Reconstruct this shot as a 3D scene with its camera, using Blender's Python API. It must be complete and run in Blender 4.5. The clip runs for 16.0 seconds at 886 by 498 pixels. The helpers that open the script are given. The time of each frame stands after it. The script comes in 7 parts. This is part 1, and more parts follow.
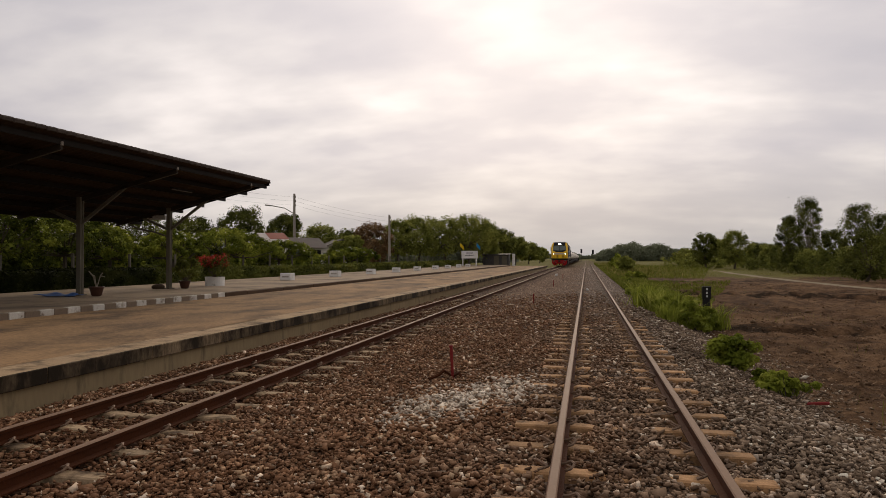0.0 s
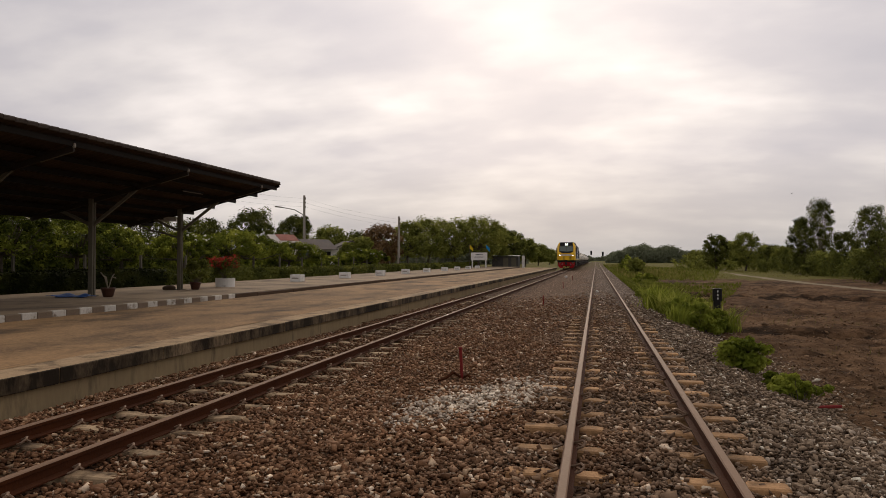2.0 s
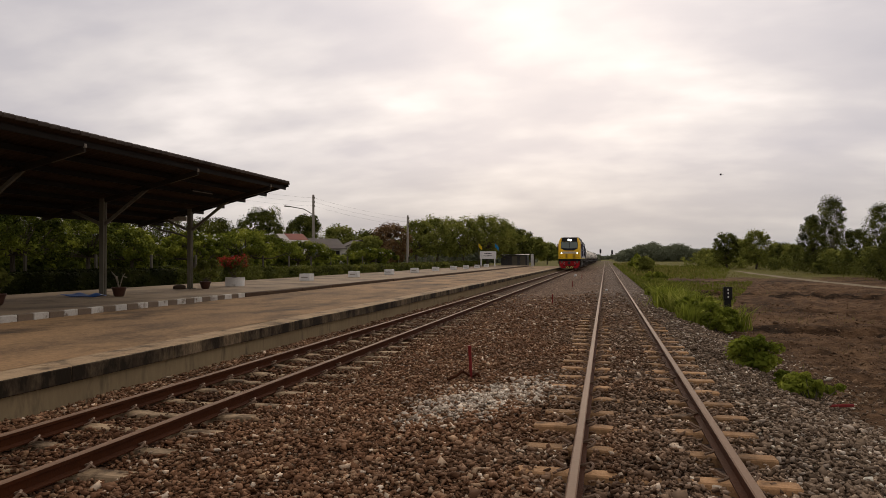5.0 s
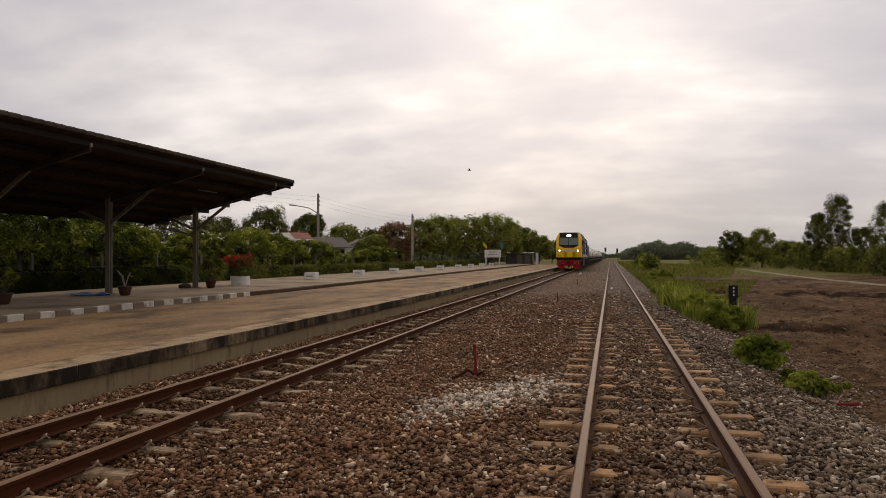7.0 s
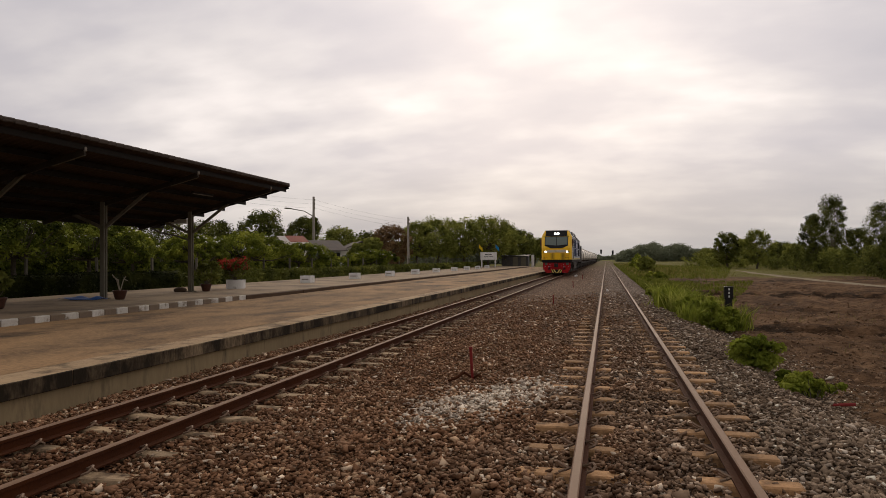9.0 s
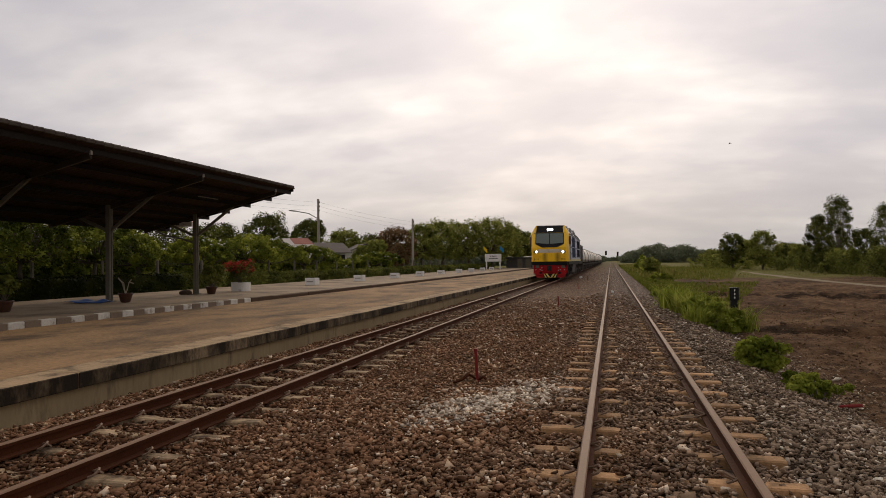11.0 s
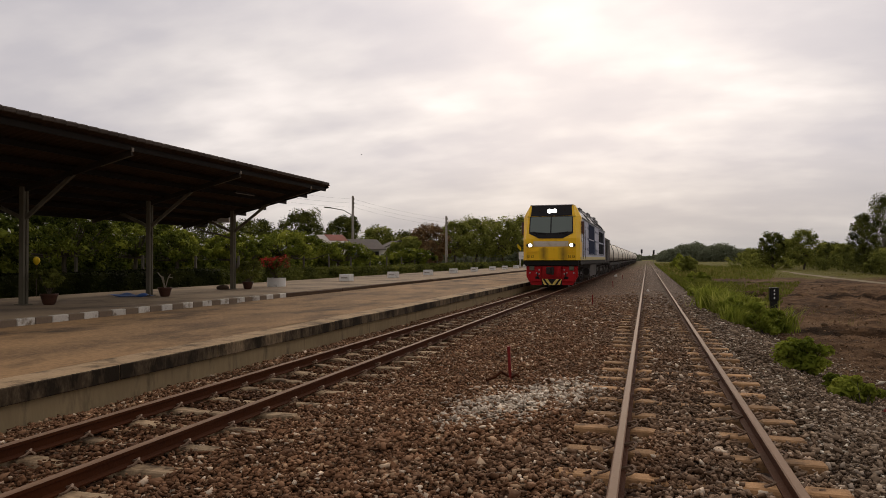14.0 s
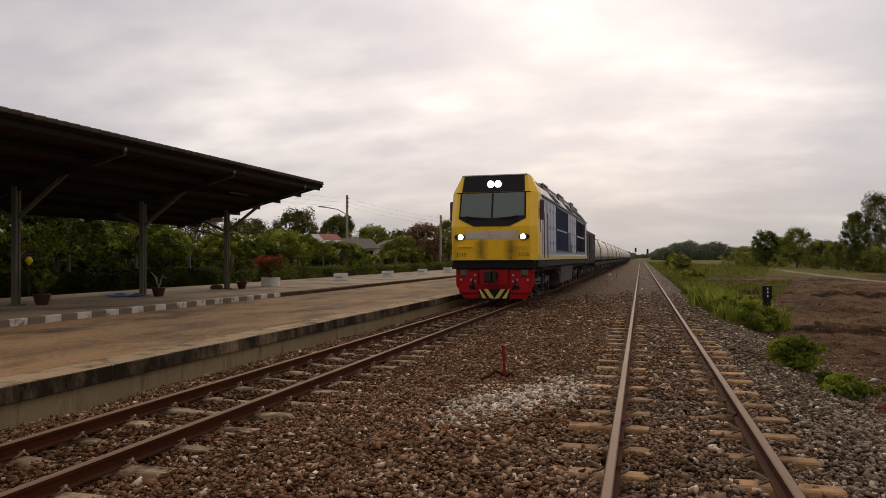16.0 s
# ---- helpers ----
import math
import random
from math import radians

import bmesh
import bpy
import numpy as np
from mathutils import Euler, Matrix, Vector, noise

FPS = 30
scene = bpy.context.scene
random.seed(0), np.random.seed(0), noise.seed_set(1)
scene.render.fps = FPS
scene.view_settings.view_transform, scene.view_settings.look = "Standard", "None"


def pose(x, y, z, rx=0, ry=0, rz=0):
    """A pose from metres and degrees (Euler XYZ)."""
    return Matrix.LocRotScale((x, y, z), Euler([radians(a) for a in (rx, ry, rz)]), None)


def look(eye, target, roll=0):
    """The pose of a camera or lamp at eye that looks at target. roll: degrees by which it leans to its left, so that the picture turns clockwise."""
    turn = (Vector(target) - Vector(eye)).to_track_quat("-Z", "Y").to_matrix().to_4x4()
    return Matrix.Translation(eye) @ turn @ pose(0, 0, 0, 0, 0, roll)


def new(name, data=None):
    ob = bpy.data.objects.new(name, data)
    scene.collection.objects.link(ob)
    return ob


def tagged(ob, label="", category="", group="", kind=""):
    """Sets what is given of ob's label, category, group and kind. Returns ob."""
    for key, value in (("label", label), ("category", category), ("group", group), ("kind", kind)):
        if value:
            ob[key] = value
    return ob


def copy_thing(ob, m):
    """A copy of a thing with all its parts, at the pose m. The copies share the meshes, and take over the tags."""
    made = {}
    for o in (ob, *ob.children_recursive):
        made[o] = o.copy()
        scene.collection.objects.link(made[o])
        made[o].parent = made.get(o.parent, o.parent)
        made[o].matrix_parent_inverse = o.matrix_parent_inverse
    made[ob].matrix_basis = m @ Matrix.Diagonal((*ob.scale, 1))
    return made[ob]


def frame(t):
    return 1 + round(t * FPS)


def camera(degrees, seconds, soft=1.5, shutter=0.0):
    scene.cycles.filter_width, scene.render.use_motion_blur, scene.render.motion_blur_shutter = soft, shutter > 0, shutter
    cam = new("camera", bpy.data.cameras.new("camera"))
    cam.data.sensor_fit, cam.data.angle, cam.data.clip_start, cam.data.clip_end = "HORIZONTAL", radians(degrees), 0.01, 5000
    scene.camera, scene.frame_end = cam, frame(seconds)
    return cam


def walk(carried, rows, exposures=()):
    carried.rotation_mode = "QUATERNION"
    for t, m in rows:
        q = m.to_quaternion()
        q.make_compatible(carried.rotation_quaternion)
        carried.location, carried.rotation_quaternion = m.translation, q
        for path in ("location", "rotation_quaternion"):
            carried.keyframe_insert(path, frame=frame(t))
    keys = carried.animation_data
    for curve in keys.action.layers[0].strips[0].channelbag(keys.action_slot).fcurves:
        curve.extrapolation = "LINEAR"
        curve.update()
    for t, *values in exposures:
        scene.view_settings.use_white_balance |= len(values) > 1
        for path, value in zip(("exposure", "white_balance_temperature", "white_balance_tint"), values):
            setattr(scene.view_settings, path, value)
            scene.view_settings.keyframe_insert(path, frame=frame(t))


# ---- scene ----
cam = camera(64.6, 16.0, soft=0.5)
EX, EY, EZ = -0.331, 0.0, 1.368
walk(cam, [
    (0.0, pose(EX, EY, EZ, 90.724, -0.000, 11.554)),
    (0.5, pose(EX, EY, EZ, 90.656, 0.173, 11.649)),
    (1.0, pose(EX, EY, EZ, 90.603, 0.080, 11.781)),
    (1.5, pose(EX, EY, EZ, 90.817, 0.061, 12.081)),
    (2.0, pose(EX, EY, EZ, 90.858, -0.068, 12.327)),
    (2.5, pose(EX, EY, EZ, 90.733, -0.258, 12.418)),
    (3.0, pose(EX, EY, EZ, 90.675, -0.204, 12.544)),
    (3.5, pose(EX, EY, EZ, 90.787, -0.222, 12.650)),
    (4.0, pose(EX, EY, EZ, 90.817, -0.127, 12.717)),
    (6.5, pose(EX, EY, EZ, 90.639, 0.180, 13.464)),
    (7.0, pose(EX, EY, EZ, 90.648, 0.148, 13.441)),
    (7.5, pose(EX, EY, EZ, 90.733, 0.269, 13.269)),
    (8.0, pose(EX, EY, EZ, 90.797, 0.253, 13.111)),
    (8.5, pose(EX, EY, EZ, 90.827, 0.198, 13.220)),
    (9.0, pose(EX, EY, EZ, 90.863, 0.384, 13.100)),
    (11.5, pose(EX, EY, EZ, 91.037, 0.602, 13.653)),
    (12.0, pose(EX, EY, EZ, 90.991, 0.583, 13.836)),
    (12.5, pose(EX, EY, EZ, 90.870, 0.474, 14.009)),
    (13.0, pose(EX, EY, EZ, 90.722, 0.398, 14.596)),
    (13.5, pose(EX, EY, EZ, 90.849, 0.218, 15.538)),
    (14.0, pose(EX, EY, EZ, 90.808, 0.152, 16.214)),
    (14.5, pose(EX, EY, EZ, 90.512, 0.296, 16.088)),
    (15.0, pose(EX, EY, EZ, 90.400, 0.220, 15.725)),
    (15.5, pose(EX, EY, EZ, 90.572, 0.421, 15.569)),
    (16.0, pose(EX, EY, EZ, 90.729, 0.291, 15.758)),
])

# ---- world and sun: overcast evening, bright cloud straight ahead ----
SUN = Vector((-0.08, 0.90, 0.40)).normalized()
sky_world = bpy.data.worlds.new("overcast_sky")
scene.world = sky_world
sky_world.use_nodes = True


class Nodes:
    """Short hand for building node trees."""

    def __init__(self, tree):
        self.tree = tree

    def add(self, kind, **sets):
        n = self.tree.nodes.new(kind)
        for k, v in sets.items():
            if k == "blend":
                n.blend_type = v
            elif k == "op":
                n.operation = v
            elif k == "dtype":
                n.data_type = v
            elif k == "feature":
                n.feature = v
        return n

    def link(self, a, b):
        self.tree.links.new(a, b)

    def val(self, sock, v):
        if hasattr(v, "is_linked"):
            self.link(v, sock)
        else:
            sock.default_value = v

    def math(self, op, a, b=0.0, c=0.0):
        n = self.add("ShaderNodeMath", op=op)
        for s, v in zip(n.inputs, (a, b, c)):
            self.val(s, v)
        return n.outputs[0]

    def vmath(self, op, a, b=(0, 0, 0)):
        n = self.add("ShaderNodeVectorMath", op=op)
        self.val(n.inputs[0], a)
        self.val(n.inputs[1], b)
        return n.outputs["Value"] if op == "DOT_PRODUCT" else n.outputs[0]

    def noise(self, vec, scale, detail=4.0, rough=0.55):
        n = self.add("ShaderNodeTexNoise")
        if vec is not None:
            self.link(vec, n.inputs["Vector"])
        n.inputs["Scale"].default_value = scale
        n.inputs["Detail"].default_value = detail
        n.inputs["Roughness"].default_value = rough
        return n.outputs[0]

    def ramp(self, fac, stops):
        n = self.add("ShaderNodeValToRGB")
        el = n.color_ramp.elements
        while len(el) > len(stops):
            el.remove(el[0])
        while len(el) < len(stops):
            el.new(0.5)
        for e, (p, c) in zip(el, stops):
            e.position = p
            e.color = (*c, 1) if len(c) == 3 else c
        self.link(fac, n.inputs[0])
        return n.outputs[0]

    def mix(self, fac, a, b, blend="MIX"):
        n = self.add("ShaderNodeMix", dtype="RGBA", blend=blend)
        self.val(n.inputs[0], fac)
        self.val(n.inputs[6], (*a, 1) if isinstance(a, tuple) else a)
        self.val(n.inputs[7], (*b, 1) if isinstance(b, tuple) else b)
        return n.outputs[2]

    def scaled(self, vec, s):
        n = self.add("ShaderNodeMapping")
        self.link(vec, n.inputs[0])
        n.inputs["Scale"].default_value = s
        return n.outputs[0]


def build_sky():
    w = Nodes(sky_world.node_tree)
    bg = sky_world.node_tree.nodes["Background"]
    sky = w.add("ShaderNodeTexSky")
    sky.sky_type, sky.sun_disc = "NISHITA", False
    sky.sun_elevation, sky.sun_rotation = radians(23.9), radians(-5.1)
    sky.air_density, sky.dust_density = 1.5, 4.0
    ray = w.add("ShaderNodeTexCoord").outputs["Generated"]
    up = w.add("ShaderNodeSeparateXYZ")
    w.link(ray, up.inputs[0])
    z = w.math("MAXIMUM", up.outputs[2], 0.0)
    # cloud layers: the direction carried on to a flat ceiling of cloud
    over = w.math("ADD", z, 0.26)
    flat = w.add("ShaderNodeCombineXYZ")
    w.link(w.math("DIVIDE", up.outputs[0], over), flat.inputs[0])
    w.link(w.math("DIVIDE", up.outputs[1], over), flat.inputs[1])
    streak = w.noise(w.scaled(flat.outputs[0], (0.8, 1.0, 1)), 1.35, 4.0, 0.5)
    fine = w.noise(w.scaled(flat.outputs[0], (1.0, 1.6, 1)), 2.6, 5.0, 0.5)
    mixed = w.math("ADD", w.math("MULTIPLY", streak, 0.7), w.math("MULTIPLY", fine, 0.3))
    cloud = w.ramp(mixed, [(0.36, (0.60, 0.57, 0.615)), (0.455, (0.68, 0.637, 0.665)), (0.54, (0.83, 0.77, 0.765)), (0.63, (1.04, 0.955, 0.925))])
    # brighter where the sun stands behind the cloud
    near = w.math("MAXIMUM", w.vmath("DOT_PRODUCT", ray, tuple(SUN)), 0.0)
    glow = w.math("MULTIPLY", w.math("POWER", near, 6.0), 0.22)
    tight = w.math("MULTIPLY", w.math("POWER", near, 26.0), 0.20)
    bright = w.math("ADD", w.math("ADD", glow, tight), 0.87)
    lit = w.vmath("MULTIPLY", cloud, (1, 1, 1))
    sc = w.add("ShaderNodeVectorMath", op="SCALE")
    w.link(lit, sc.inputs[0])
    w.link(bright, sc.inputs["Scale"])
    # the haze low down is an even grey
    low = w.math("SUBTRACT", 1.0, w.math("MINIMUM", w.math("MULTIPLY", z, 7.0), 1.0))
    hazy = w.mix(w.math("MULTIPLY", low, 0.75), sc.outputs[0], (0.452, 0.437, 0.426))
    whole = w.mix(0.93, w.vmath("MULTIPLY", sky.outputs[0], (0.06, 0.06, 0.06)), hazy)
    w.link(whole, bg.inputs[0])
    bg.inputs[1].default_value = SKY_STRENGTH


SKY_STRENGTH = 1.0
build_sky()
sun_data = bpy.data.lights.new("sun", "SUN")
sun_data.energy, sun_data.angle, sun_data.color = 1.3, radians(22), (1.0, 0.84, 0.66)
sun = new("sun", sun_data)
sun.matrix_world = look(SUN * 100, (0, 0, 0))
scene.view_settings.exposure = -0.05


# ---- materials ----
def surface(name, base, alt=None, rough=0.8, metal=0.0, big=1.0, small=20.0, amount=0.5, bump=0.2, bump_scale=None,
            stain=None, stain_scale=0.6, stain_at=(0.5, 0.7), island=0.0, per_object=0.0, stretch=(1, 1, 1), spec=0.15):
    """Two scales of colour variation, an optional stain of its own shape, and fine relief."""
    m = bpy.data.materials.new(name)
    m.use_nodes = True
    w = Nodes(m.node_tree)
    b = m.node_tree.nodes["Principled BSDF"]
    at = w.add("ShaderNodeNewGeometry")
    pos = w.add("ShaderNodeTexCoord").outputs["Object"] if per_object < 0 else at.outputs["Position"]
    pos = w.scaled(pos, stretch)
    alt = alt or tuple(c * 0.6 for c in base)
    f1 = w.noise(pos, big, 5.0, 0.6)
    f2 = w.noise(pos, small, 3.0, 0.6)
    f = w.math("ADD", w.math("MULTIPLY", f1, 0.6), w.math("MULTIPLY", f2, 0.4))
    f = w.math("MULTIPLY_ADD", w.math("SUBTRACT", f, 0.5), 4.0 * amount, 0.4)
    n = w.add("ShaderNodeClamp")
    w.link(f, n.inputs[0])
    col = w.mix(n.outputs[0], base, alt)
    if stain:
        s = w.ramp(w.noise(pos, stain_scale, 6.0, 0.65), [(stain_at[0], (0, 0, 0)), (stain_at[1], (1, 1, 1))])
        col = w.mix(s, col, stain)
    if island:
        v = w.math("MULTIPLY_ADD", at.outputs["Random Per Island"], 2 * island, 1.0 - island)
        sc = w.add("ShaderNodeVectorMath", op="SCALE")
        w.link(col, sc.inputs[0])
        w.link(v, sc.inputs["Scale"])
        col = sc.outputs[0]
    if per_object:
        r = w.add("ShaderNodeObjectInfo").outputs["Random"]
        v = w.math("MULTIPLY_ADD", r, 2 * abs(per_object), 1.0 - abs(per_object))
        sc = w.add("ShaderNodeVectorMath", op="SCALE")
        w.link(col, sc.inputs[0])
        w.link(v, sc.inputs["Scale"])
        col = sc.outputs[0]
    w.link(col, b.inputs["Base Color"])
    b.inputs["Roughness"].default_value = rough
    b.inputs["Metallic"].default_value = metal
    b.inputs["Specular IOR Level"].default_value = spec
    if bump:
        bn = w.add("ShaderNodeBump")
        bn.inputs["Strength"].default_value = bump
        bn.inputs["Distance"].default_value = 0.02
        w.link(w.noise(pos, bump_scale or small, 4.0, 0.6), bn.inputs["Height"])
        w.link(bn.outputs[0], b.inputs["Normal"])
    return m


def foliage(name, a, b_, c, through_light=0.3, patch=0.9):
    """Leaves: colour by leaf, and by noise over the crown; a share of the light passes through."""
    m = bpy.data.materials.new(name)
    m.use_nodes = True
    w = Nodes(m.node_tree)
    p = m.node_tree.nodes["Principled BSDF"]
    out = m.node_tree.nodes["Material Output"]
    at = w.add("ShaderNodeNewGeometry")
    r = at.outputs["Random Per Island"]
    n = w.noise(at.outputs["Position"], patch, 3.0)
    f = w.math("ADD", w.math("MULTIPLY", r, 0.17), w.math("MULTIPLY_ADD", n, 1.5, -0.33))
    col = w.ramp(f, [(0.2, a), (0.5, b_), (0.85, c)])
    w.link(col, p.inputs["Base Color"])
    p.inputs["Roughness"].default_value = 0.7
    p.inputs["Specular IOR Level"].default_value = 0.03
    t = w.add("ShaderNodeBsdfTranslucent")
    w.link(col, t.inputs[0])
    mx = w.add("ShaderNodeMixShader")
    mx.inputs[0].default_value = through_light
    w.link(p.outputs[0], mx.inputs[1])
    w.link(t.outputs[0], mx.inputs[2])
    w.link(mx.outputs[0], out.inputs[0])
    return m


def glowing(name, colour, strength):
    m = bpy.data.materials.new(name)
    m.use_nodes = True
    b = m.node_tree.nodes["Principled BSDF"]
    b.inputs["Base Color"].default_value = (*colour, 1)
    b.inputs["Emission Color"].default_value = (*colour, 1)
    b.inputs["Emission Strength"].default_value = strength
    return m


def stone_material():
    """Ballast stones: each stone its own tint; rust brown between the tracks, grey on the outer shoulder, a spill of pale stones."""
    m = bpy.data.materials.new("ballast_stone")
    m.use_nodes = True
    w = Nodes(m.node_tree)
    b = m.node_tree.nodes["Principled BSDF"]
    at = w.add("ShaderNodeNewGeometry")
    pos, r = at.outputs["Position"], at.outputs["Random Per Island"]
    rust = w.ramp(r, [(0.0, (0.100, 0.049, 0.023)), (0.33, (0.188, 0.094, 0.047)), (0.80, (0.280, 0.156, 0.085)), (0.945, (0.41, 0.28, 0.165)), (1.0, (0.80, 0.67, 0.51))])
    grey = w.ramp(r, [(0.0, (0.100, 0.062, 0.037)), (0.40, (0.188, 0.121, 0.075)), (0.83, (0.29, 0.197, 0.126)), (0.95, (0.45, 0.34, 0.25)), (1.0, (0.82, 0.70, 0.53))])
    xyz = w.add("ShaderNodeSeparateXYZ")
    w.link(pos, xyz.inputs[0])
    blot = w.math("MULTIPLY", w.math("SUBTRACT", w.noise(pos, 0.5, 4.0), 0.5), 3.0)
    side = w.math("ADD", w.math("MULTIPLY_ADD", xyz.outputs[0], 0.5, 0.85), blot)
    cl = w.add("ShaderNodeClamp")
    w.link(side, cl.inputs[0])
    col = w.mix(cl.outputs[0], rust, grey)
    # cleaner grey stone on the outer shoulder
    fresh = w.ramp(w.math("ADD", xyz.outputs[0], w.math("MULTIPLY", blot, 0.3)), [(0.75, (0, 0, 0)), (1.0, (1, 1, 1))])
    col = w.mix(fresh, col, w.vmath("MULTIPLY", col, (1.04, 1.14, 1.21)))
    # stones darker along the platform track, fading out raggedly to both sides
    off = w.math("ABSOLUTE", w.math("ADD", xyz.outputs[0], 4.85))
    darker_strip = w.ramp(w.math("ADD", w.math("MULTIPLY", off, 0.5), w.math("MULTIPLY", w.noise(pos, 1.3, 5.0), 0.5)), [(0.45, (0.75, 0.75, 0.75)), (1.15, (0, 0, 0))])
    col = w.mix(darker_strip, col, w.vmath("MULTIPLY", col, (0.42, 0.34, 0.28)))
    # the pale spill beside the red peg
    along = w.math("DIVIDE", w.vmath("DOT_PRODUCT", w.vmath("SUBTRACT", pos, (-1.56, 7.75, 0)), (0.37, 0.93, 0)), 1.9)
    across = w.math("DIVIDE", w.vmath("DOT_PRODUCT", w.vmath("SUBTRACT", pos, (-1.56, 7.75, 0)), (0.93, -0.37, 0)), 0.74)
    d = w.math("ADD", w.math("MULTIPLY", along, along), w.math("MULTIPLY", across, across))
    d = w.math("ADD", d, w.math("MULTIPLY", w.math("SUBTRACT", w.noise(pos, 2.2, 5.0, 0.65), 0.5), 2.4))
    pale = w.math("LESS_THAN", w.math("ADD", d, w.math("MULTIPLY", r, 1.3)), 0.98)
    col = w.mix(pale, col, w.ramp(r, [(0.0, (0.36, 0.29, 0.22)), (0.25, (0.60, 0.51, 0.40)), (1.0, (0.86, 0.77, 0.63))]))
    patch = w.ramp(w.math("ADD", w.math("MULTIPLY", w.noise(pos, 4.5, 3.0, 0.6), 0.6), w.math("MULTIPLY", w.noise(pos, 1.1, 3.0), 0.4)), [(0.38, (0.68, 0.66, 0.65)), (0.5, (1.02, 1.02, 1.02)), (0.62, (1.36, 1.35, 1.34))])
    col = w.vmath("MULTIPLY", col, patch)
    grain = w.noise(pos, 90.0, 3.0)
    col = w.mix(w.math("MULTIPLY", grain, 0.5), col, w.vmath("MULTIPLY", col, (0.55, 0.51, 0.47)))
    w.link(col, b.inputs["Base Color"])
    b.inputs["Roughness"].default_value = 0.85
    b.inputs["Specular IOR Level"].default_value = 0.12
    bn = w.add("ShaderNodeBump")
    bn.inputs["Strength"].default_value = 0.3
    bn.inputs["Distance"].default_value = 0.005
    w.link(grain, bn.inputs["Height"])
    w.link(bn.outputs[0], b.inputs["Normal"])
    return m


def bed_material():
    """The ballast bed seen between and beyond the stones: packed chips by Voronoi cells."""
    m = bpy.data.materials.new("ballast_bed")
    m.use_nodes = True
    w = Nodes(m.node_tree)
    b = m.node_tree.nodes["Principled BSDF"]
    pos = w.add("ShaderNodeNewGeometry").outputs["Position"]
    v = w.add("ShaderNodeTexVoronoi")
    w.link(pos, v.inputs["Vector"])
    v.inputs["Scale"].default_value = 17.0
    chip = w.add("ShaderNodeSeparateColor")
    w.link(v.outputs["Color"], chip.inputs[0])
    rust = w.ramp(chip.outputs[0], [(0.0, (0.020, 0.010, 0.005)), (0.4, (0.080, 0.042, 0.024)), (0.8, (0.142, 0.084, 0.052)), (1.0, (0.30, 0.215, 0.15))])
    grey = w.ramp(chip.outputs[0], [(0.0, (0.022, 0.015, 0.011)), (0.4, (0.084, 0.057, 0.042)), (0.8, (0.150, 0.108, 0.082)), (1.0, (0.31, 0.245, 0.19))])
    xyz = w.add("ShaderNodeSeparateXYZ")
    w.link(pos, xyz.inputs[0])
    blot = w.math("MULTIPLY", w.math("SUBTRACT", w.noise(pos, 0.5, 4.0), 0.5), 3.0)
    cl = w.add("ShaderNodeClamp")
    w.link(w.math("ADD", w.math("MULTIPLY_ADD", xyz.outputs[0], 0.5, 0.85), blot), cl.inputs[0])
    col = w.mix(cl.outputs[0], rust, grey)
    # bed darker along the platform track, with the same ragged fade
    off = w.math("ABSOLUTE", w.math("ADD", xyz.outputs[0], 4.85))
    darker_strip = w.ramp(w.math("ADD", w.math("MULTIPLY", off, 0.5), w.math("MULTIPLY", w.noise(pos, 1.3, 5.0), 0.5)), [(0.45, (0.75, 0.75, 0.75)), (1.15, (0, 0, 0))])
    col = w.mix(darker_strip, col, w.vmath("MULTIPLY", col, (0.42, 0.34, 0.28)))
    # dry weeds and sand far along the line
    far = w.math("MULTIPLY_ADD", xyz.outputs[1], 0.004, -0.35)
    weeds = w.ramp(w.math("ADD", far, w.noise(pos, 0.35, 5.0)), [(0.55, (0, 0, 0)), (0.95, (1, 1, 1))])
    col = w.mix(weeds, col, (0.10, 0.076, 0.034))
    w.link(col, b.inputs["Base Color"])
    b.inputs["Roughness"].default_value = 0.9
    b.inputs["Specular IOR Level"].default_value = 0.03
    bn = w.add("ShaderNodeBump")
    bn.inputs["Strength"].default_value = 0.9
    bn.inputs["Distance"].default_value = 0.03
    bn.invert = True
    w.link(v.outputs["Distance"], bn.inputs["Height"])
    w.link(bn.outputs[0], b.inputs["Normal"])
    return m


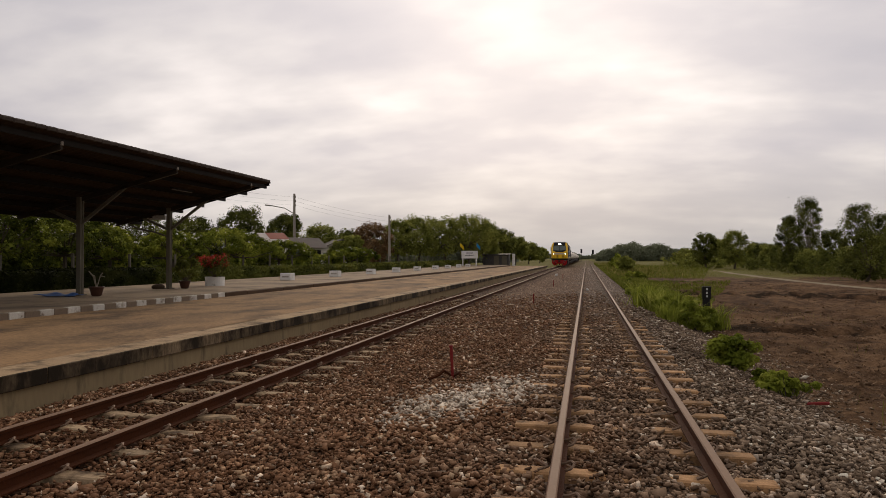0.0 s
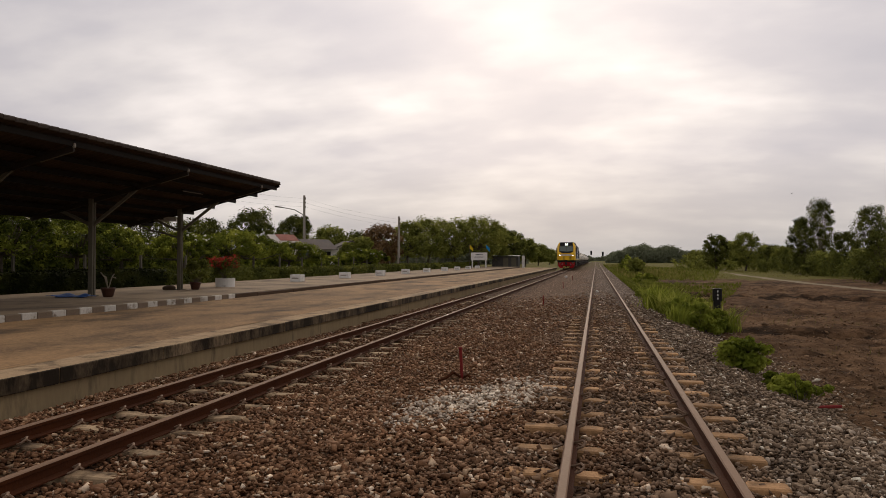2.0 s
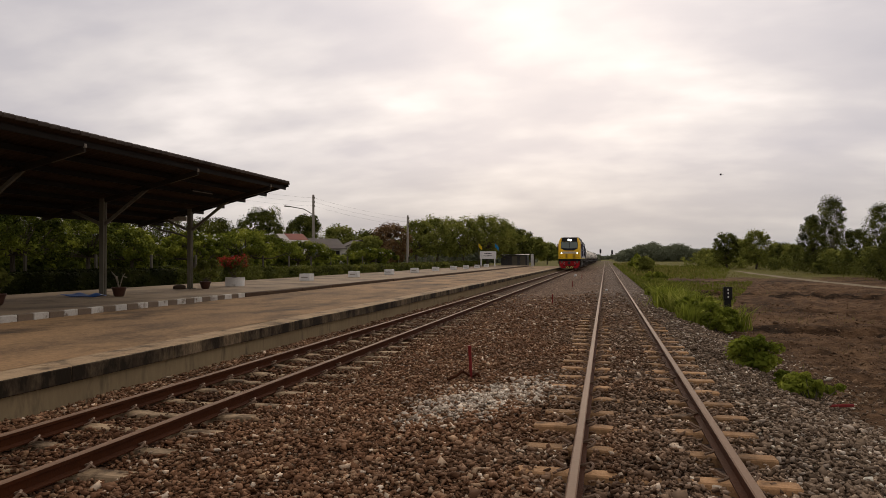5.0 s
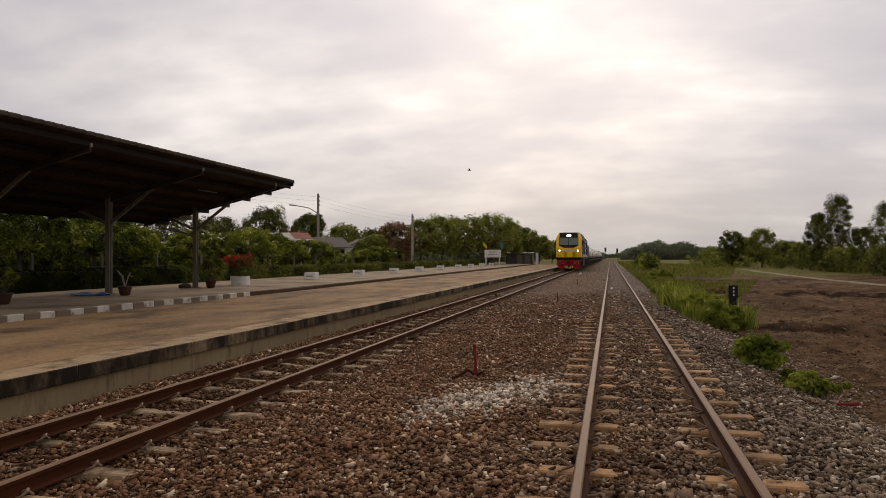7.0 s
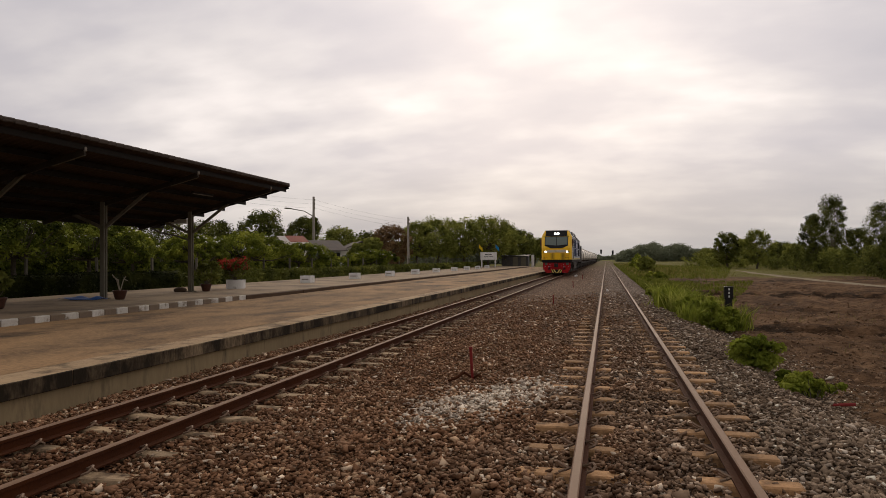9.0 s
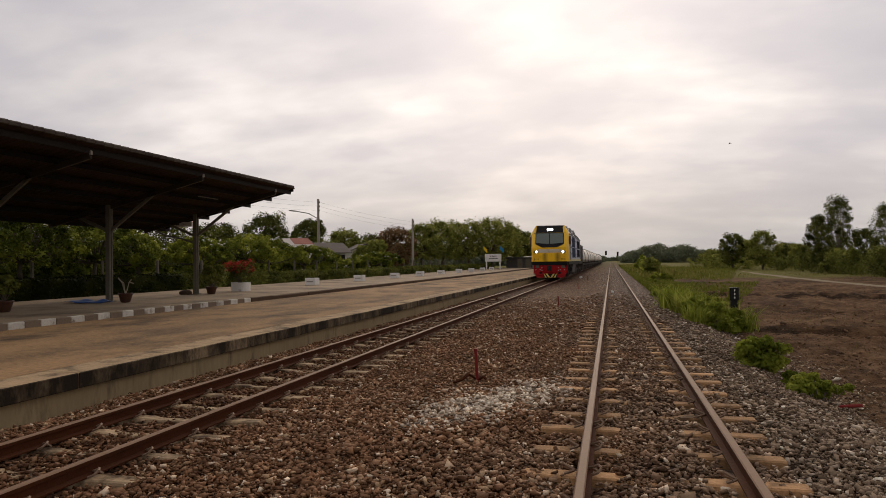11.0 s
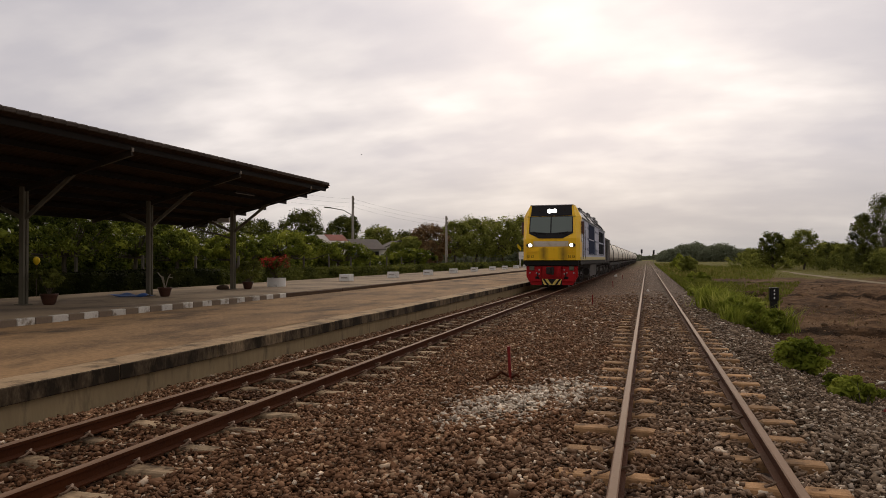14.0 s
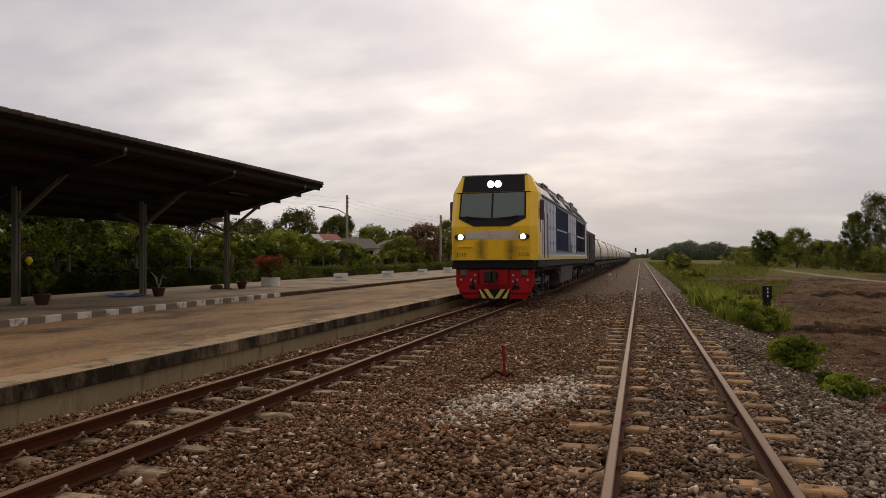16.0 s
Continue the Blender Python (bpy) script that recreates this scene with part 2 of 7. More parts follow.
def ground_material():
    """Open ground: turned brown earth beside the line, grass beyond and behind the platform."""
    m = bpy.data.materials.new("field_ground")
    m.use_nodes = True
    w = Nodes(m.node_tree)
    b = m.node_tree.nodes["Principled BSDF"]
    pos = w.add("ShaderNodeNewGeometry").outputs["Position"]
    n1, n2, n3 = w.noise(pos, 0.22, 6.0, 0.6), w.noise(pos, 1.7, 5.0, 0.65), w.noise(pos, 14.0, 4.0, 0.6)
    soil = w.ramp(w.math("ADD", w.math("MULTIPLY", n1, 0.5), w.math("MULTIPLY", n2, 0.5)),
                  [(0.36, (0.026, 0.015, 0.008)), (0.46, (0.082, 0.045, 0.022)), (0.54, (0.158, 0.091, 0.047)), (0.66, (0.25, 0.16, 0.090))])
    soil = w.mix(w.math("MULTIPLY", n3, 0.5), soil, (0.04, 0.025, 0.016))
    xyz0 = w.add("ShaderNodeSeparateXYZ")
    w.link(pos, xyz0.inputs[0])
    # shadows of the plough ridges, painted into the soil as dark bands
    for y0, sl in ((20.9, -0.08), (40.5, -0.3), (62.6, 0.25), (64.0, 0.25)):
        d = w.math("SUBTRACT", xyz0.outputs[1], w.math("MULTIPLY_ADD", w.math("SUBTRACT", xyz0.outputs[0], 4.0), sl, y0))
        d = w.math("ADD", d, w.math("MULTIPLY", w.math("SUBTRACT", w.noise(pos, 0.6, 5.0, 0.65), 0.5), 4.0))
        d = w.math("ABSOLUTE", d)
        darkened = w.ramp(w.math("ADD", w.math("MULTIPLY", d, 0.9), w.math("MULTIPLY", n2, 0.5)), [(0.34, (0.95, 0.95, 0.95)), (0.72, (0, 0, 0))])
        soil = w.mix(darkened, soil, (0.020, 0.012, 0.007))
    grass = w.ramp(w.math("ADD", w.math("MULTIPLY", n2, 0.6), w.math("MULTIPLY", n3, 0.4)),
                   [(0.3, (0.048, 0.048, 0.010)), (0.5, (0.108, 0.098, 0.023)), (0.7, (0.185, 0.155, 0.05))])
    xyz = w.add("ShaderNodeSeparateXYZ")
    w.link(pos, xyz.inputs[0])
    # earth from 2 to 60 m out along the line, bounded raggedly
    edge = w.math("MULTIPLY", w.math("SUBTRACT", n1, 0.5), 50.0)
    far = w.math("ADD", w.math("SUBTRACT", xyz.outputs[1], 78.0), edge)
    reach = w.math("MULTIPLY_ADD", w.math("MAXIMUM", w.math("SUBTRACT", xyz.outputs[1], 24.0), 0.0), 0.11, 2.0)
    reach = w.math("MINIMUM", reach, 5.0)
    close = w.math("ADD", w.math("SUBTRACT", reach, xyz.outputs[0]), w.math("MULTIPLY", w.math("SUBTRACT", n2, 0.5), 3.0))
    g = w.math("MAXIMUM", w.math("DIVIDE", far, 8.0), w.math("DIVIDE", close, 0.8))
    wisps = w.ramp(w.math("ADD", w.noise(pos, 0.4, 6.0, 0.7), w.math("MULTIPLY_ADD", xyz.outputs[1], 0.0036, -0.09)), [(0.52, (0, 0, 0)), (0.68, (1, 1, 1))])
    g = w.math("ADD", g, w.math("MULTIPLY", wisps, 0.6))
    cl = w.add("ShaderNodeClamp")
    w.link(g, cl.inputs[0])
    w.link(w.mix(cl.outputs[0], soil, grass), b.inputs["Base Color"])
    b.inputs["Roughness"].default_value = 0.95
    b.inputs["Specular IOR Level"].default_value = 0.03
    bn = w.add("ShaderNodeBump")
    bn.inputs["Strength"].default_value = 0.8
    bn.inputs["Distance"].default_value = 0.08
    w.link(w.math("ADD", n3, w.math("MULTIPLY", n2, 1.5)), bn.inputs["Height"])
    w.link(bn.outputs[0], b.inputs["Normal"])
    return m


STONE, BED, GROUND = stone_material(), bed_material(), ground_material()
RAIL_SIDE = surface("rusty_rail", (0.070, 0.019, 0.004), (0.028, 0.009, 0.003), 0.9, 0.0, 1.5, 40, 0.5, 0.3)
RAIL_TOP = surface("worn_rail_head", (0.205, 0.119, 0.070), (0.12, 0.066, 0.036), 0.7, 0.0, 0.8, 30, 0.5, 0.05, spec=0.2)
SLEEPER = surface("dusty_concrete_sleeper", (0.42, 0.245, 0.118), (0.21, 0.115, 0.052), 0.9, 0, 3, 45, 0.7, 0.4, stain=(0.10, 0.058, 0.03), stain_scale=4.0, stain_at=(0.50, 0.68), per_object=0.32)
SLEEPER_GREY = surface("grey_concrete_sleeper", (0.40, 0.29, 0.175), (0.19, 0.125, 0.068), 0.9, 0, 3, 45, 0.7, 0.4, stain=(0.05, 0.029, 0.015), stain_scale=3.0, stain_at=(0.47, 0.64), per_object=0.3)
CLIP = surface("rusty_spring_clip", (0.27, 0.185, 0.125), (0.14, 0.088, 0.055), 0.7, 0.0, 5, 60, 0.5, 0.1)
DECK = surface("worn_concrete_deck", (0.285, 0.172, 0.080), (0.125, 0.075, 0.037), 0.95, 0, 0.5, 18, 1.2, 0.5, stain=(0.050, 0.031, 0.017), stain_scale=0.8, stain_at=(0.48, 0.68), stretch=(1, 0.55, 1), spec=0.18)
COPING = surface("stained_concrete_coping", (0.37, 0.26, 0.15), (0.19, 0.13, 0.075), 0.95, 0, 2.2, 22, 0.9, 0.5, stain=(0.045, 0.033, 0.021), stain_scale=2.2, stain_at=(0.50, 0.70), spec=0.15, per_object=0.03)
# Stained track face, deepened to stand for the shadow edge under the coping.
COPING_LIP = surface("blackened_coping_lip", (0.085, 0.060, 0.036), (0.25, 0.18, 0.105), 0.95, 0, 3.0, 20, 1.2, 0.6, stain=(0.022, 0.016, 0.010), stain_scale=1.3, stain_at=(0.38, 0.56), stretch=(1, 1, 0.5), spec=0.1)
WALL_LOW = surface("damp_concrete_wall", (0.331, 0.246, 0.134), (0.232, 0.170, 0.094), 0.9, 0, 0.8, 12, 0.7, 0.3, stain=(0.10, 0.075, 0.048), stain_scale=3.0, stain_at=(0.57, 0.76), stretch=(1, 1, 0.25))
UPPER = surface("grey_concrete_paving", (0.265, 0.19, 0.113), (0.155, 0.108, 0.064), 0.95, 0, 0.5, 10, 0.7, 0.2, stain=(0.075, 0.053, 0.034), stain_scale=0.5, spec=0.3)
WHITE_PAINT = surface("worn_white_paint", (0.70, 0.68, 0.64), (0.50, 0.48, 0.44), 0.75, 0, 2, 25, 0.5, 0.2, stain=(0.25, 0.22, 0.18), stain_scale=3.0, stain_at=(0.6, 0.72))
KERB_WHITE = surface("scuffed_white_kerb_paint", (0.56, 0.53, 0.47), (0.36, 0.33, 0.28), 0.8, 0, 3, 30, 0.7, 0.3, stain=(0.17, 0.13, 0.09), stain_scale=4.5, stain_at=(0.50, 0.66), per_object=0.1)
BLACK_PAINT = surface("worn_black_paint", (0.13, 0.095, 0.066), (0.20, 0.15, 0.105), 0.8, 0, 2, 25, 0.5, 0.2)
BROWN_KERB = surface("mossy_brown_kerb", (0.09, 0.055, 0.032), (0.045, 0.028, 0.018), 0.9, 0, 1, 15, 0.5, 0.3)
STEEL = surface("grey_painted_steel", (0.145, 0.128, 0.092), (0.09, 0.078, 0.056), 0.7, 0.0, 2, 25, 0.4, 0.08)
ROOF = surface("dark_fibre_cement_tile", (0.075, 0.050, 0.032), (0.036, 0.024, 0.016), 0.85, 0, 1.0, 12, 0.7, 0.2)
EDGE_TILE = surface("weathered_grey_edge_tile", (0.085, 0.068, 0.055), (0.04, 0.031, 0.025), 0.9, 0, 2.0, 14, 0.7, 0.3, per_object=0.25)
# Grey steel rafters, with the shade under the roof put into their colour.
RAFTER_SHADED = surface("dark_brown_steel_rafter", (0.040, 0.030, 0.021), (0.022, 0.016, 0.011), 0.75, 0.0, 1, 15, 0.4, 0.1)
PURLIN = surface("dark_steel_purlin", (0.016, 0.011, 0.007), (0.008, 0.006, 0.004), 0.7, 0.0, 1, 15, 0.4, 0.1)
TERRACOTTA = surface("glazed_brown_pot", (0.075, 0.032, 0.020), (0.04, 0.02, 0.014), 0.5, 0, 3, 25, 0.5, 0.1)
SOIL = surface("dark_soil", (0.035, 0.026, 0.019), None, 0.95, 0, 5, 50, 0.5, 0.5)
TARP = surface("blue_tarpaulin", (0.035, 0.09, 0.26), (0.02, 0.05, 0.15), 0.5, 0, 3, 12, 0.5, 0.3)
BARK = surface("grey_brown_bark", (0.11, 0.088, 0.066), (0.05, 0.04, 0.03), 0.95, 0, 2, 18, 0.6, 0.6, stretch=(1, 1, 0.3))
PALE_BARK = surface("pale_eucalyptus_bark", (0.34, 0.29, 0.22), (0.17, 0.14, 0.105), 0.9, 0, 1, 10, 0.6, 0.3, stretch=(1, 1, 0.3))
LEAF_MID = foliage("broad_leaves", (0.068, 0.078, 0.017), (0.205, 0.217, 0.046), (0.38, 0.375, 0.088), 0.42, 0.6)
LEAF_DARK = foliage("dark_leaves", (0.024, 0.029, 0.007), (0.090, 0.098, 0.021), (0.21, 0.215, 0.046), 0.28, 0.6)
LEAF_ROW = foliage("garden_tree_leaves", (0.022, 0.030, 0.005), (0.135, 0.157, 0.021), (0.40, 0.41, 0.058), 0.3)
# Tree and hedge leaves for behind the canopy: its shade is in the colour.
LEAF_ROW_SHADED = foliage("mango_leaves", (0.009, 0.014, 0.002), (0.072, 0.088, 0.012), (0.28, 0.30, 0.04), 0.2)
LEAF_HEDGE_SHADED = foliage("hedge_leaves", (0.004, 0.006, 0.0012), (0.014, 0.018, 0.003), (0.040, 0.044, 0.008), 0.06)
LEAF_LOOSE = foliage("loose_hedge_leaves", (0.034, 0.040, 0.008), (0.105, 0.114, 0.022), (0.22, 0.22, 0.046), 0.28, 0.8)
LEAF_LIGHT = foliage("fresh_leaves", (0.055, 0.074, 0.009), (0.185, 0.215, 0.026), (0.42, 0.43, 0.075), 0.4)
LEAF_RED = foliage("russet_leaves", (0.075, 0.045, 0.018), (0.16, 0.095, 0.045), (0.27, 0.17, 0.08))
# Paler grey-green leaves: aerial haze over the far woods is in the colour.
LEAF_FAR_HAZED = foliage("far_woods", (0.140, 0.155, 0.096), (0.165, 0.180, 0.112), (0.19, 0.203, 0.128), 0.3, 0.08)
GRASS = foliage("long_grass", (0.075, 0.10, 0.012), (0.22, 0.25, 0.034), (0.45, 0.43, 0.115), 0.42)
GRASS_DRY = foliage("dry_field_grass", (0.085, 0.088, 0.016), (0.155, 0.148, 0.036), (0.26, 0.22, 0.08), 0.4)
GRASS_MID = foliage("verge_grass_blades", (0.055, 0.068, 0.009), (0.125, 0.138, 0.020), (0.23, 0.22, 0.055), 0.35)
PETAL_RED = foliage("red_bougainvillea_flower", (0.20, 0.022, 0.014), (0.34, 0.04, 0.025), (0.46, 0.08, 0.05), 0.2)
PETAL_WHITE = foliage("white_flower", (0.6, 0.58, 0.5), (0.75, 0.72, 0.66), (0.85, 0.83, 0.8), 0.3)
YELLOW = surface("yellow_loco_paint", (0.88, 0.53, 0.012), (0.78, 0.45, 0.012), 0.38, 0, 0.9, 8, 0.35, 0.02, stain=(0.30, 0.16, 0.02), stain_scale=2.2, stain_at=(0.56, 0.78), per_object=-0.001, stretch=(1, 1, 0.25), spec=0.4)


def smudged(m, spots, low, high, dirt, axis=0):
    """Mixes dirt and dark smudges into a paint: at given places across, between two heights."""
    w = Nodes(m.node_tree)
    b = m.node_tree.nodes["Principled BSDF"]
    src = b.inputs["Base Color"].links[0].from_socket
    at = w.add("ShaderNodeTexCoord").outputs["Object"]
    xyz = w.add("ShaderNodeSeparateXYZ")
    w.link(at, xyz.inputs[0])
    n = w.noise(at, 5.0, 5.0, 0.65)
    total = None
    for x, wide in spots:
        d = w.math("ABSOLUTE", w.math("DIVIDE", w.math("SUBTRACT", xyz.outputs[axis], x), wide))
        d = w.math("MAXIMUM", w.math("SUBTRACT", 1.0, d), 0.0)
        total = d if total is None else w.math("MAXIMUM", total, d)
    up = w.ramp(w.math("ADD", w.math("DIVIDE", w.math("SUBTRACT", xyz.outputs[2], low), high - low), w.math("MULTIPLY", w.math("SUBTRACT", n, 0.5), 0.5)), [(0.0, (0, 0, 0)), (0.12, (1, 1, 1)), (0.85, (1, 1, 1)), (1.0, (0, 0, 0))])
    f = w.math("MULTIPLY", w.math("MULTIPLY", total, up), w.math("MULTIPLY_ADD", n, 0.9, 0.45))
    cl = w.add("ShaderNodeClamp")
    w.link(f, cl.inputs[0])
    w.link(w.mix(w.math("MULTIPLY", cl.outputs[0], 0.8), src, dirt), b.inputs["Base Color"])


# Two dark vertical smudges on the nose, below the grey band.
smudged(YELLOW, ((-0.35, 0.26), (0.6, 0.28)), 1.40, 2.12, (0.07, 0.038, 0.012))
NOSE_BAND = surface("faded_grey_nose_band", (0.56, 0.50, 0.43), (0.50, 0.42, 0.28), 0.45, 0, 1.2, 9, 0.5, 0.02, stain=(0.36, 0.28, 0.14), stain_scale=1.6, stain_at=(0.52, 0.74), per_object=-0.001)
CHEVRON = surface("faded_yellow_stripe", (0.74, 0.56, 0.14), (0.52, 0.38, 0.10), 0.6, 0, 2, 15, 0.5, 0.03, per_object=-0.001)
RED = surface("red_pilot_paint", (0.39, 0.009, 0.011), (0.28, 0.007, 0.009), 0.45, 0, 1.5, 12, 0.4, 0.03, stain=(0.10, 0.02, 0.016), stain_scale=1.5, stain_at=(0.55, 0.75), per_object=-0.001)
BLACK = surface("black_paint", (0.009, 0.008, 0.008), (0.016, 0.014, 0.013), 0.4, 0, 1, 12, 0.4, 0.03, per_object=-0.001)
SILVER = surface("silver_grey_paint", (0.42, 0.40, 0.40), (0.33, 0.31, 0.31), 0.4, 0.1, 0.8, 10, 0.4, 0.02, per_object=-0.001)
BLUE_GRILLE = surface("dark_blue_grille", (0.036, 0.046, 0.088), (0.026, 0.034, 0.062), 0.85, 0, 2, 20, 0.4, 0.0, per_object=-0.001, spec=0.05)
GRILLE = surface("dark_grille", (0.010, 0.011, 0.016), (0.018, 0.018, 0.022), 0.85, 0, 2, 20, 0.4, 0.0, per_object=-0.001, spec=0.05)
LOCO_GREY = surface("blue_grey_side_paint", (0.44, 0.44, 0.52), (0.34, 0.34, 0.42), 0.45, 0.0, 0.6, 8, 0.4, 0.03, stain=(0.24, 0.23, 0.24), stain_scale=0.8, stain_at=(0.56, 0.8), per_object=-0.001)
BLUE = surface("blue_side_paint", (0.022, 0.036, 0.095), (0.014, 0.022, 0.06), 0.4, 0, 1, 10, 0.4, 0.03, per_object=-0.001)
CREAM = surface("cream_sill_paint", (0.60, 0.50, 0.22), (0.42, 0.35, 0.17), 0.55, 0, 1, 10, 0.5, 0.04, per_object=-0.001)
ROOF_GREY = surface("sooty_roof_paint", (0.10, 0.095, 0.09), (0.05, 0.046, 0.042), 0.6, 0.0, 1, 10, 0.5, 0.05, per_object=-0.001)
GRIME = surface("grimy_running_gear", (0.02, 0.017, 0.015), (0.045, 0.036, 0.03), 0.8, 0.0, 2, 18, 0.5, 0.15, per_object=-0.001)
ROOF_SILVER = surface("weathered_silver_roof", (0.56, 0.54, 0.53), (0.38, 0.365, 0.355), 0.5, 0.1, 1, 10, 0.5, 0.04, stain=(0.09, 0.085, 0.08), stain_scale=0.9, stain_at=(0.56, 0.74), per_object=-0.001)
GEAR_GREY = surface("dusty_grey_underframe", (0.12, 0.105, 0.09), (0.045, 0.038, 0.032), 0.8, 0.0, 2, 18, 0.5, 0.1, per_object=-0.001)
WHEEL = surface("worn_steel_wheel", (0.16, 0.13, 0.11), (0.07, 0.058, 0.05), 0.5, 0.6, 3, 25, 0.4, 0.05, per_object=-0.001)
TANK = surface("grubby_cream_tank_paint", (0.84, 0.79, 0.69), (0.68, 0.61, 0.50), 0.6, 0, 0.7, 9, 0.45, 0.04, stain=(0.22, 0.18, 0.14), stain_scale=0.7, stain_at=(0.55, 0.78), per_object=-0.12, stretch=(1, 1, 0.4))
smudged(TANK, ((0.0, 60.0),), 0.6, 1.65, (0.10, 0.066, 0.042), 1)
# Near-black panels stand for the shaded inside between the van's frames.
VAN_DARK = surface("brown_van_paint", (0.018, 0.014, 0.012), (0.010, 0.008, 0.007), 0.7, 0, 1, 12, 0.5, 0.1, per_object=-0.001)
VAN_FRAME = surface("dusty_grey_van_frame", (0.34, 0.31, 0.28), (0.17, 0.15, 0.13), 0.75, 0, 2, 14, 0.5, 0.1, per_object=-0.001)
MIRROR_BROWN = surface("brown_mirror_back", (0.11, 0.065, 0.06), (0.07, 0.042, 0.04), 0.5, 0, 2, 14, 0.4, 0.02, per_object=-0.001)
CONCRETE_POST = surface("weathered_concrete_pole", (0.32, 0.285, 0.235), (0.20, 0.17, 0.14), 0.9, 0, 1, 14, 0.5, 0.2)
FENCE_POST = surface("grey_mossy_fence_post", (0.15, 0.13, 0.10), (0.08, 0.07, 0.05), 0.9, 0, 1, 14, 0.5, 0.2)
PALE_ROOF = surface("pale_weathered_roof_sheet", (0.50, 0.45, 0.40), (0.36, 0.32, 0.28), 0.7, 0, 0.8, 9, 0.5, 0.1)
HOUSE_WALL = surface("cream_rendered_wall", (0.74, 0.70, 0.63), (0.58, 0.54, 0.47), 0.9, 0, 0.6, 8, 0.5, 0.1)
HOUSE_ROOF = surface("grey_tile_roof", (0.16, 0.135, 0.115), (0.09, 0.078, 0.068), 0.85, 0, 0.8, 9, 0.5, 0.2)
RED_ROOF = surface("red_sheet_roof", (0.27, 0.085, 0.055), (0.18, 0.06, 0.04), 0.6, 0, 0.8, 9, 0.5, 0.1)
# Sheet coloured dark for the shaded inside of an open shelter.
SHED = surface("grey_corrugated_sheet", (0.085, 0.08, 0.075), (0.05, 0.047, 0.044), 0.6, 0.3, 1, 10, 0.5, 0.1)
RED_PEG = surface("rusty_red_steel_peg", (0.22, 0.022, 0.02), (0.12, 0.018, 0.016), 0.7, 0.1, 4, 40, 0.5, 0.1)
FLAG_YELLOW = surface("yellow_flag_cloth", (0.75, 0.52, 0.02), None, 0.8, 0, 2, 15, 0.2, 0.1)
FLAG_BLUE = surface("blue_flag_cloth", (0.03, 0.22, 0.42), None, 0.8, 0, 2, 15, 0.2, 0.1)
DIRT_ROAD = surface("pale_laterite_track", (0.21, 0.165, 0.10), (0.13, 0.10, 0.062), 0.95, 0, 0.6, 8, 0.6, 0.3)
LAMP_ON = glowing("headlamp_lit", (1.0, 0.97, 0.92), 6.0)
GLASS = bpy.data.materials.new("cab_glass")
GLASS.use_nodes = True
_g = GLASS.node_tree.nodes["Principled BSDF"]
_g.inputs["Base Color"].default_value = (0.105, 0.13, 0.11, 1)
_g.inputs["Roughness"].default_value = 0.12
_g.inputs["Specular IOR Level"].default_value = 0.5


# ---- mesh helpers ----
def part(name, bm, material, parent=None, label="", smooth=False):
    """Links a bmesh as one mesh object under a thing or part."""
    me = bpy.data.meshes.new(name)
    bm.to_mesh(me)
    bm.free()
    me.materials.append(material)
    if smooth:
        me.shade_smooth()
    ob = new(name, me)
    if parent:
        ob.parent = parent
    return tagged(ob, label)


def again(ob, m, parent):
    """Another piece on the mesh of ob."""
    o = new(ob.name.split(".")[0], ob.data)
    o.parent = parent
    o.matrix_basis = m
    return o


def raw(name, verts, faces, material, parent=None, label="", smooth=False):
    """A mesh from numpy arrays of corners and equal-sided faces."""
    me = bpy.data.meshes.new(name)
    k = faces.shape[1]
    me.vertices.add(len(verts))
    me.vertices.foreach_set("co", np.ascontiguousarray(verts, dtype=np.float32).ravel())
    me.loops.add(faces.size)
    me.loops.foreach_set("vertex_index", np.ascontiguousarray(faces, dtype=np.int32).ravel())
    me.polygons.add(len(faces))
    me.polygons.foreach_set("loop_start", np.arange(0, faces.size, k, dtype=np.int32))
    me.update(calc_edges=True)
    me.materials.append(material)
    if smooth:
        me.shade_smooth()
    ob = new(name, me)
    if parent:
        ob.parent = parent
    return tagged(ob, label)


def thing(name, m=None, label="", category="", group="", kind=""):
    ob = new(name)
    ob.empty_display_size = 0.2
    if m is not None:
        ob.matrix_basis = m
    return tagged(ob, label, category, group, kind)


def box(bm, x0, y0, z0, x1, y1, z1, bevel=0.0):
    r = bmesh.ops.create_cube(bm, size=1, matrix=Matrix.Translation(((x0 + x1) / 2, (y0 + y1) / 2, (z0 + z1) / 2)) @ Matrix.Diagonal((abs(x1 - x0), abs(y1 - y0), abs(z1 - z0), 1)))
    if bevel:
        edges = {e for v in r["verts"] for e in v.link_edges}
        bmesh.ops.bevel(bm, geom=list(edges), offset=bevel, segments=1, affect="EDGES")
    return bm


def rod(bm, p, q, r, n=8, r2=None):
    """A round bar from p to q."""
    p, q = Vector(p), Vector(q)
    d = q - p
    m = Matrix.Translation((p + q) / 2) @ d.to_track_quat("Z", "Y").to_matrix().to_4x4()
    bmesh.ops.create_cone(bm, cap_ends=True, segments=n, radius1=r, radius2=r if r2 is None else r2, depth=d.length, matrix=m)
    return bm


def beam(bm, p, q, wide, high):
    """A square bar from p to q."""
    p, q = Vector(p), Vector(q)
    d = q - p
    up = Vector((0, 0, 1)) if abs(d.normalized().z) < 0.95 else Vector((0, 1, 0))
    x = d.normalized().cross(up).normalized()
    z = x.cross(d.normalized())
    m = Matrix((x, d.normalized(), z)).transposed().to_4x4()
    bmesh.ops.create_cube(bm, size=1, matrix=Matrix.Translation((p + q) / 2) @ m @ Matrix.Diagonal((wide, d.length, high, 1)))
    return bm


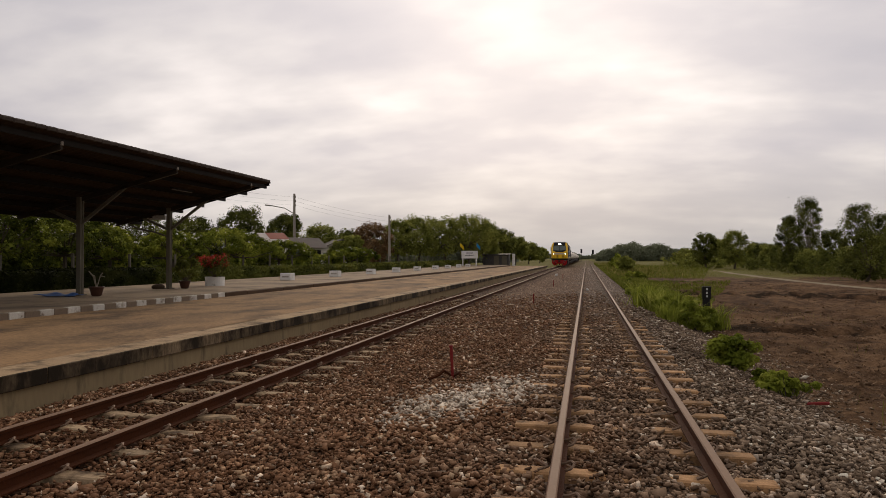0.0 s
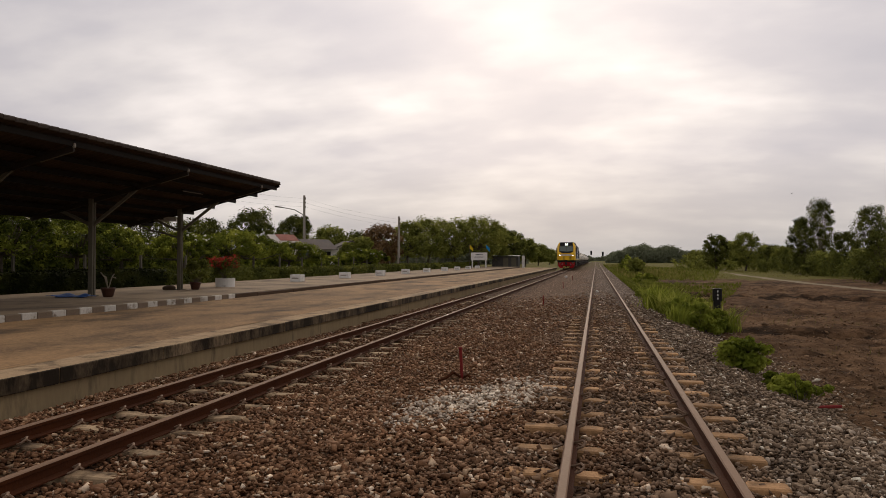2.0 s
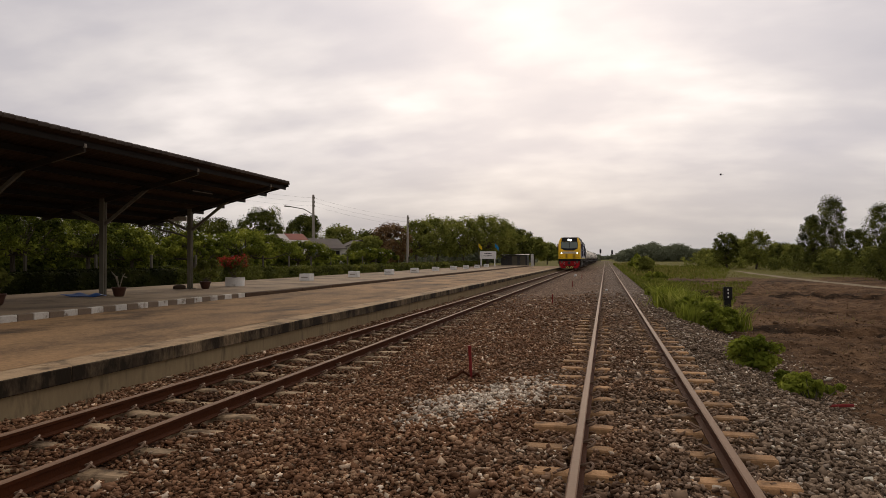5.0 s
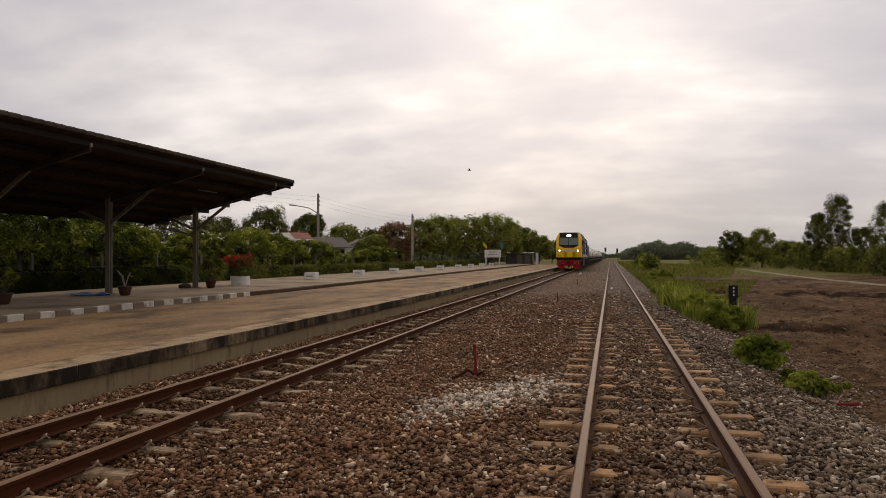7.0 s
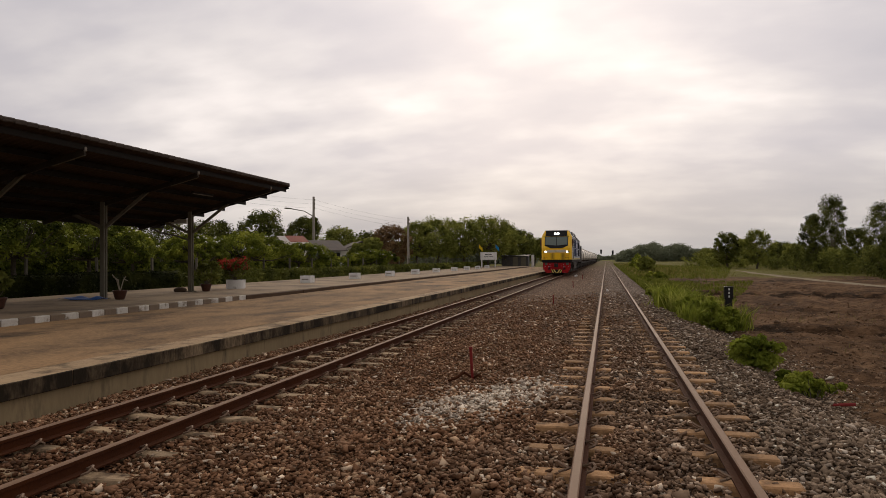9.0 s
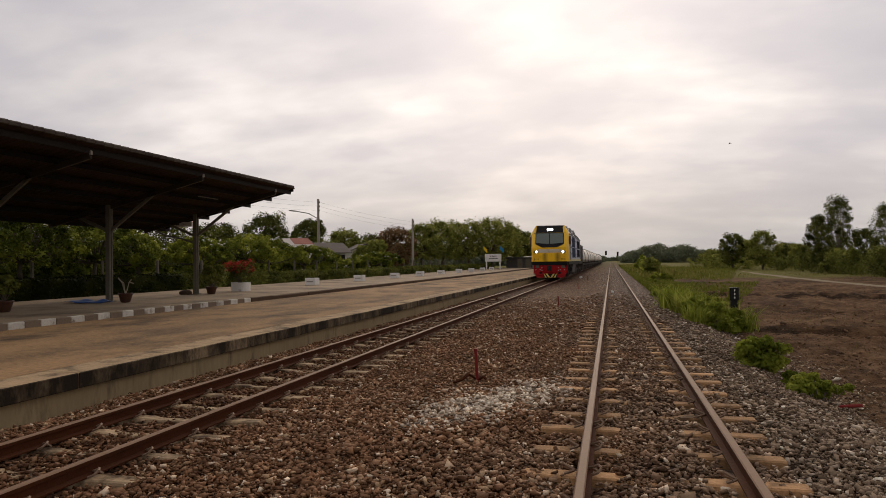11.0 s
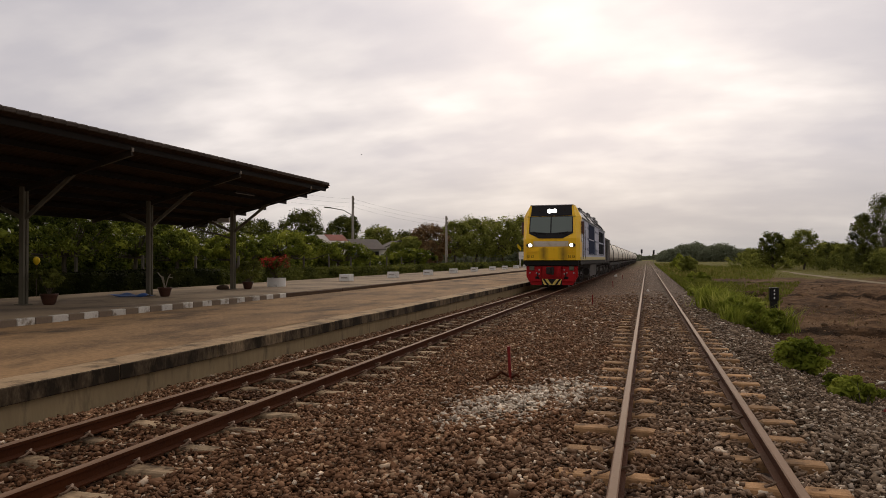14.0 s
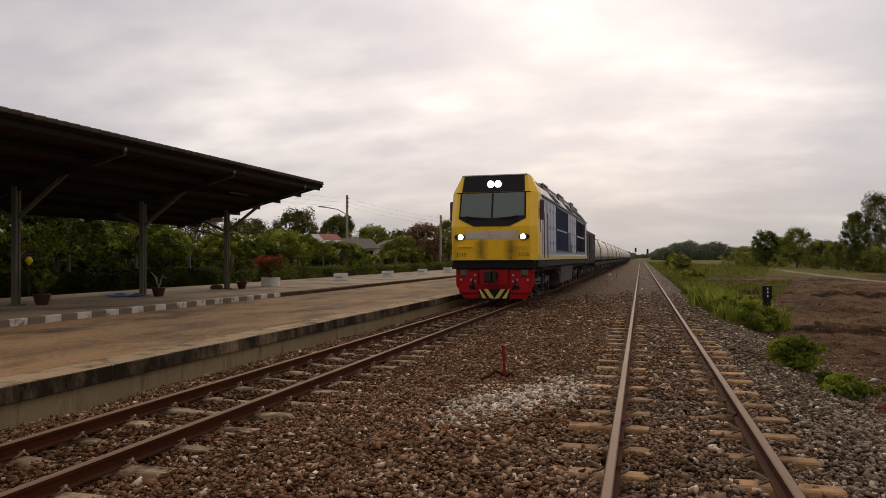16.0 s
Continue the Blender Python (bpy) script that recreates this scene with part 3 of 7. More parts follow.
def tube(bm, pts, r, n=6):
    """A bent round bar along points."""
    for a, b_ in zip(pts, pts[1:]):
        rod(bm, a, b_, r, n)
    return bm


def prism(bm, poly, y0, y1, bevel=0.0):
    """A section in x and z carried along y."""
    a = [bm.verts.new((x, y0, z)) for x, z in poly]
    b_ = [bm.verts.new((x, y1, z)) for x, z in poly]
    n = len(poly)
    bm.faces.new(a)
    bm.faces.new(b_[::-1])
    for i in range(n):
        bm.faces.new((a[i], b_[i], b_[(i + 1) % n], a[(i + 1) % n]))
    bmesh.ops.recalc_face_normals(bm, faces=bm.faces)
    return bm


# ---- ground, ballast and track ----
def bed_height(x, y=0.0):
    """The stone bed; past the middle of the station it has risen over the sleepers."""
    over = 0.055 * np.clip((y - 15.0) / 5.0, 0, 1) * np.clip((1.5 - np.abs(x)) / 0.4, 0, 1)
    over = over + 0.05 * np.clip((y - 17.0) / 9.0, 0, 1) * np.clip((1.3 - np.abs(x + 4.85)) / 0.3, 0, 1)
    return over + np.interp(x, [-6.45, -5.95, -5.4, -4.3, -3.7, -2.2, -1.1, -0.6, -0.34, -0.24, 0.24, 0.34, 0.6, 1.1, 1.5, 2.1, 2.8],
                     [-0.34, -0.31, -0.310, -0.310, -0.285, -0.215, -0.170, -0.178, -0.178, -0.146, -0.146, -0.178, -0.178, -0.170, -0.20, -0.40, -0.66])


def sheet(name, xs, ys, height, material, label, kind="structure", smooth=True):
    gx, gy = np.meshgrid(xs, ys)
    v = np.stack([gx, gy, height(gx, gy)], -1).reshape(-1, 3)
    nx, ny = len(xs), len(ys)
    i = (np.arange(ny - 1)[:, None] * nx + np.arange(nx - 1)).ravel()
    f = np.stack([i, i + 1, i + nx + 1, i + nx], 1)
    ob = raw(name, v, f, material, smooth=smooth)
    return tagged(ob, label, kind=kind)


def lumps(x, y, size, seed):
    """Smooth value noise on arrays."""
    rng = np.random.default_rng(seed)
    t = rng.random((64, 64))
    u, v = x / size, y / size
    i, j = np.floor(u).astype(int), np.floor(v).astype(int)
    a, b_ = u - i, v - j
    a, b_ = a * a * (3 - 2 * a), b_ * b_ * (3 - 2 * b_)
    g = lambda p, q: t[p % 64, q % 64]
    return (g(i, j) * (1 - a) + g(i + 1, j) * a) * (1 - b_) + (g(i, j + 1) * (1 - a) + g(i + 1, j + 1) * a) * b_ - 0.5


def ground_height(x, y):
    z = np.interp(x, [-4000, -60, -19.2, -18.0, -12, -6.3, 2.2, 3.0, 60, 4000], [0.1, 0.1, 0.12, -0.6, -0.7, -0.8, -0.8, -0.66, -0.62, -0.62])
    field = np.clip((x - 2.6) / 1.5, 0, 1) * np.clip((90 - y) / 30, 0, 1) * np.clip((17 - x) / 3, 0, 1)
    z = z + field * (0.10 * lumps(x, y, 1.7, 3) + 0.13 * lumps(x, y, 0.6, 4) + 0.13 * lumps(x, y, 0.27, 5))
    for y0, sl, amp in ((21.7, -0.08, 0.13), (20.9, -0.08, -0.16), (30.0, -0.3, 0.12), (41.0, -0.3, 0.24), (62.0, 0.25, 0.30)):
        d = y - y0 - sl * (x - 4) - 0.7 * lumps(x, y, 3.0, 9)
        z = z + field * amp * np.exp(-(d / 0.36) ** 2) * np.clip((x - 3.2) / 2, 0, 1)
    return z


def spread(a, b_, first, grow):
    out, step = [a], first
    while out[-1] < b_:
        out.append(out[-1] + step)
        step *= grow
    return out


gx = [-4000, -1500, -600, -250, -120, -60, -40, -25, -19.2, -18, -12, -6.3, 2.2] + spread(2.6, 22, 0.13, 1.006) + [30, 45, 60, 90, 150, 300, 700, 1500, 4000]
gy = [-400, -100, -30, -5, 2] + spread(4, 60, 0.14, 1.006) + [75, 90, 120, 170, 250, 400, 700, 1200, 2000, 4000]
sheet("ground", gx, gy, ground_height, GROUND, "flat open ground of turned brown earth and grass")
sheet("ballast_bed", [-6.42, -6.1, -5.95, -5.4, -4.85, -4.3, -4.0, -3.7, -3.2, -2.7, -2.2, -1.6, -1.1, -0.85, -0.6, -0.34, -0.24, 0.0, 0.24, 0.34, 0.6, 0.85, 1.1, 1.3, 1.5, 1.8, 2.1, 2.4, 2.8],
      spread(-12, 60, 0.3, 1.0) + [70, 80, 100, 150, 250, 450],
      lambda x, y: bed_height(x, y) - 0.03 + 0.03 * lumps(x, y, 1.1, 11) + 0.02 * lumps(x, y, 0.4, 12), BED, "crushed stone ballast bed under both tracks")

FIRST_R, STEP_R, FIRST_L, STEP_L = 2.32, 0.68, 2.02, 0.66
TRACK_L = -4.85
DROP_L = -0.14


def icosahedron():
    bm = bmesh.new()
    bmesh.ops.create_icosphere(bm, subdivisions=1, radius=1)
    v = np.array([p.co for p in bm.verts])
    f = np.array([[q.index for q in p.verts] for p in bm.faces])
    bm.free()
    return v, f


def octahedron():
    v = np.array([(1, 0, 0), (-1, 0, 0), (0, 1, 0), (0, -1, 0), (0, 0, 1), (0, 0, -1)], float)
    f = np.array([(0, 2, 4), (2, 1, 4), (1, 3, 4), (3, 0, 4), (2, 0, 5), (1, 2, 5), (3, 1, 5), (0, 3, 5)])
    return v, f


def chip():
    """A block with its corners numbered for knocking about."""
    v = np.array([(x, y, z) for x in (-0.72, 0.72) for y in (-0.72, 0.72) for z in (-0.72, 0.72)], float)
    f = np.array([(0, 1, 3), (0, 3, 2), (4, 6, 7), (4, 7, 5), (0, 4, 5), (0, 5, 1), (2, 3, 7), (2, 7, 6), (0, 2, 6), (0, 6, 4), (1, 5, 7), (1, 7, 3)])
    return v, f


def turns(n, rng):
    """Random rotation matrices."""
    q = rng.normal(size=(n, 4))
    q /= np.linalg.norm(q, axis=1)[:, None]
    w, x, y, z = q.T
    return np.stack([1 - 2 * (y * y + z * z), 2 * (x * y - z * w), 2 * (x * z + y * w), 2 * (x * y + z * w), 1 - 2 * (x * x + z * z), 2 * (y * z - x * w),
                     2 * (x * z - y * w), 2 * (y * z + x * w), 1 - 2 * (x * x + y * y)], 1).reshape(n, 3, 3)


def lying(n, rng, tilt):
    """Rotation matrices of things that lie: any heading, a little tilt."""
    a, p, q = rng.uniform(0, 2 * np.pi, n), rng.normal(0, tilt, n), rng.normal(0, tilt, n)
    one, nil = np.ones(n), np.zeros(n)
    rz = np.stack([np.cos(a), -np.sin(a), nil, np.sin(a), np.cos(a), nil, nil, nil, one], 1).reshape(n, 3, 3)
    rx = np.stack([one, nil, nil, nil, np.cos(p), -np.sin(p), nil, np.sin(p), np.cos(p)], 1).reshape(n, 3, 3)
    ry = np.stack([np.cos(q), nil, np.sin(q), nil, one, nil, -np.sin(q), nil, np.cos(q)], 1).reshape(n, 3, 3)
    return rz @ rx @ ry


def rocks(centres, sizes, shape, rng, flat=0.9, ratio=(1.55, 1.0, 0.6), tilt=None):
    """Angular stones: a shape with its corners knocked about, turned and sized at random."""
    v, f = shape
    n, k = len(centres), len(v)
    p = v[None] * rng.uniform(0.55, 1.25, (n, k, 1)) * (sizes[:, None] * rng.uniform(0.75, 1.25, (n, 3)) * np.array(ratio))[:, None, :]
    p = np.einsum("nij,nkj->nki", turns(n, rng) if tilt is None else lying(n, rng, tilt), p)
    p[:, :, 2] *= flat
    p += centres[:, None, :]
    return p.reshape(-1, 3), (f[None] + (np.arange(n) * k)[:, None, None]).reshape(-1, 3)


def clear_of_track(x, y, z, rng):
    """Stones keep off the rails and mostly off the sleepers."""
    keep = np.ones(len(x), bool)
    for cx, first, step in ((0.0, FIRST_R, STEP_R), (TRACK_L, FIRST_L, STEP_L)):
        dx = x - cx
        for s in (-0.5325, 0.5325):
            keep &= np.abs(dx - s) > 0.085
        near = np.abs((y - first + step / 2) % step - step / 2) < 0.115
        on = near & (np.abs(dx) < 0.97) & (y < 19)
        spill = np.where(np.abs(dx) < 0.27, np.where(lumps(x * 0, np.floor((y - first) / step + 0.5) * 3.7, 1.0, 92) > 0.3, 0.25, 0.95), 0.06 + 0.5 * (lumps(x, y, 0.5, 91) > 0.22))
        keep &= ~on | (rng.random(len(x)) < spill)
    return keep


def ballast():
    rng = np.random.default_rng(21)
    vs, fs, base = [], [], 0
    for y0, y1, density, size, shape in ((3.7, 8.5, 1230, 0.0166, chip()), (8.5, 15, 740, 0.0203, octahedron()), (15, 22, 290, 0.029, octahedron()), (22, 32, 160, 0.032, octahedron())):
        n = int((y1 - y0) * 10.0 * density)
        x, y = rng.uniform(-6.38, 3.7, n), rng.uniform(y0, y1, n)
        z = np.where(x > 2.5, np.maximum(bed_height(x, y), ground_height(x, y)), bed_height(x, y)) + 0.03 * lumps(x, y, 1.1, 11) + 0.02 * lumps(x, y, 0.4, 12) + rng.uniform(-0.028, 0.036, n)
        thin = ((x > 1.9) & (y > 0) & (rng.random(n) < ((x - 1.9) / 1.8) ** 0.6)) | (rng.random(n) < (y - 17) / 15)
        keep = clear_of_track(x, y, z, rng) & ~thin
        c = np.stack([x, y, z], 1)[keep]
        v, f = rocks(c, size * rng.lognormal(0, 0.32, len(c)), shape, rng, 0.95 if y1 < 16 else 0.6, (1.45, 1.0, 0.58), 0.42)
        vs.append(v)
        fs.append(f + base)
        base += len(v)
    ob = raw("ballast", np.concatenate(vs), np.concatenate(fs), STONE)
    tagged(ob, "loose angular brown and grey ballast stones between the rails", "ballast", kind="stuff")


def clods():
    rng = np.random.default_rng(5)
    n = 36000
    y = 7 + 50 * rng.random(n) ** 1.7
    x = 2.6 + rng.random(n) * (4 + y * 0.45)
    bunch = lumps(x, y, 1.6, 31) + lumps(x, y, 5.0, 32) > -0.15
    x, y = x[bunch], y[bunch]
    c = np.stack([x, y, ground_height(x, y) + 0.005], 1)
    v, f = rocks(c, 0.017 * rng.lognormal(0, 0.55, len(c)), octahedron(), rng)
    tagged(raw("earth_clods", v, f, CLOD), "loose brown clods of turned earth", "soil", kind="stuff")


CLOD = surface("earth_clod", (0.175, 0.108, 0.060), (0.085, 0.050, 0.028), 0.95, 0, 2, 30, 0.5, 0.4, island=0.45)
ballast()
clods()


def sleeper_mesh(name, half, material):
    """A one-piece concrete sleeper: raised rail seats, a lower waist, sloped ends."""
    st = [(-half, -0.006, 0.078), (-half + 0.015, 0.0, 0.08), (-0.72, 0.0, 0.08), (-0.30, 0.0, 0.078), (-0.2, -0.018, 0.07), (0.2, -0.018, 0.07), (0.30, 0.0, 0.078), (0.72, 0.0, 0.08), (half - 0.015, 0.0, 0.08), (half, -0.006, 0.078)]
    v, f = [], []
    for x, z, wd in st:
        v += [(x, -wd - 0.03, -0.2), (x, -wd, z - 0.012), (x, -wd + 0.014, z), (x, wd - 0.014, z), (x, wd, z - 0.012), (x, wd + 0.03, -0.2)]
    for i in range(len(st) - 1):
        for j in range(5):
            a = i * 6 + j
            f.append((a, a + 6, a + 7, a + 1))
    f += [(0, 1, 4, 5), (1, 2, 3, 4)]
    b_ = (len(st) - 1) * 6
    f += [(b_ + 5, b_ + 4, b_ + 1, b_), (b_ + 4, b_ + 3, b_ + 2, b_ + 1)]
    me = bpy.data.meshes.new(name)
    me.from_pydata(v, [], f)
    me.materials.append(material)
    return me


def rail_mesh(y0, y1):
    """Flat-bottomed rail: foot, web and worn head."""
    s = [(-0.055, -0.13), (-0.055, -0.118), (-0.012, -0.104), (-0.008, -0.045), (-0.03, -0.035), (-0.032, -0.008), (-0.024, 0.0)]
    s = s + [(-x, z) for x, z in s[::-1]]
    bm = bmesh.new()
    prism(bm, s, y0, y1)
    me = bpy.data.meshes.new("rail")
    for f in bm.faces:
        c = f.calc_center_median()
        f.material_index = 1 if c.z > -0.006 else 0
    bm.to_mesh(me)
    bm.free()
    me.materials.append(RAIL_SIDE)
    me.materials.append(RAIL_TOP)
    return me


def clip_mesh():
    """A bent spring clip that holds the rail's foot."""
    bm = bmesh.new()
    tube(bm, [(0, -0.055, -0.005), (0.055, -0.058, 0.018), (0.08, -0.035, 0.046), (0.06, 0.0, 0.056), (0.022, 0.014, 0.036), (-0.02, 0.032, 0.022), (0.012, 0.06, 0.014), (0.05, 0.055, 0.0)], 0.011, 5)
    me = bpy.data.meshes.new("clip")
    bm.to_mesh(me)
    bm.free()
    me.materials.append(CLIP)
    return me


def track(cx, rail_z, first, step, count, half, material, clips, label):
    t = thing("railway_track", pose(cx, 0, rail_z), label, "railway track", "station tracks", "structure")
    rm, sm, cm = rail_mesh(-8, 420), sleeper_mesh("sleeper", half, material), clip_mesh()
    for s in (-0.5325, 0.5325):
        r = new("rail", rm)
        r.parent = t
        r.location = (s, 0, 0)
    rng = random.Random(int(cx * 10) + 77)
    for i in range(count):
        o = new("sleeper", sm)
        o.parent = t
        o.matrix_basis = pose(rng.uniform(-0.03, 0.03), first + i * step + rng.uniform(-0.02, 0.02), -0.132 + rng.uniform(-0.012, 0.003), 0, rng.uniform(-0.5, 0.5), rng.uniform(-1.2, 1.2))
        if i < clips:
            for s in (-0.5325, 0.5325):
                for side in (-1, 1):
                    c = new("clip", cm)
                    c.parent = o
                    c.matrix_basis = pose(s + side * 0.062, 0, 0.012, 0, 0, 0 if side > 0 else 180)
    return t


track(0.0, 0.0, FIRST_R, STEP_R, 28, 0.94, SLEEPER, 30, "metre-gauge track with rusty rails on dusty concrete sleepers")
track(TRACK_L, DROP_L, FIRST_L, STEP_L, 46, 1.02, SLEEPER_GREY, 30, "metre-gauge track with rusty rails beside the platform")

# ---- platform ----
DECK_Z, UP_Z, KERB_X, FACE_X = 0.105, 0.235, -12.0, -6.4


def platform():
    sheet("platform_deck", np.linspace(KERB_X - 0.05, FACE_X - 0.545, 14), np.linspace(-12, 112, 160),
          lambda x, y: DECK_Z + 0.012 * lumps(x, y, 2.5, 41) + 0 * x, DECK, "worn buff concrete platform deck with dark stains")
    bm = bmesh.new()
    box(bm, KERB_X, -12, -0.9, FACE_X - 0.11, 112, -0.072)
    wall = part("platform_wall", bm, WALL_LOW)
    tagged(wall, "damp stained concrete platform wall", kind="structure")
    bm = bmesh.new()
    box(bm, 0, 0, -0.18, 0.52, 1.995, 0.004, 0.01)
    first = None
    for i in range(57):
        y = -1.0 + i * 2.0
        m = pose(FACE_X - 0.52 + random.uniform(-0.005, 0.005), y, DECK_Z + random.uniform(-0.003, 0.003), 0, random.uniform(-0.2, 0.2), random.uniform(-0.4, 0.4))
        if first is None:
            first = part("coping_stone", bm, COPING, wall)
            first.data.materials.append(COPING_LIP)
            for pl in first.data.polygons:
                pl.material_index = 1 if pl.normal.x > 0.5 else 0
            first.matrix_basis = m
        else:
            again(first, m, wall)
    bm = bmesh.new()
    box(bm, -18.6, -12, -0.8, KERB_X, 112, UP_Z)
    up = part("platform_upper", bm, UPPER)
    tagged(up, "grey concrete upper platform one kerb higher", kind="structure")
    bm = bmesh.new()
    box(bm, 0, 0.006, -0.2, 0.15, 0.409, 0.008, 0.012)
    white = None
    for i in range(49):
        y = 20.53 - i * 0.415
        m = pose(KERB_X + 0.0, y, UP_Z + random.uniform(-0.004, 0.004), 0, 0, random.uniform(-0.6, 0.6))
        if i == 0:
            white = part("kerb_block", bm, KERB_WHITE, up, "white-painted kerb block")
            white.matrix_basis = m
            dark = again(white, m @ Matrix.Translation((0, -0.415 * 49, 0)), up)
            dark.data = white.data.copy()
            dark.data.materials[0] = BLACK_PAINT
        else:
            again(white if i % 2 == 0 else dark, m, up)
    bm = bmesh.new()
    box(bm, 0, 0.01, -0.2, 0.16, 1.49, 0.005, 0.012)
    brown = None
    for i in range(58):
        m = pose(KERB_X + random.uniform(-0.015, 0.015), 20.95 + i * 1.5, UP_Z - 0.01 + random.uniform(-0.012, 0.01), 0, 0, random.uniform(-0.4, 0.4))
        if brown is None:
            brown = part("kerb_stone", bm, BROWN_KERB, up, "dark mossy kerb stone")
            brown.matrix_basis = m
        else:
            again(brown, m, up)


platform()

# ---- canopy over the platform ----
POST_X, EAVE_X, BACK_X, EAVE_Z, PITCH, ROOF_END = -15.4, -12.05, -17.7, 4.14, 0.24, 24.6
BAYS = [23.3 - 4.65 * i for i in range(7)]


def roof_z(x):
    return EAVE_Z - PITCH * (EAVE_X - x)


TUBE_GLASS = surface("dusty_unlit_tube", (0.20, 0.18, 0.15), (0.12, 0.105, 0.085), 0.6, 0, 3, 25, 0.4, 0.0)


def canopy():
    c = thing("platform_canopy", None, "mono-pitch tiled platform canopy on grey steel posts", "canopy")
    y0 = BAYS[-1] - 1.3
    # corrugated sheet: a wave along the line, with courses lapped down the slope
    ys = np.arange(y0, ROOF_END + 0.01, 0.05)
    courses = np.linspace(EAVE_X + 0.05, BACK_X, 6)
    for k in range(5):
        xa, xb = courses[k], courses[k + 1] - (0.15 if k < 4 else 0)
        za, zb = roof_z(xa) + 0.035, roof_z(xb) + 0.005
        wave = 0.022 * np.sin(ys / 0.18 * 2 * np.pi)
        v = [np.stack([np.full_like(ys, x), ys, z + wave + dz], 1) for x, z in ((xa, za), (xb, zb)) for dz in (0.03, 0.018)]
        n = len(ys)
        i = np.arange(n - 1)
        f = [np.stack([a * n + i, b_ * n + i, b_ * n + i + 1, a * n + i + 1], 1) for a, b_ in ((0, 2), (3, 1), (1, 0), (2, 3))]
        raw("roof_sheet", np.concatenate(v), np.concatenate(f), ROOF, c, "dark corrugated fibre-cement roofing")
    # ridge-like cap tiles along the eave
    bm = bmesh.new()
    box(bm, -0.09, 0.0, -0.01, 0.09, 0.30, 0.09, 0.02)
    cap = None
    for i in range(int((ROOF_END - y0) / 0.3)):
        m = pose(EAVE_X + 0.03, y0 + i * 0.3, EAVE_Z + 0.055, 3.0, 13, 0)
        if cap is None:
            cap = part("edge_tile", bm, EDGE_TILE, c)
            cap.matrix_basis = m
        else:
            again(cap, m, c)
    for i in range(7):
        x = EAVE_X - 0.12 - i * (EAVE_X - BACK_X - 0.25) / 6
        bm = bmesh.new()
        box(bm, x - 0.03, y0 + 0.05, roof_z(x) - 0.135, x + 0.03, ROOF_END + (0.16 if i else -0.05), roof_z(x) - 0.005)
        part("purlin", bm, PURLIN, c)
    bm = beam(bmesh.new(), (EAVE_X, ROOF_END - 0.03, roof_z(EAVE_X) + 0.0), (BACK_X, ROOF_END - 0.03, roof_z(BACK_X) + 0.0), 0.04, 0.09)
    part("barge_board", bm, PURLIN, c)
    for y in BAYS:
        bm = bmesh.new()
        # two channels with a slot between them
        box(bm, POST_X - 0.075, y - 0.085, UP_Z, POST_X + 0.075, y - 0.015, roof_z(POST_X) - 0.12, 0.008)
        box(bm, POST_X - 0.075, y + 0.015, UP_Z, POST_X + 0.075, y + 0.085, roof_z(POST_X) - 0.12, 0.008)
        box(bm, POST_X - 0.14, y - 0.14, UP_Z, POST_X + 0.14, y + 0.14, UP_Z + 0.025)
        part("post", bm, STEEL, c, "grey double-channel steel post")
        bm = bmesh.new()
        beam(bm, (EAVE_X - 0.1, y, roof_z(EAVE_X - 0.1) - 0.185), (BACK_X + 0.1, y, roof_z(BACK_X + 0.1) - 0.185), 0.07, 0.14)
        part("rafter", bm, RAFTER_SHADED, c)
        # the rafter's outer end, lit by the sky, put in as a paler strip
        bm = bmesh.new()
        beam(bm, (EAVE_X - 0.1, y, roof_z(EAVE_X - 0.1) - 0.262), (EAVE_X - 1.0, y, roof_z(EAVE_X - 1.0) - 0.262), 0.05, 0.012)
        part("flange", bm, STEEL, c, "paler steel strip for the skylit outer end of the rafter")
        bm = bmesh.new()
        box(bm, EAVE_X - 0.13, y - 0.035, roof_z(EAVE_X) - 0.19, EAVE_X - 0.06, y + 0.035, roof_z(EAVE_X) - 0.09, 0.01)
        part("eave_bracket", bm, CONCRETE_POST, c, "pale bracket at the rafter end")
        bm = bmesh.new()
        beam(bm, (POST_X + 0.05, y, 2.42), (-13.85, y, roof_z(-13.85) - 0.22), 0.07, 0.09)
        part("strut", bm, STEEL, c)
        bm = bmesh.new()
        beam(bm, (POST_X - 0.05, y, 2.42), (-16.5, y, roof_z(-16.5) - 0.22), 0.07, 0.09)
        part("strut", bm, STEEL, c)
    for y in [q - 2.3 for q in BAYS[:1]]:
        bm = bmesh.new()
        box(bm, -13.5, y - 0.62, roof_z(-13.45) - 0.2, -13.4, y + 0.62, roof_z(-13.45) - 0.15, 0.008)
        bat = part("lamp_batten", bm, PURLIN, c)
        bm = bmesh.new()
        rod(bm, (-13.45, y - 0.58, roof_z(-13.45) - 0.22), (-13.45, y + 0.58, roof_z(-13.45) - 0.22), 0.016, 8)
        part("tube", bm, TUBE_GLASS, bat, "white fluorescent tube, unlit")
    # back strut of the end frame, drawn as a bent pipe
    bm = bmesh.new()
    tube(bm, [(POST_X - 0.06, 23.3, 2.15), (-16.0, 23.32, 2.32), (-16.7, 23.35, 2.45), (-17.1, 23.35, 2.62), (-17.2, 23.35, 2.86)], 0.035, 6)
    part("gutter_pipe", bm, STEEL, c, "bent grey pipe bracket behind the end post")
    bm = bmesh.new()
    box(bm, -17.0, 24.1, 2.82, -16.1, 24.2, 3.0, 0.01)
    part("light_box", bm, WHITE_PAINT, c, "white fluorescent lamp housing, unlit")
    return c


canopy()


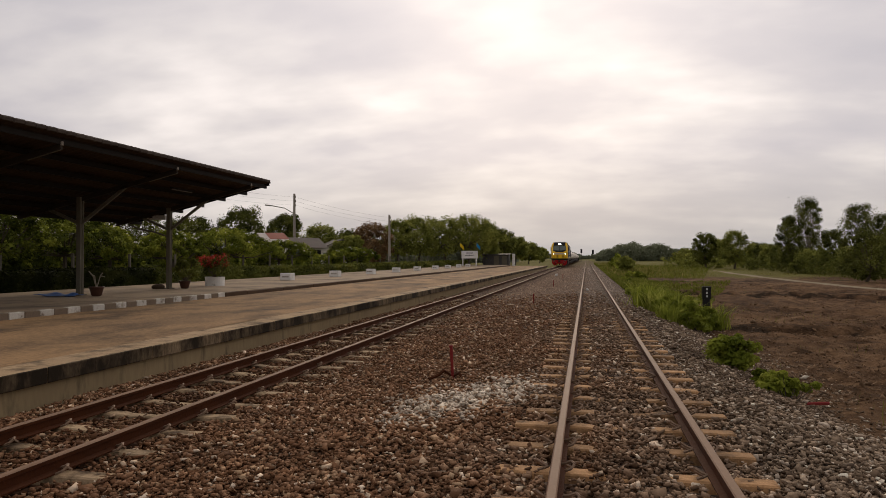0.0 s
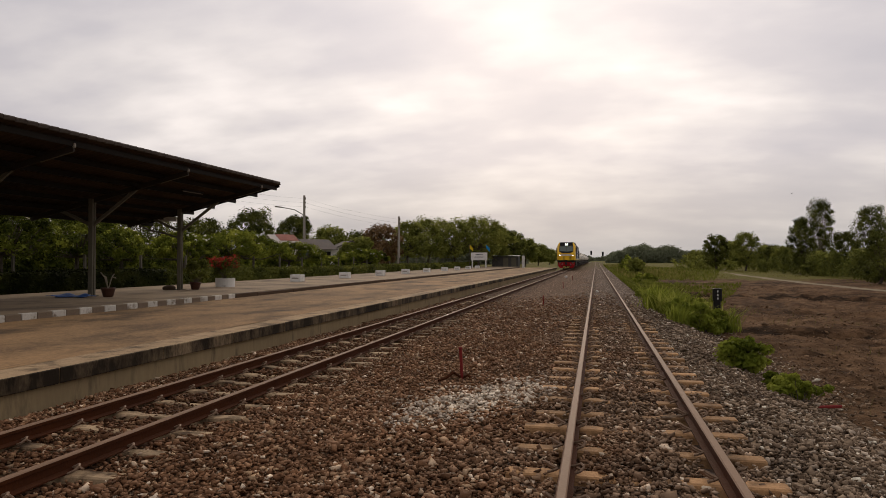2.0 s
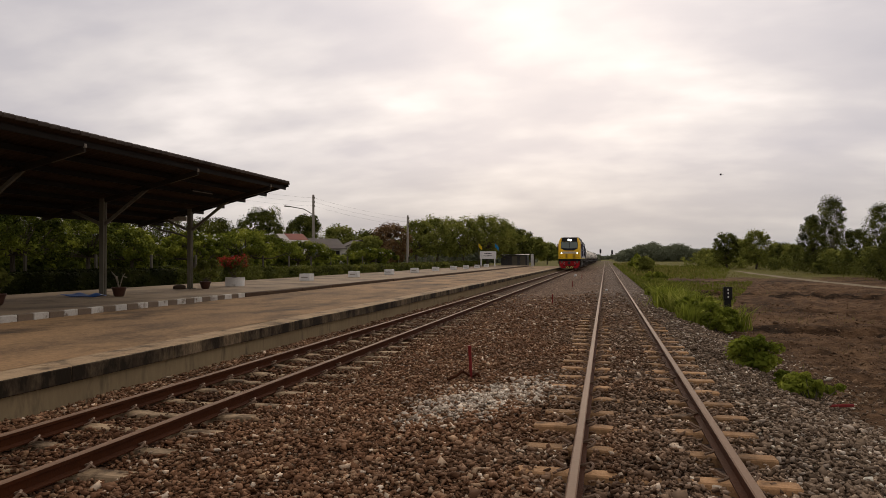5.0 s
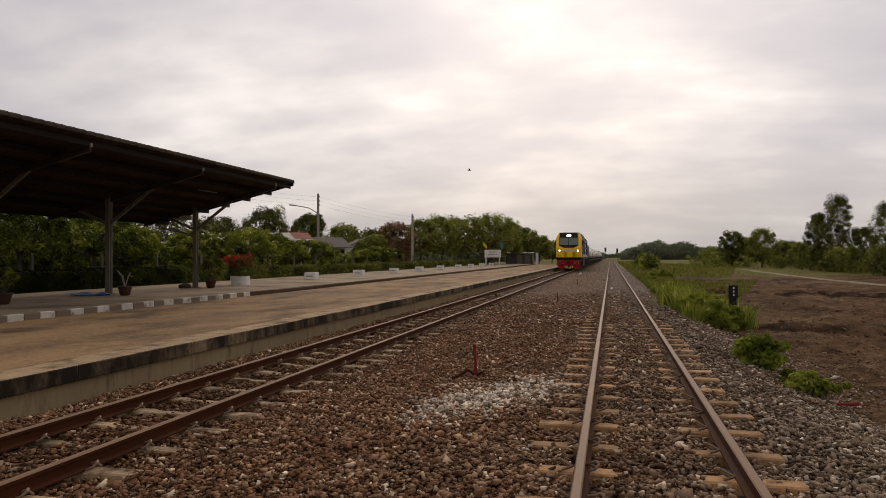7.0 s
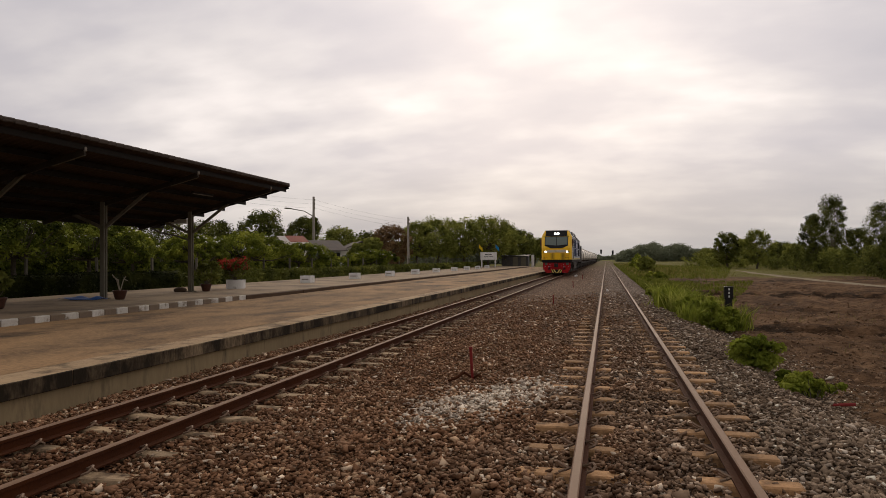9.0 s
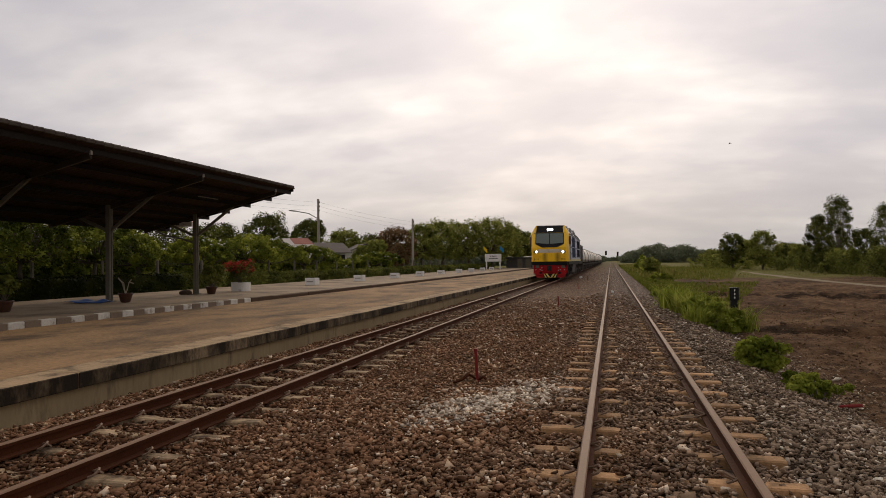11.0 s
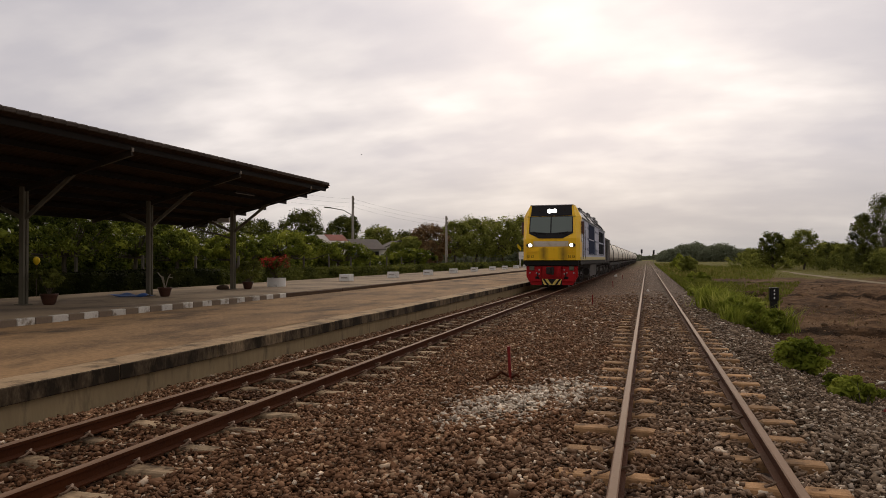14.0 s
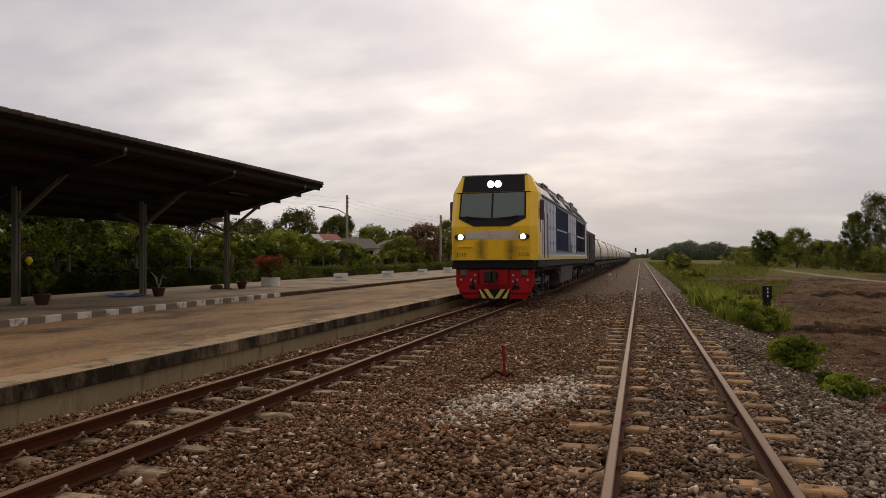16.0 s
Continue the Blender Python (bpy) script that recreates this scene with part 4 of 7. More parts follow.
# ---- plants ----
def leaf_cloud(centres, radii, per, size, rng, squash=0.8, hang=0.0):
    """Many small folded leaves on and in clumps."""
    centres, radii = np.asarray(centres, float), np.asarray(radii, float)
    n = len(centres) * per
    which = np.repeat(np.arange(len(centres)), per)
    d = rng.normal(size=(n, 3))
    d /= np.linalg.norm(d, axis=1)[:, None]
    r = radii[which] * rng.random(n) ** 0.38 * rng.uniform(0.8, 1.15, n)
    at = centres[which] + d * r[:, None] * (1, 1, squash)
    return leaves_at(at, d, size * rng.lognormal(0, 0.25, n), rng, hang)


def leaves_at(at, out, size, rng, hang=0.0):
    n = len(at)
    nrm = out * 0.9 + rng.normal(size=(n, 3)) * 0.45 + (0, 0, 0.55)
    nrm /= np.linalg.norm(nrm, axis=1)[:, None]
    ax = np.cross(nrm, rng.normal(size=(n, 3)) + (0, 0, -hang))
    ax /= np.linalg.norm(ax, axis=1)[:, None] + 1e-9
    side = np.cross(nrm, ax)
    s = size[:, None]
    fold = nrm * s * 0.15
    v = np.stack([at - ax * s * 0.55, at + side * s * 0.3 + fold, at + ax * s * 0.6, at - side * s * 0.3 + fold], 1).reshape(-1, 3)
    f = np.arange(n * 4).reshape(n, 4)
    return v, f


def trunk_mesh(bm, base, top, r0, r1, bend, rng, n=7, steps=5):
    """A tapering, slightly crooked stem."""
    base, top = Vector(base), Vector(top)
    pts = []
    for i in range(steps + 1):
        t = i / steps
        p = base.lerp(top, t)
        if 0 < i < steps:
            p += Vector((rng.uniform(-bend, bend), rng.uniform(-bend, bend), 0))
        pts.append((p, r0 + (r1 - r0) * t))
    for (p, a), (q, b_) in zip(pts, pts[1:]):
        rod(bm, p, q, a, n, b_)
    return [p for p, _ in pts]


def tree(x, y, z, high, wide, stem, leaf, per, clumps, material, seed, bark=None, label="", squash=0.8, low=0.25, hang=0.0, clump=1.0, flowers=0, name="tree", category="tree", group=""):
    """A stem with limbs, and a crown of leaf clumps round the limbs' ends with gaps between them."""
    rng, rr = np.random.default_rng(seed), random.Random(seed)
    t = thing(name, pose(x, y, z, 0, 0, rr.uniform(0, 360)), label, category, group)
    bm = bmesh.new()
    fork = Vector((rr.uniform(-0.1, 0.1) * wide, rr.uniform(-0.1, 0.1) * wide, high * (low + 0.12)))
    trunk_mesh(bm, (0, 0, -0.1), fork, stem, stem * 0.7, stem * 0.5, rr)
    cs, rs = [], []
    for i in range(clumps):
        a = i * 2.399 + rr.uniform(-0.4, 0.4)
        h = low + (0.93 - low) * ((i + 0.5) / clumps) ** 0.9
        reach = wide * 0.5 * math.sin(math.pi * min(1, max(0.12, (h - low + 0.12) / (1.12 - low)))) ** 0.6 * rr.uniform(0.35, 1.0)
        c = Vector((math.cos(a) * reach, math.sin(a) * reach, high * h))
        cs.append(c)
        rs.append(clump * wide * rr.uniform(0.08, 0.24))
        if i % 2 == 0:
            rod(bm, fork.lerp(c, 0.0), fork.lerp(c, 0.5) + Vector((0, 0, -0.05 * high)), stem * 0.34, 5, stem * 0.2)
            rod(bm, fork.lerp(c, 0.5) + Vector((0, 0, -0.05 * high)), c, stem * 0.2, 5, stem * 0.06)
    part("trunk", bm, bark or BARK, t)
    v, f = leaf_cloud(cs, rs, per, leaf, rng, squash, hang)
    raw("crown", v, f, material, t)
    if flowers:
        pick = rng.integers(0, len(v) // 4, flowers)
        at = v[pick * 4] * (1.04, 1.04, 1.02)
        fv, ff = leaves_at(at, at / (np.linalg.norm(at, axis=1)[:, None] + 1e-6), np.full(flowers, leaf * 0.9), rng)
        raw("blossom", fv, ff, PETAL_WHITE, t, "white frangipani blossom")
    return t


def dome_tree(x, y, z, high, wide, seed, leaves=LEAF_ROW, label="umbrella-shaped frangipani tree with white blossom behind the hedge"):
    """A frangipani: short forked stem, spreading limbs, an umbrella of leaf whorls, bare and dark beneath."""
    rng, rr = np.random.default_rng(seed), random.Random(seed)
    t = thing("tree", pose(x, y, z, 0, 0, rr.uniform(0, 360)), label, "tree", "garden trees")
    bm = bmesh.new()
    fork = Vector((rr.uniform(-0.15, 0.15), rr.uniform(-0.15, 0.15), high * 0.42))
    trunk_mesh(bm, (0, 0, -0.1), fork, 0.1, 0.08, 0.05, rr)
    tips, rs = [], []
    rise, foot = high * 0.52, high * 0.40
    for i in range(95):
        a = i * 2.39996 + rr.uniform(-0.3, 0.3)
        u = math.sqrt((i + 0.5) / 95)
        lump = 1 + 0.16 * math.sin(3 * a + seed) + rr.uniform(-0.1, 0.1)
        r = wide * 0.5 * min(1.0, u * 1.04) * lump
        c = Vector((math.cos(a) * r, math.sin(a) * r, foot + rise * math.sqrt(max(0.0, 1 - (u * 0.97) ** 2)) * rr.uniform(0.88, 1.06)))
        tips.append(c)
        rs.append(wide * rr.uniform(0.045, 0.075))
        if i % 4 == 0:
            knee = fork.lerp(c, 0.55) + Vector((0, 0, -0.08 * high))
            rod(bm, fork, knee, 0.045, 5, 0.03)
            rod(bm, knee, c, 0.03, 5, 0.012)
    for i in range(26):
        a, r = rr.uniform(0, 6.283), wide * 0.4 * math.sqrt(rr.random())
        tips.append(Vector((math.cos(a) * r, math.sin(a) * r, foot + rise * rr.uniform(0.05, 0.45))))
        rs.append(wide * 0.08)
    part("trunk", bm, BARK, t)
    v, f = leaf_cloud(tips, rs, 90, 0.115, rng, 0.75, 0.6)
    raw("crown", v, f, leaves, t)
    at = np.array([tips[i] for i in rr.sample(range(85), 24)]) * (1.03, 1.03, 1.01) + (0, 0, 0.08)
    fv, ff = leaf_cloud(at, np.full(24, 0.08), 6, 0.11, rng)
    raw("blossom", fv, ff, PETAL_WHITE, t, "white frangipani blossom")
    return t


def plants_left():
    rng = random.Random(4)
    # round flowering trees in a row behind the hedge
    for i, (x, y, h, wd) in enumerate(ROW_TREES):
        # trees behind the canopy take leaves with its shade in their colour
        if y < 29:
            dome_tree(x, y, 0.1, h, wd, 100 + i, LEAF_ROW_SHADED, "dense garden tree behind the hedge, canopy shade put into its leaf colour")
        else:
            dome_tree(x, y, 0.1, h, wd, 100 + i)
    for i, (x, y, h, wd, mat_, lbl) in enumerate(BACK_TREES):
        size = 0.0031 * y + 0.06
        tree(x, y, 0.1, h * (1.02 if y > 83 else 0.93), wd * 0.9, 0.05 + 0.02 * h, size * 0.66, 200 if mat_ is LEAF_DARK and y < 83 else 125, 62, mat_, 200 + i, label=lbl, low=0.26 if mat_ is LEAF_MID else 0.14, clump=0.8, group="woods behind the station")


def hedge(y0, y1, high, leaves, loose, n, seed, label):
    h = thing("hedge", None, label, "hedge", "hedges behind the platform")
    rng = np.random.default_rng(seed)
    bm = bmesh.new()
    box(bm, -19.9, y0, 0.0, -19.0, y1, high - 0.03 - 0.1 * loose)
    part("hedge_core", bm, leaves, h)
    y = y0 + (y1 - y0) * rng.random(n) ** 1.25
    x = rng.uniform(-20.1, -18.75, n)
    top = rng.random(n) < 0.5
    z = np.where(top, high + rng.normal(0, 0.03 + 0.05 * loose, n) + (0.07 + 0.2 * loose) * lumps(y, y * 0, 2.0, 51), rng.uniform(0.1, high, n))
    x = np.where(top, x, -18.85 + rng.normal(0, 0.06 + 0.06 * loose, n))
    at = np.stack([x, y, z], 1)
    out = np.where(top[:, None], (0.0, 0.0, 1.0), (1.0, 0.0, 0.2))
    v, f = leaves_at(at, out, 0.083 * rng.lognormal(0, 0.3, n) * (0.75 + y / 80), rng)
    raw("hedge_leaves", v, f, leaves, h)
    if loose:
        k = 9000
        sy = y0 + (y1 - y0) * rng.random(k) ** 1.4
        shoots = tufts("hedge_fringe", "", rng.uniform(-19.9, -18.8, k), sy, rng.uniform(0.25, 0.42, k) * (0.8 + sy / 150), leaves, rng, lambda p, q: 0 * p + high - 0.25, wide=0.03, lean=0.8, category="")
        shoots.parent = h


def tufts(name, label, xs, ys, highs, material, rng, ground=None, wide=0.012, lean=0.5, category="grass"):
    """Bent blades of grass, three corners pairs each."""
    n = len(xs)
    z = ground(xs, ys) if ground else np.zeros(n)
    a = rng.uniform(0, 2 * np.pi, n)
    dx, dy = np.cos(a), np.sin(a)
    ln = rng.uniform(0.1, 1.0, n) * lean * highs
    w = wide * highs / 0.5 * rng.uniform(0.7, 1.3, n)
    px, py = -dy * w, dx * w
    o = np.stack([xs, ys, z], 1)
    mid = o + np.stack([dx * ln * 0.35, dy * ln * 0.35, highs * 0.6], 1)
    tip = o + np.stack([dx * ln, dy * ln, highs * rng.uniform(0.8, 1.0, n)], 1)
    s = np.stack([px, py, 0 * px], 1)
    v = np.stack([o - s, o + s, mid + s * 0.8, mid - s * 0.8, tip + s * 0.1, tip - s * 0.1], 1).reshape(-1, 3)
    b_ = np.arange(n) * 6
    f = np.concatenate([np.stack([b_, b_ + 1, b_ + 2, b_ + 3], 1), np.stack([b_ + 3, b_ + 2, b_ + 4, b_ + 5], 1)])
    return tagged(raw(name, v, f, material), label, category, kind="stuff")


def side_height(x, y):
    return np.maximum(np.where(x < 2.8, bed_height(x, y), -9), ground_height(x, y))


def plants_right():
    rng = np.random.default_rng(15)
    k = 150
    cy, cx = rng.normal(21.6, 2.0, k), 2.2 + rng.normal(0, 0.40, k)
    ok = (cx > 1.62) & (cy > 18.8) & (cx < 2.2 + (cy - 18.6) * 0.22) & (cx < 2.9) & (lumps(cx, cy, 1.1, 63) > -0.22)
    cx, cy = np.append(cx[ok], [2.9, 3.05, 3.2, 3.35, 3.15]), np.append(cy[ok], [20.8, 20.7, 20.9, 21.2, 21.6])
    who = rng.integers(0, len(cx), 17000)
    size = np.append(rng.lognormal(-0.3, 0.5, len(cx) - 5), np.full(5, 1.25))[who]
    thinned = (cx[who] < 2.85) | (rng.random(len(who)) < 0.4)
    who, size = who[thinned], size[thinned]
    x, y = cx[who] + rng.normal(0, 0.12, len(who)) * size, cy[who] + rng.normal(0, 0.12, len(who)) * size
    tufts("roadside_grass", "bunches of long bright green grass on the ballast shoulder", x, y, rng.uniform(0.14, 0.66, len(x)) * np.minimum(size, 1.4), GRASS, rng, side_height, wide=0.012, lean=1.05)
    n = 26000
    y = 26 + 150 * rng.random(n) ** 1.8
    x = 1.5 + rng.random(n) ** 1.5 * np.where(y < 70, 1.6 + np.minimum(y - 26, 24) * 0.08, 1.6 + (y - 26) * 0.17)
    ok = lumps(x, y, 3.0, 61) + 0.35 - x * 0.012 + np.clip((y - 55) / 60, 0, 0.6) > 0
    x, y = x[ok], y[ok]
    tufts("verge_grass", "rough green and straw grass along the line", x, y, rng.uniform(0.06, 0.20, len(x)) * (1 + y / 90), GRASS_MID, rng, side_height, wide=0.035, lean=0.9)
    n = 25000
    y = rng.uniform(60, 280, n)
    x = rng.uniform(2, 30 + y * 0.3, n)
    ok = np.abs(x - np.interp(y, [50.5, 62, 76, 96, 118], [18.0, 17.6, 17.6, 18.3, 19.6])) > 1.6
    ok &= (y > 78 + 6 * lumps(x, y, 5.0, 68)) | (x > 19.4)
    x, y = x[ok], y[ok]
    n = len(x)
    tufts("field_grass", "tall yellow-green grass over the far field", x, y, rng.uniform(0.12, 0.42, n) * (1 + 1.6 * np.clip(lumps(x, y, 9.0, 66) + lumps(x, y, 3.0, 67), -0.2, 0.6)) * np.clip((22 - x) / 14, 0.3, 1), GRASS_DRY, rng, ground_height, wide=0.10)
    # a thin dull sward between the verge and the bare earth
    wy = 30 + 32 * rng.random(16000)
    wx = 3.0 + rng.random(16000) ** 1.6 * (1.5 + (wy - 30) * 0.22)
    thin = lumps(wx, wy, 1.8, 72) + lumps(wx, wy, 0.7, 73) > -0.12
    wx, wy = wx[thin], wy[thin]
    n = 2600
    y = rng.uniform(8, 45, n)
    x = 3 + rng.random(n) * (3 + y * 0.4)
    ok = lumps(x, y, 2.4, 71) > 0.16
    tufts("thin_sward", "thin dull olive grass between the verge and the bare earth", wx, wy, rng.uniform(0.06, 0.24, len(wx)), GRASS_MID, rng, ground_height, wide=0.05, lean=0.9)
    tufts("earth_weeds", "sparse dry weeds on the turned earth", x[ok], y[ok], rng.uniform(0.05, 0.2, ok.sum()), GRASS_DRY, rng, ground_height)
    rr = random.Random(44)
    weeds = [(rr.gauss(2.25, 0.36), rr.gauss(21.4, 1.6), rr.uniform(0.5, 1.1), rr.uniform(0.35, 0.85), 12) for _ in range(56)]
    for i, (x, y, wd, h, k) in enumerate(SHRUBS + [q for q in weeds if 1.7 < q[0] < 2.85 and q[1] > 18.9]):
        z = float(side_height(np.array([x]), np.array([y]))[0])
        low_bush(x, y, z, wd, h, k, 300 + i)
    for i, (x, y, h, wd, mat_, lbl, bark, low) in enumerate(RIGHT_TREES):
        slim = lbl is EUC
        if 45 < y < 130 and x > 10:
            # beyond the dirt road
            x, y, h, wd = EX + (x - EX) * 1.35, y * 1.35, (h - 2.018) * 1.35 + 2.018, wd * 1.35
        size = 0.0031 * y + 0.05
        tree(x, y, -0.65, h * (1.0 if slim else 0.88), wd * (1.0 if slim else 0.8), 0.05 + 0.018 * h, size * (0.44 if slim else 0.56), 165 if slim else 135, 72 if slim else 46, mat_, 400 + i, bark, lbl, low=low, clump=1.1 if slim else 0.85, group="trees beyond the field")


def low_bush(x, y, z, wide, high, k, seed):
    """A leafy weed: many stems with leaves all over."""
    rng, rr = np.random.default_rng(seed), random.Random(seed)
    t = thing("bush", pose(x, y, z), "low bright green leafy weed bush on stony ground", "bush", "shoulder bushes")
    bm = bmesh.new()
    cs, rs = [], []
    lobes = [(rr.uniform(0, 6.283), rr.uniform(0.5, 1.15)) for _ in range(5)]
    for i in range(k):
        a, far = lobes[i % 5]
        a += rr.gauss(0, 0.5)
        r = wide * 0.46 * far * math.sqrt(rr.random())
        c = Vector((math.cos(a) * r, math.sin(a) * r, high * rr.uniform(0.15, 1.0) * (1.05 - 0.6 * r / wide) * (0.7 + 0.35 * far)))
        rod(bm, (c.x * 0.3, c.y * 0.3, -0.03), c, 0.007, 4, 0.004)
        cs.append(c)
        rs.append(wide * rr.uniform(0.07, 0.13))
    part("stem", bm, BARK, t)
    v, f = leaf_cloud(cs, rs, 95, 0.0033 * y + 0.02, rng, 0.8)
    raw("leaves", v, f, LEAF_LIGHT, t)


def woods(name, label, x0, y0, x1, y1, n, high, leaf, seed, deep=25, base=-0.6, rough=1.0, leaves=None, rise=None):
    """A far belt of trees as one mass of leaf clumps with an uneven skyline."""
    rng = np.random.default_rng(seed)
    t = rng.random(n)
    off = rng.random(n) * deep
    x, y = x0 + (x1 - x0) * t, y0 + (y1 - y0) * t + off
    hh = high * (0.7 + 0.5 * rough * (lumps(t * 40, t * 0, 3.0, seed) + lumps(t * 40, t * 0 + 9, 1.2, seed)))
    if rise:
        hh = hh * np.interp(t, np.linspace(0, 1, len(rise)), rise)
    k = rng.uniform(0.06, 0.95, n)
    c = np.stack([x, y, base + hh * k], 1)
    v, f = leaf_cloud(c, np.full(n, high * (0.06 + 0.1 * rough)), 18, leaf, rng)
    tagged(raw(name, v, f, leaves or LEAF_FAR_HAZED), label, "woodland", kind="stuff")


ROW_TREES = [(-20.9, 17, 3.1, 4.4), (-21.5, 21.4, 3.35, 4.6), (-21.8, 25.6, 3.2, 4.2), (-23.0, 30, 2.9, 3.0), (-22.2, 34, 2.9, 3.3), (-22.0, 39.3, 3.1, 5.2), (-22.0, 47.5, 2.6, 4.9), (-21.5, 62, 2.3, 4.2), (-21.0, 12.4, 3.2, 4.6), (-21.2, 7.5, 3.2, 4.6)]
DARK_LABEL, GREEN_LABEL, RUSSET_LABEL = "dense dark green broadleaf tree behind the station", "tall leafy green tree beyond the platform end", "tree with russet brown leaves behind the hedge"
BACK_TREES = [(-24.4, 70, 4.0, 2.8, LEAF_MID, GREEN_LABEL), (-26.6, 72, 3.4, 2.6, LEAF_MID, GREEN_LABEL), (-34.7, 66, 7.0, 6.2, LEAF_DARK, DARK_LABEL), (-34.1, 75, 7.0, 5.6, LEAF_DARK, DARK_LABEL), (-32.7, 82, 5.8, 6.3, LEAF_MID, GREEN_LABEL), (-30.5, 87, 4.8, 5.8, LEAF_DARK, DARK_LABEL),
              (-26.4, 84, 5.6, 6.4, LEAF_RED, RUSSET_LABEL), (-25.2, 92, 6.4, 6.2, LEAF_MID, GREEN_LABEL), (-23.9, 97, 7.1, 7.4, LEAF_MID, GREEN_LABEL), (-21.1, 101, 7.2, 8.2, LEAF_MID, GREEN_LABEL),
              (-17.9, 106, 7.8, 9.0, LEAF_MID, GREEN_LABEL), (-16.6, 114, 6.9, 8.0, LEAF_MID, GREEN_LABEL), (-15.2, 124, 6.3, 6.2, LEAF_DARK, DARK_LABEL), (-14.0, 138, 5.3, 6.5, LEAF_MID, GREEN_LABEL),
              (-12.8, 155, 4.4, 6.0, LEAF_MID, GREEN_LABEL), (-11.9, 178, 3.5, 5.6, LEAF_MID, GREEN_LABEL), (-36.7, 60, 5.6, 5.6, LEAF_DARK, DARK_LABEL), (-35.7, 50, 6.2, 7.4, LEAF_DARK, DARK_LABEL),
              (-37.7, 45, 6.4, 7.6, LEAF_DARK, DARK_LABEL), (-37.9, 39, 6.4, 7.6, LEAF_DARK, DARK_LABEL), (-33, 32, 4.2, 5.0, LEAF_DARK, DARK_LABEL), (-31, 26, 4.0, 5.0, LEAF_DARK, DARK_LABEL), (-30, 20, 4.0, 5.0, LEAF_DARK, DARK_LABEL), (-29, 14, 4.0, 5.0, LEAF_DARK, DARK_LABEL)]
SHRUBS = [(1.85, 11.4, 0.95, 0.5, 60), (2.2, 9.7, 0.72, 0.3, 36), (2.05, 10.4, 0.4, 0.2, 16), (1.6, 31, 0.7, 0.35, 22), (2.3, 18.6, 0.9, 0.45, 26), (1.9, 36, 0.8, 0.3, 18), (2.9, 26, 1.1, 0.5, 20), (2.9, 60, 1.5, 0.4, 14), (4.4, 70, 1.9, 0.6, 14)]
EUC = "tall slender eucalyptus with a pale trunk beyond the field"
SCRUB = "dense green scrub beside the dirt track"
RIGHT_TREES = [(21.9, 140, 7.8, 6.6, LEAF_DARK, DARK_LABEL, None, 0.15), (26.0, 135, 8.0, 7.2, LEAF_MID, GREEN_LABEL, None, 0.15), (22.3, 128, 6.0, 6.2, LEAF_MID, GREEN_LABEL, None, 0.1), (26.4, 120, 4.9, 6.0, LEAF_DARK, DARK_LABEL, None, 0.1),
               (25.0, 105, 4.4, 4.6, LEAF_MID, SCRUB, None, 0.08), (20.2, 78, 6.6, 2.2, LEAF_DARK, EUC, None, 0.1), (20.9, 74, 8.2, 2.7, LEAF_DARK, EUC, PALE_BARK, 0.12), (23.5, 76, 5.5, 4.0, LEAF_DARK, DARK_LABEL, None, 0.12),
               (23.9, 70, 7.2, 3.6, LEAF_DARK, EUC, None, 0.1), (24.4, 66, 6.0, 3.0, LEAF_DARK, EUC, None, 0.1), (20.8, 72, 3.2, 5.0, LEAF_MID, SCRUB, None, 0.05), (22.9, 68, 3.3, 5.0, LEAF_MID, SCRUB, None, 0.05),
               (22.3, 58, 5.0, 4.0, LEAF_DARK, DARK_LABEL, None, 0.05), (23.6, 57, 5.6, 4.4, LEAF_DARK, DARK_LABEL, None, 0.05), (20.9, 55, 3.6, 3.6, LEAF_DARK, SCRUB, None, 0.05), (22.0, 51, 3.6, 4.0, LEAF_DARK, SCRUB, None, 0.05), (25.8, 64, 6.6, 3.4, LEAF_DARK, EUC, None, 0.1), (26.8, 60, 6.4, 4.0, LEAF_DARK, DARK_LABEL, None, 0.1), (25.6, 60, 5.7, 4.8, LEAF_DARK, DARK_LABEL, None, 0.15), (26.5, 90, 2.8, 4.5, LEAF_MID, SCRUB, None, 0.05), (28.4, 100, 3.2, 4.5, LEAF_MID, SCRUB, None, 0.05), (30, 110, 3.6, 4.5, LEAF_DARK, SCRUB, None, 0.05),
               (5.2, 101, 2.5, 3.2, LEAF_MID, SCRUB, None, 0.08), (22.4, 170, 4.6, 7.5, LEAF_MID, SCRUB, None, 0.08), (6.0, 150, 2.4, 4.0, LEAF_LIGHT, SCRUB, None, 0.05), (16.7, 47.8, 4.3, 3.2, LEAF_DARK, DARK_LABEL, None, 0.05)]

# The near stretch is coloured for the canopy's shade; the far one grows looser.
hedge(4, 27.6, 0.9, LEAF_HEDGE_SHADED, 0, 16000, 8, "clipped hedge behind the platform, canopy shade put into its leaf colour")
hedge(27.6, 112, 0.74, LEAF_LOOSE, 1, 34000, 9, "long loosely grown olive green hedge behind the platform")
plants_left()
plants_right()
woods("far_woods_horizon", "thin line of trees on the horizon, haze put into the leaf colour", -60, 1000, 90, 1000, 500, 9.0, 2.2, 70, 60)
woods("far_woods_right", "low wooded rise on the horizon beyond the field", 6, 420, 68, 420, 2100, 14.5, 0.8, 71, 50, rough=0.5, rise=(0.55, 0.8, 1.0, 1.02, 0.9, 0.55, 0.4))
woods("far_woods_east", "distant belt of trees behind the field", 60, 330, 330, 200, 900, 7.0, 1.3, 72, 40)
woods("verge_scrub", "low green scrub along the line", 4.5, 105, 13, 330, 260, 3.0, 0.45, 76, 12, leaves=LEAF_LIGHT)
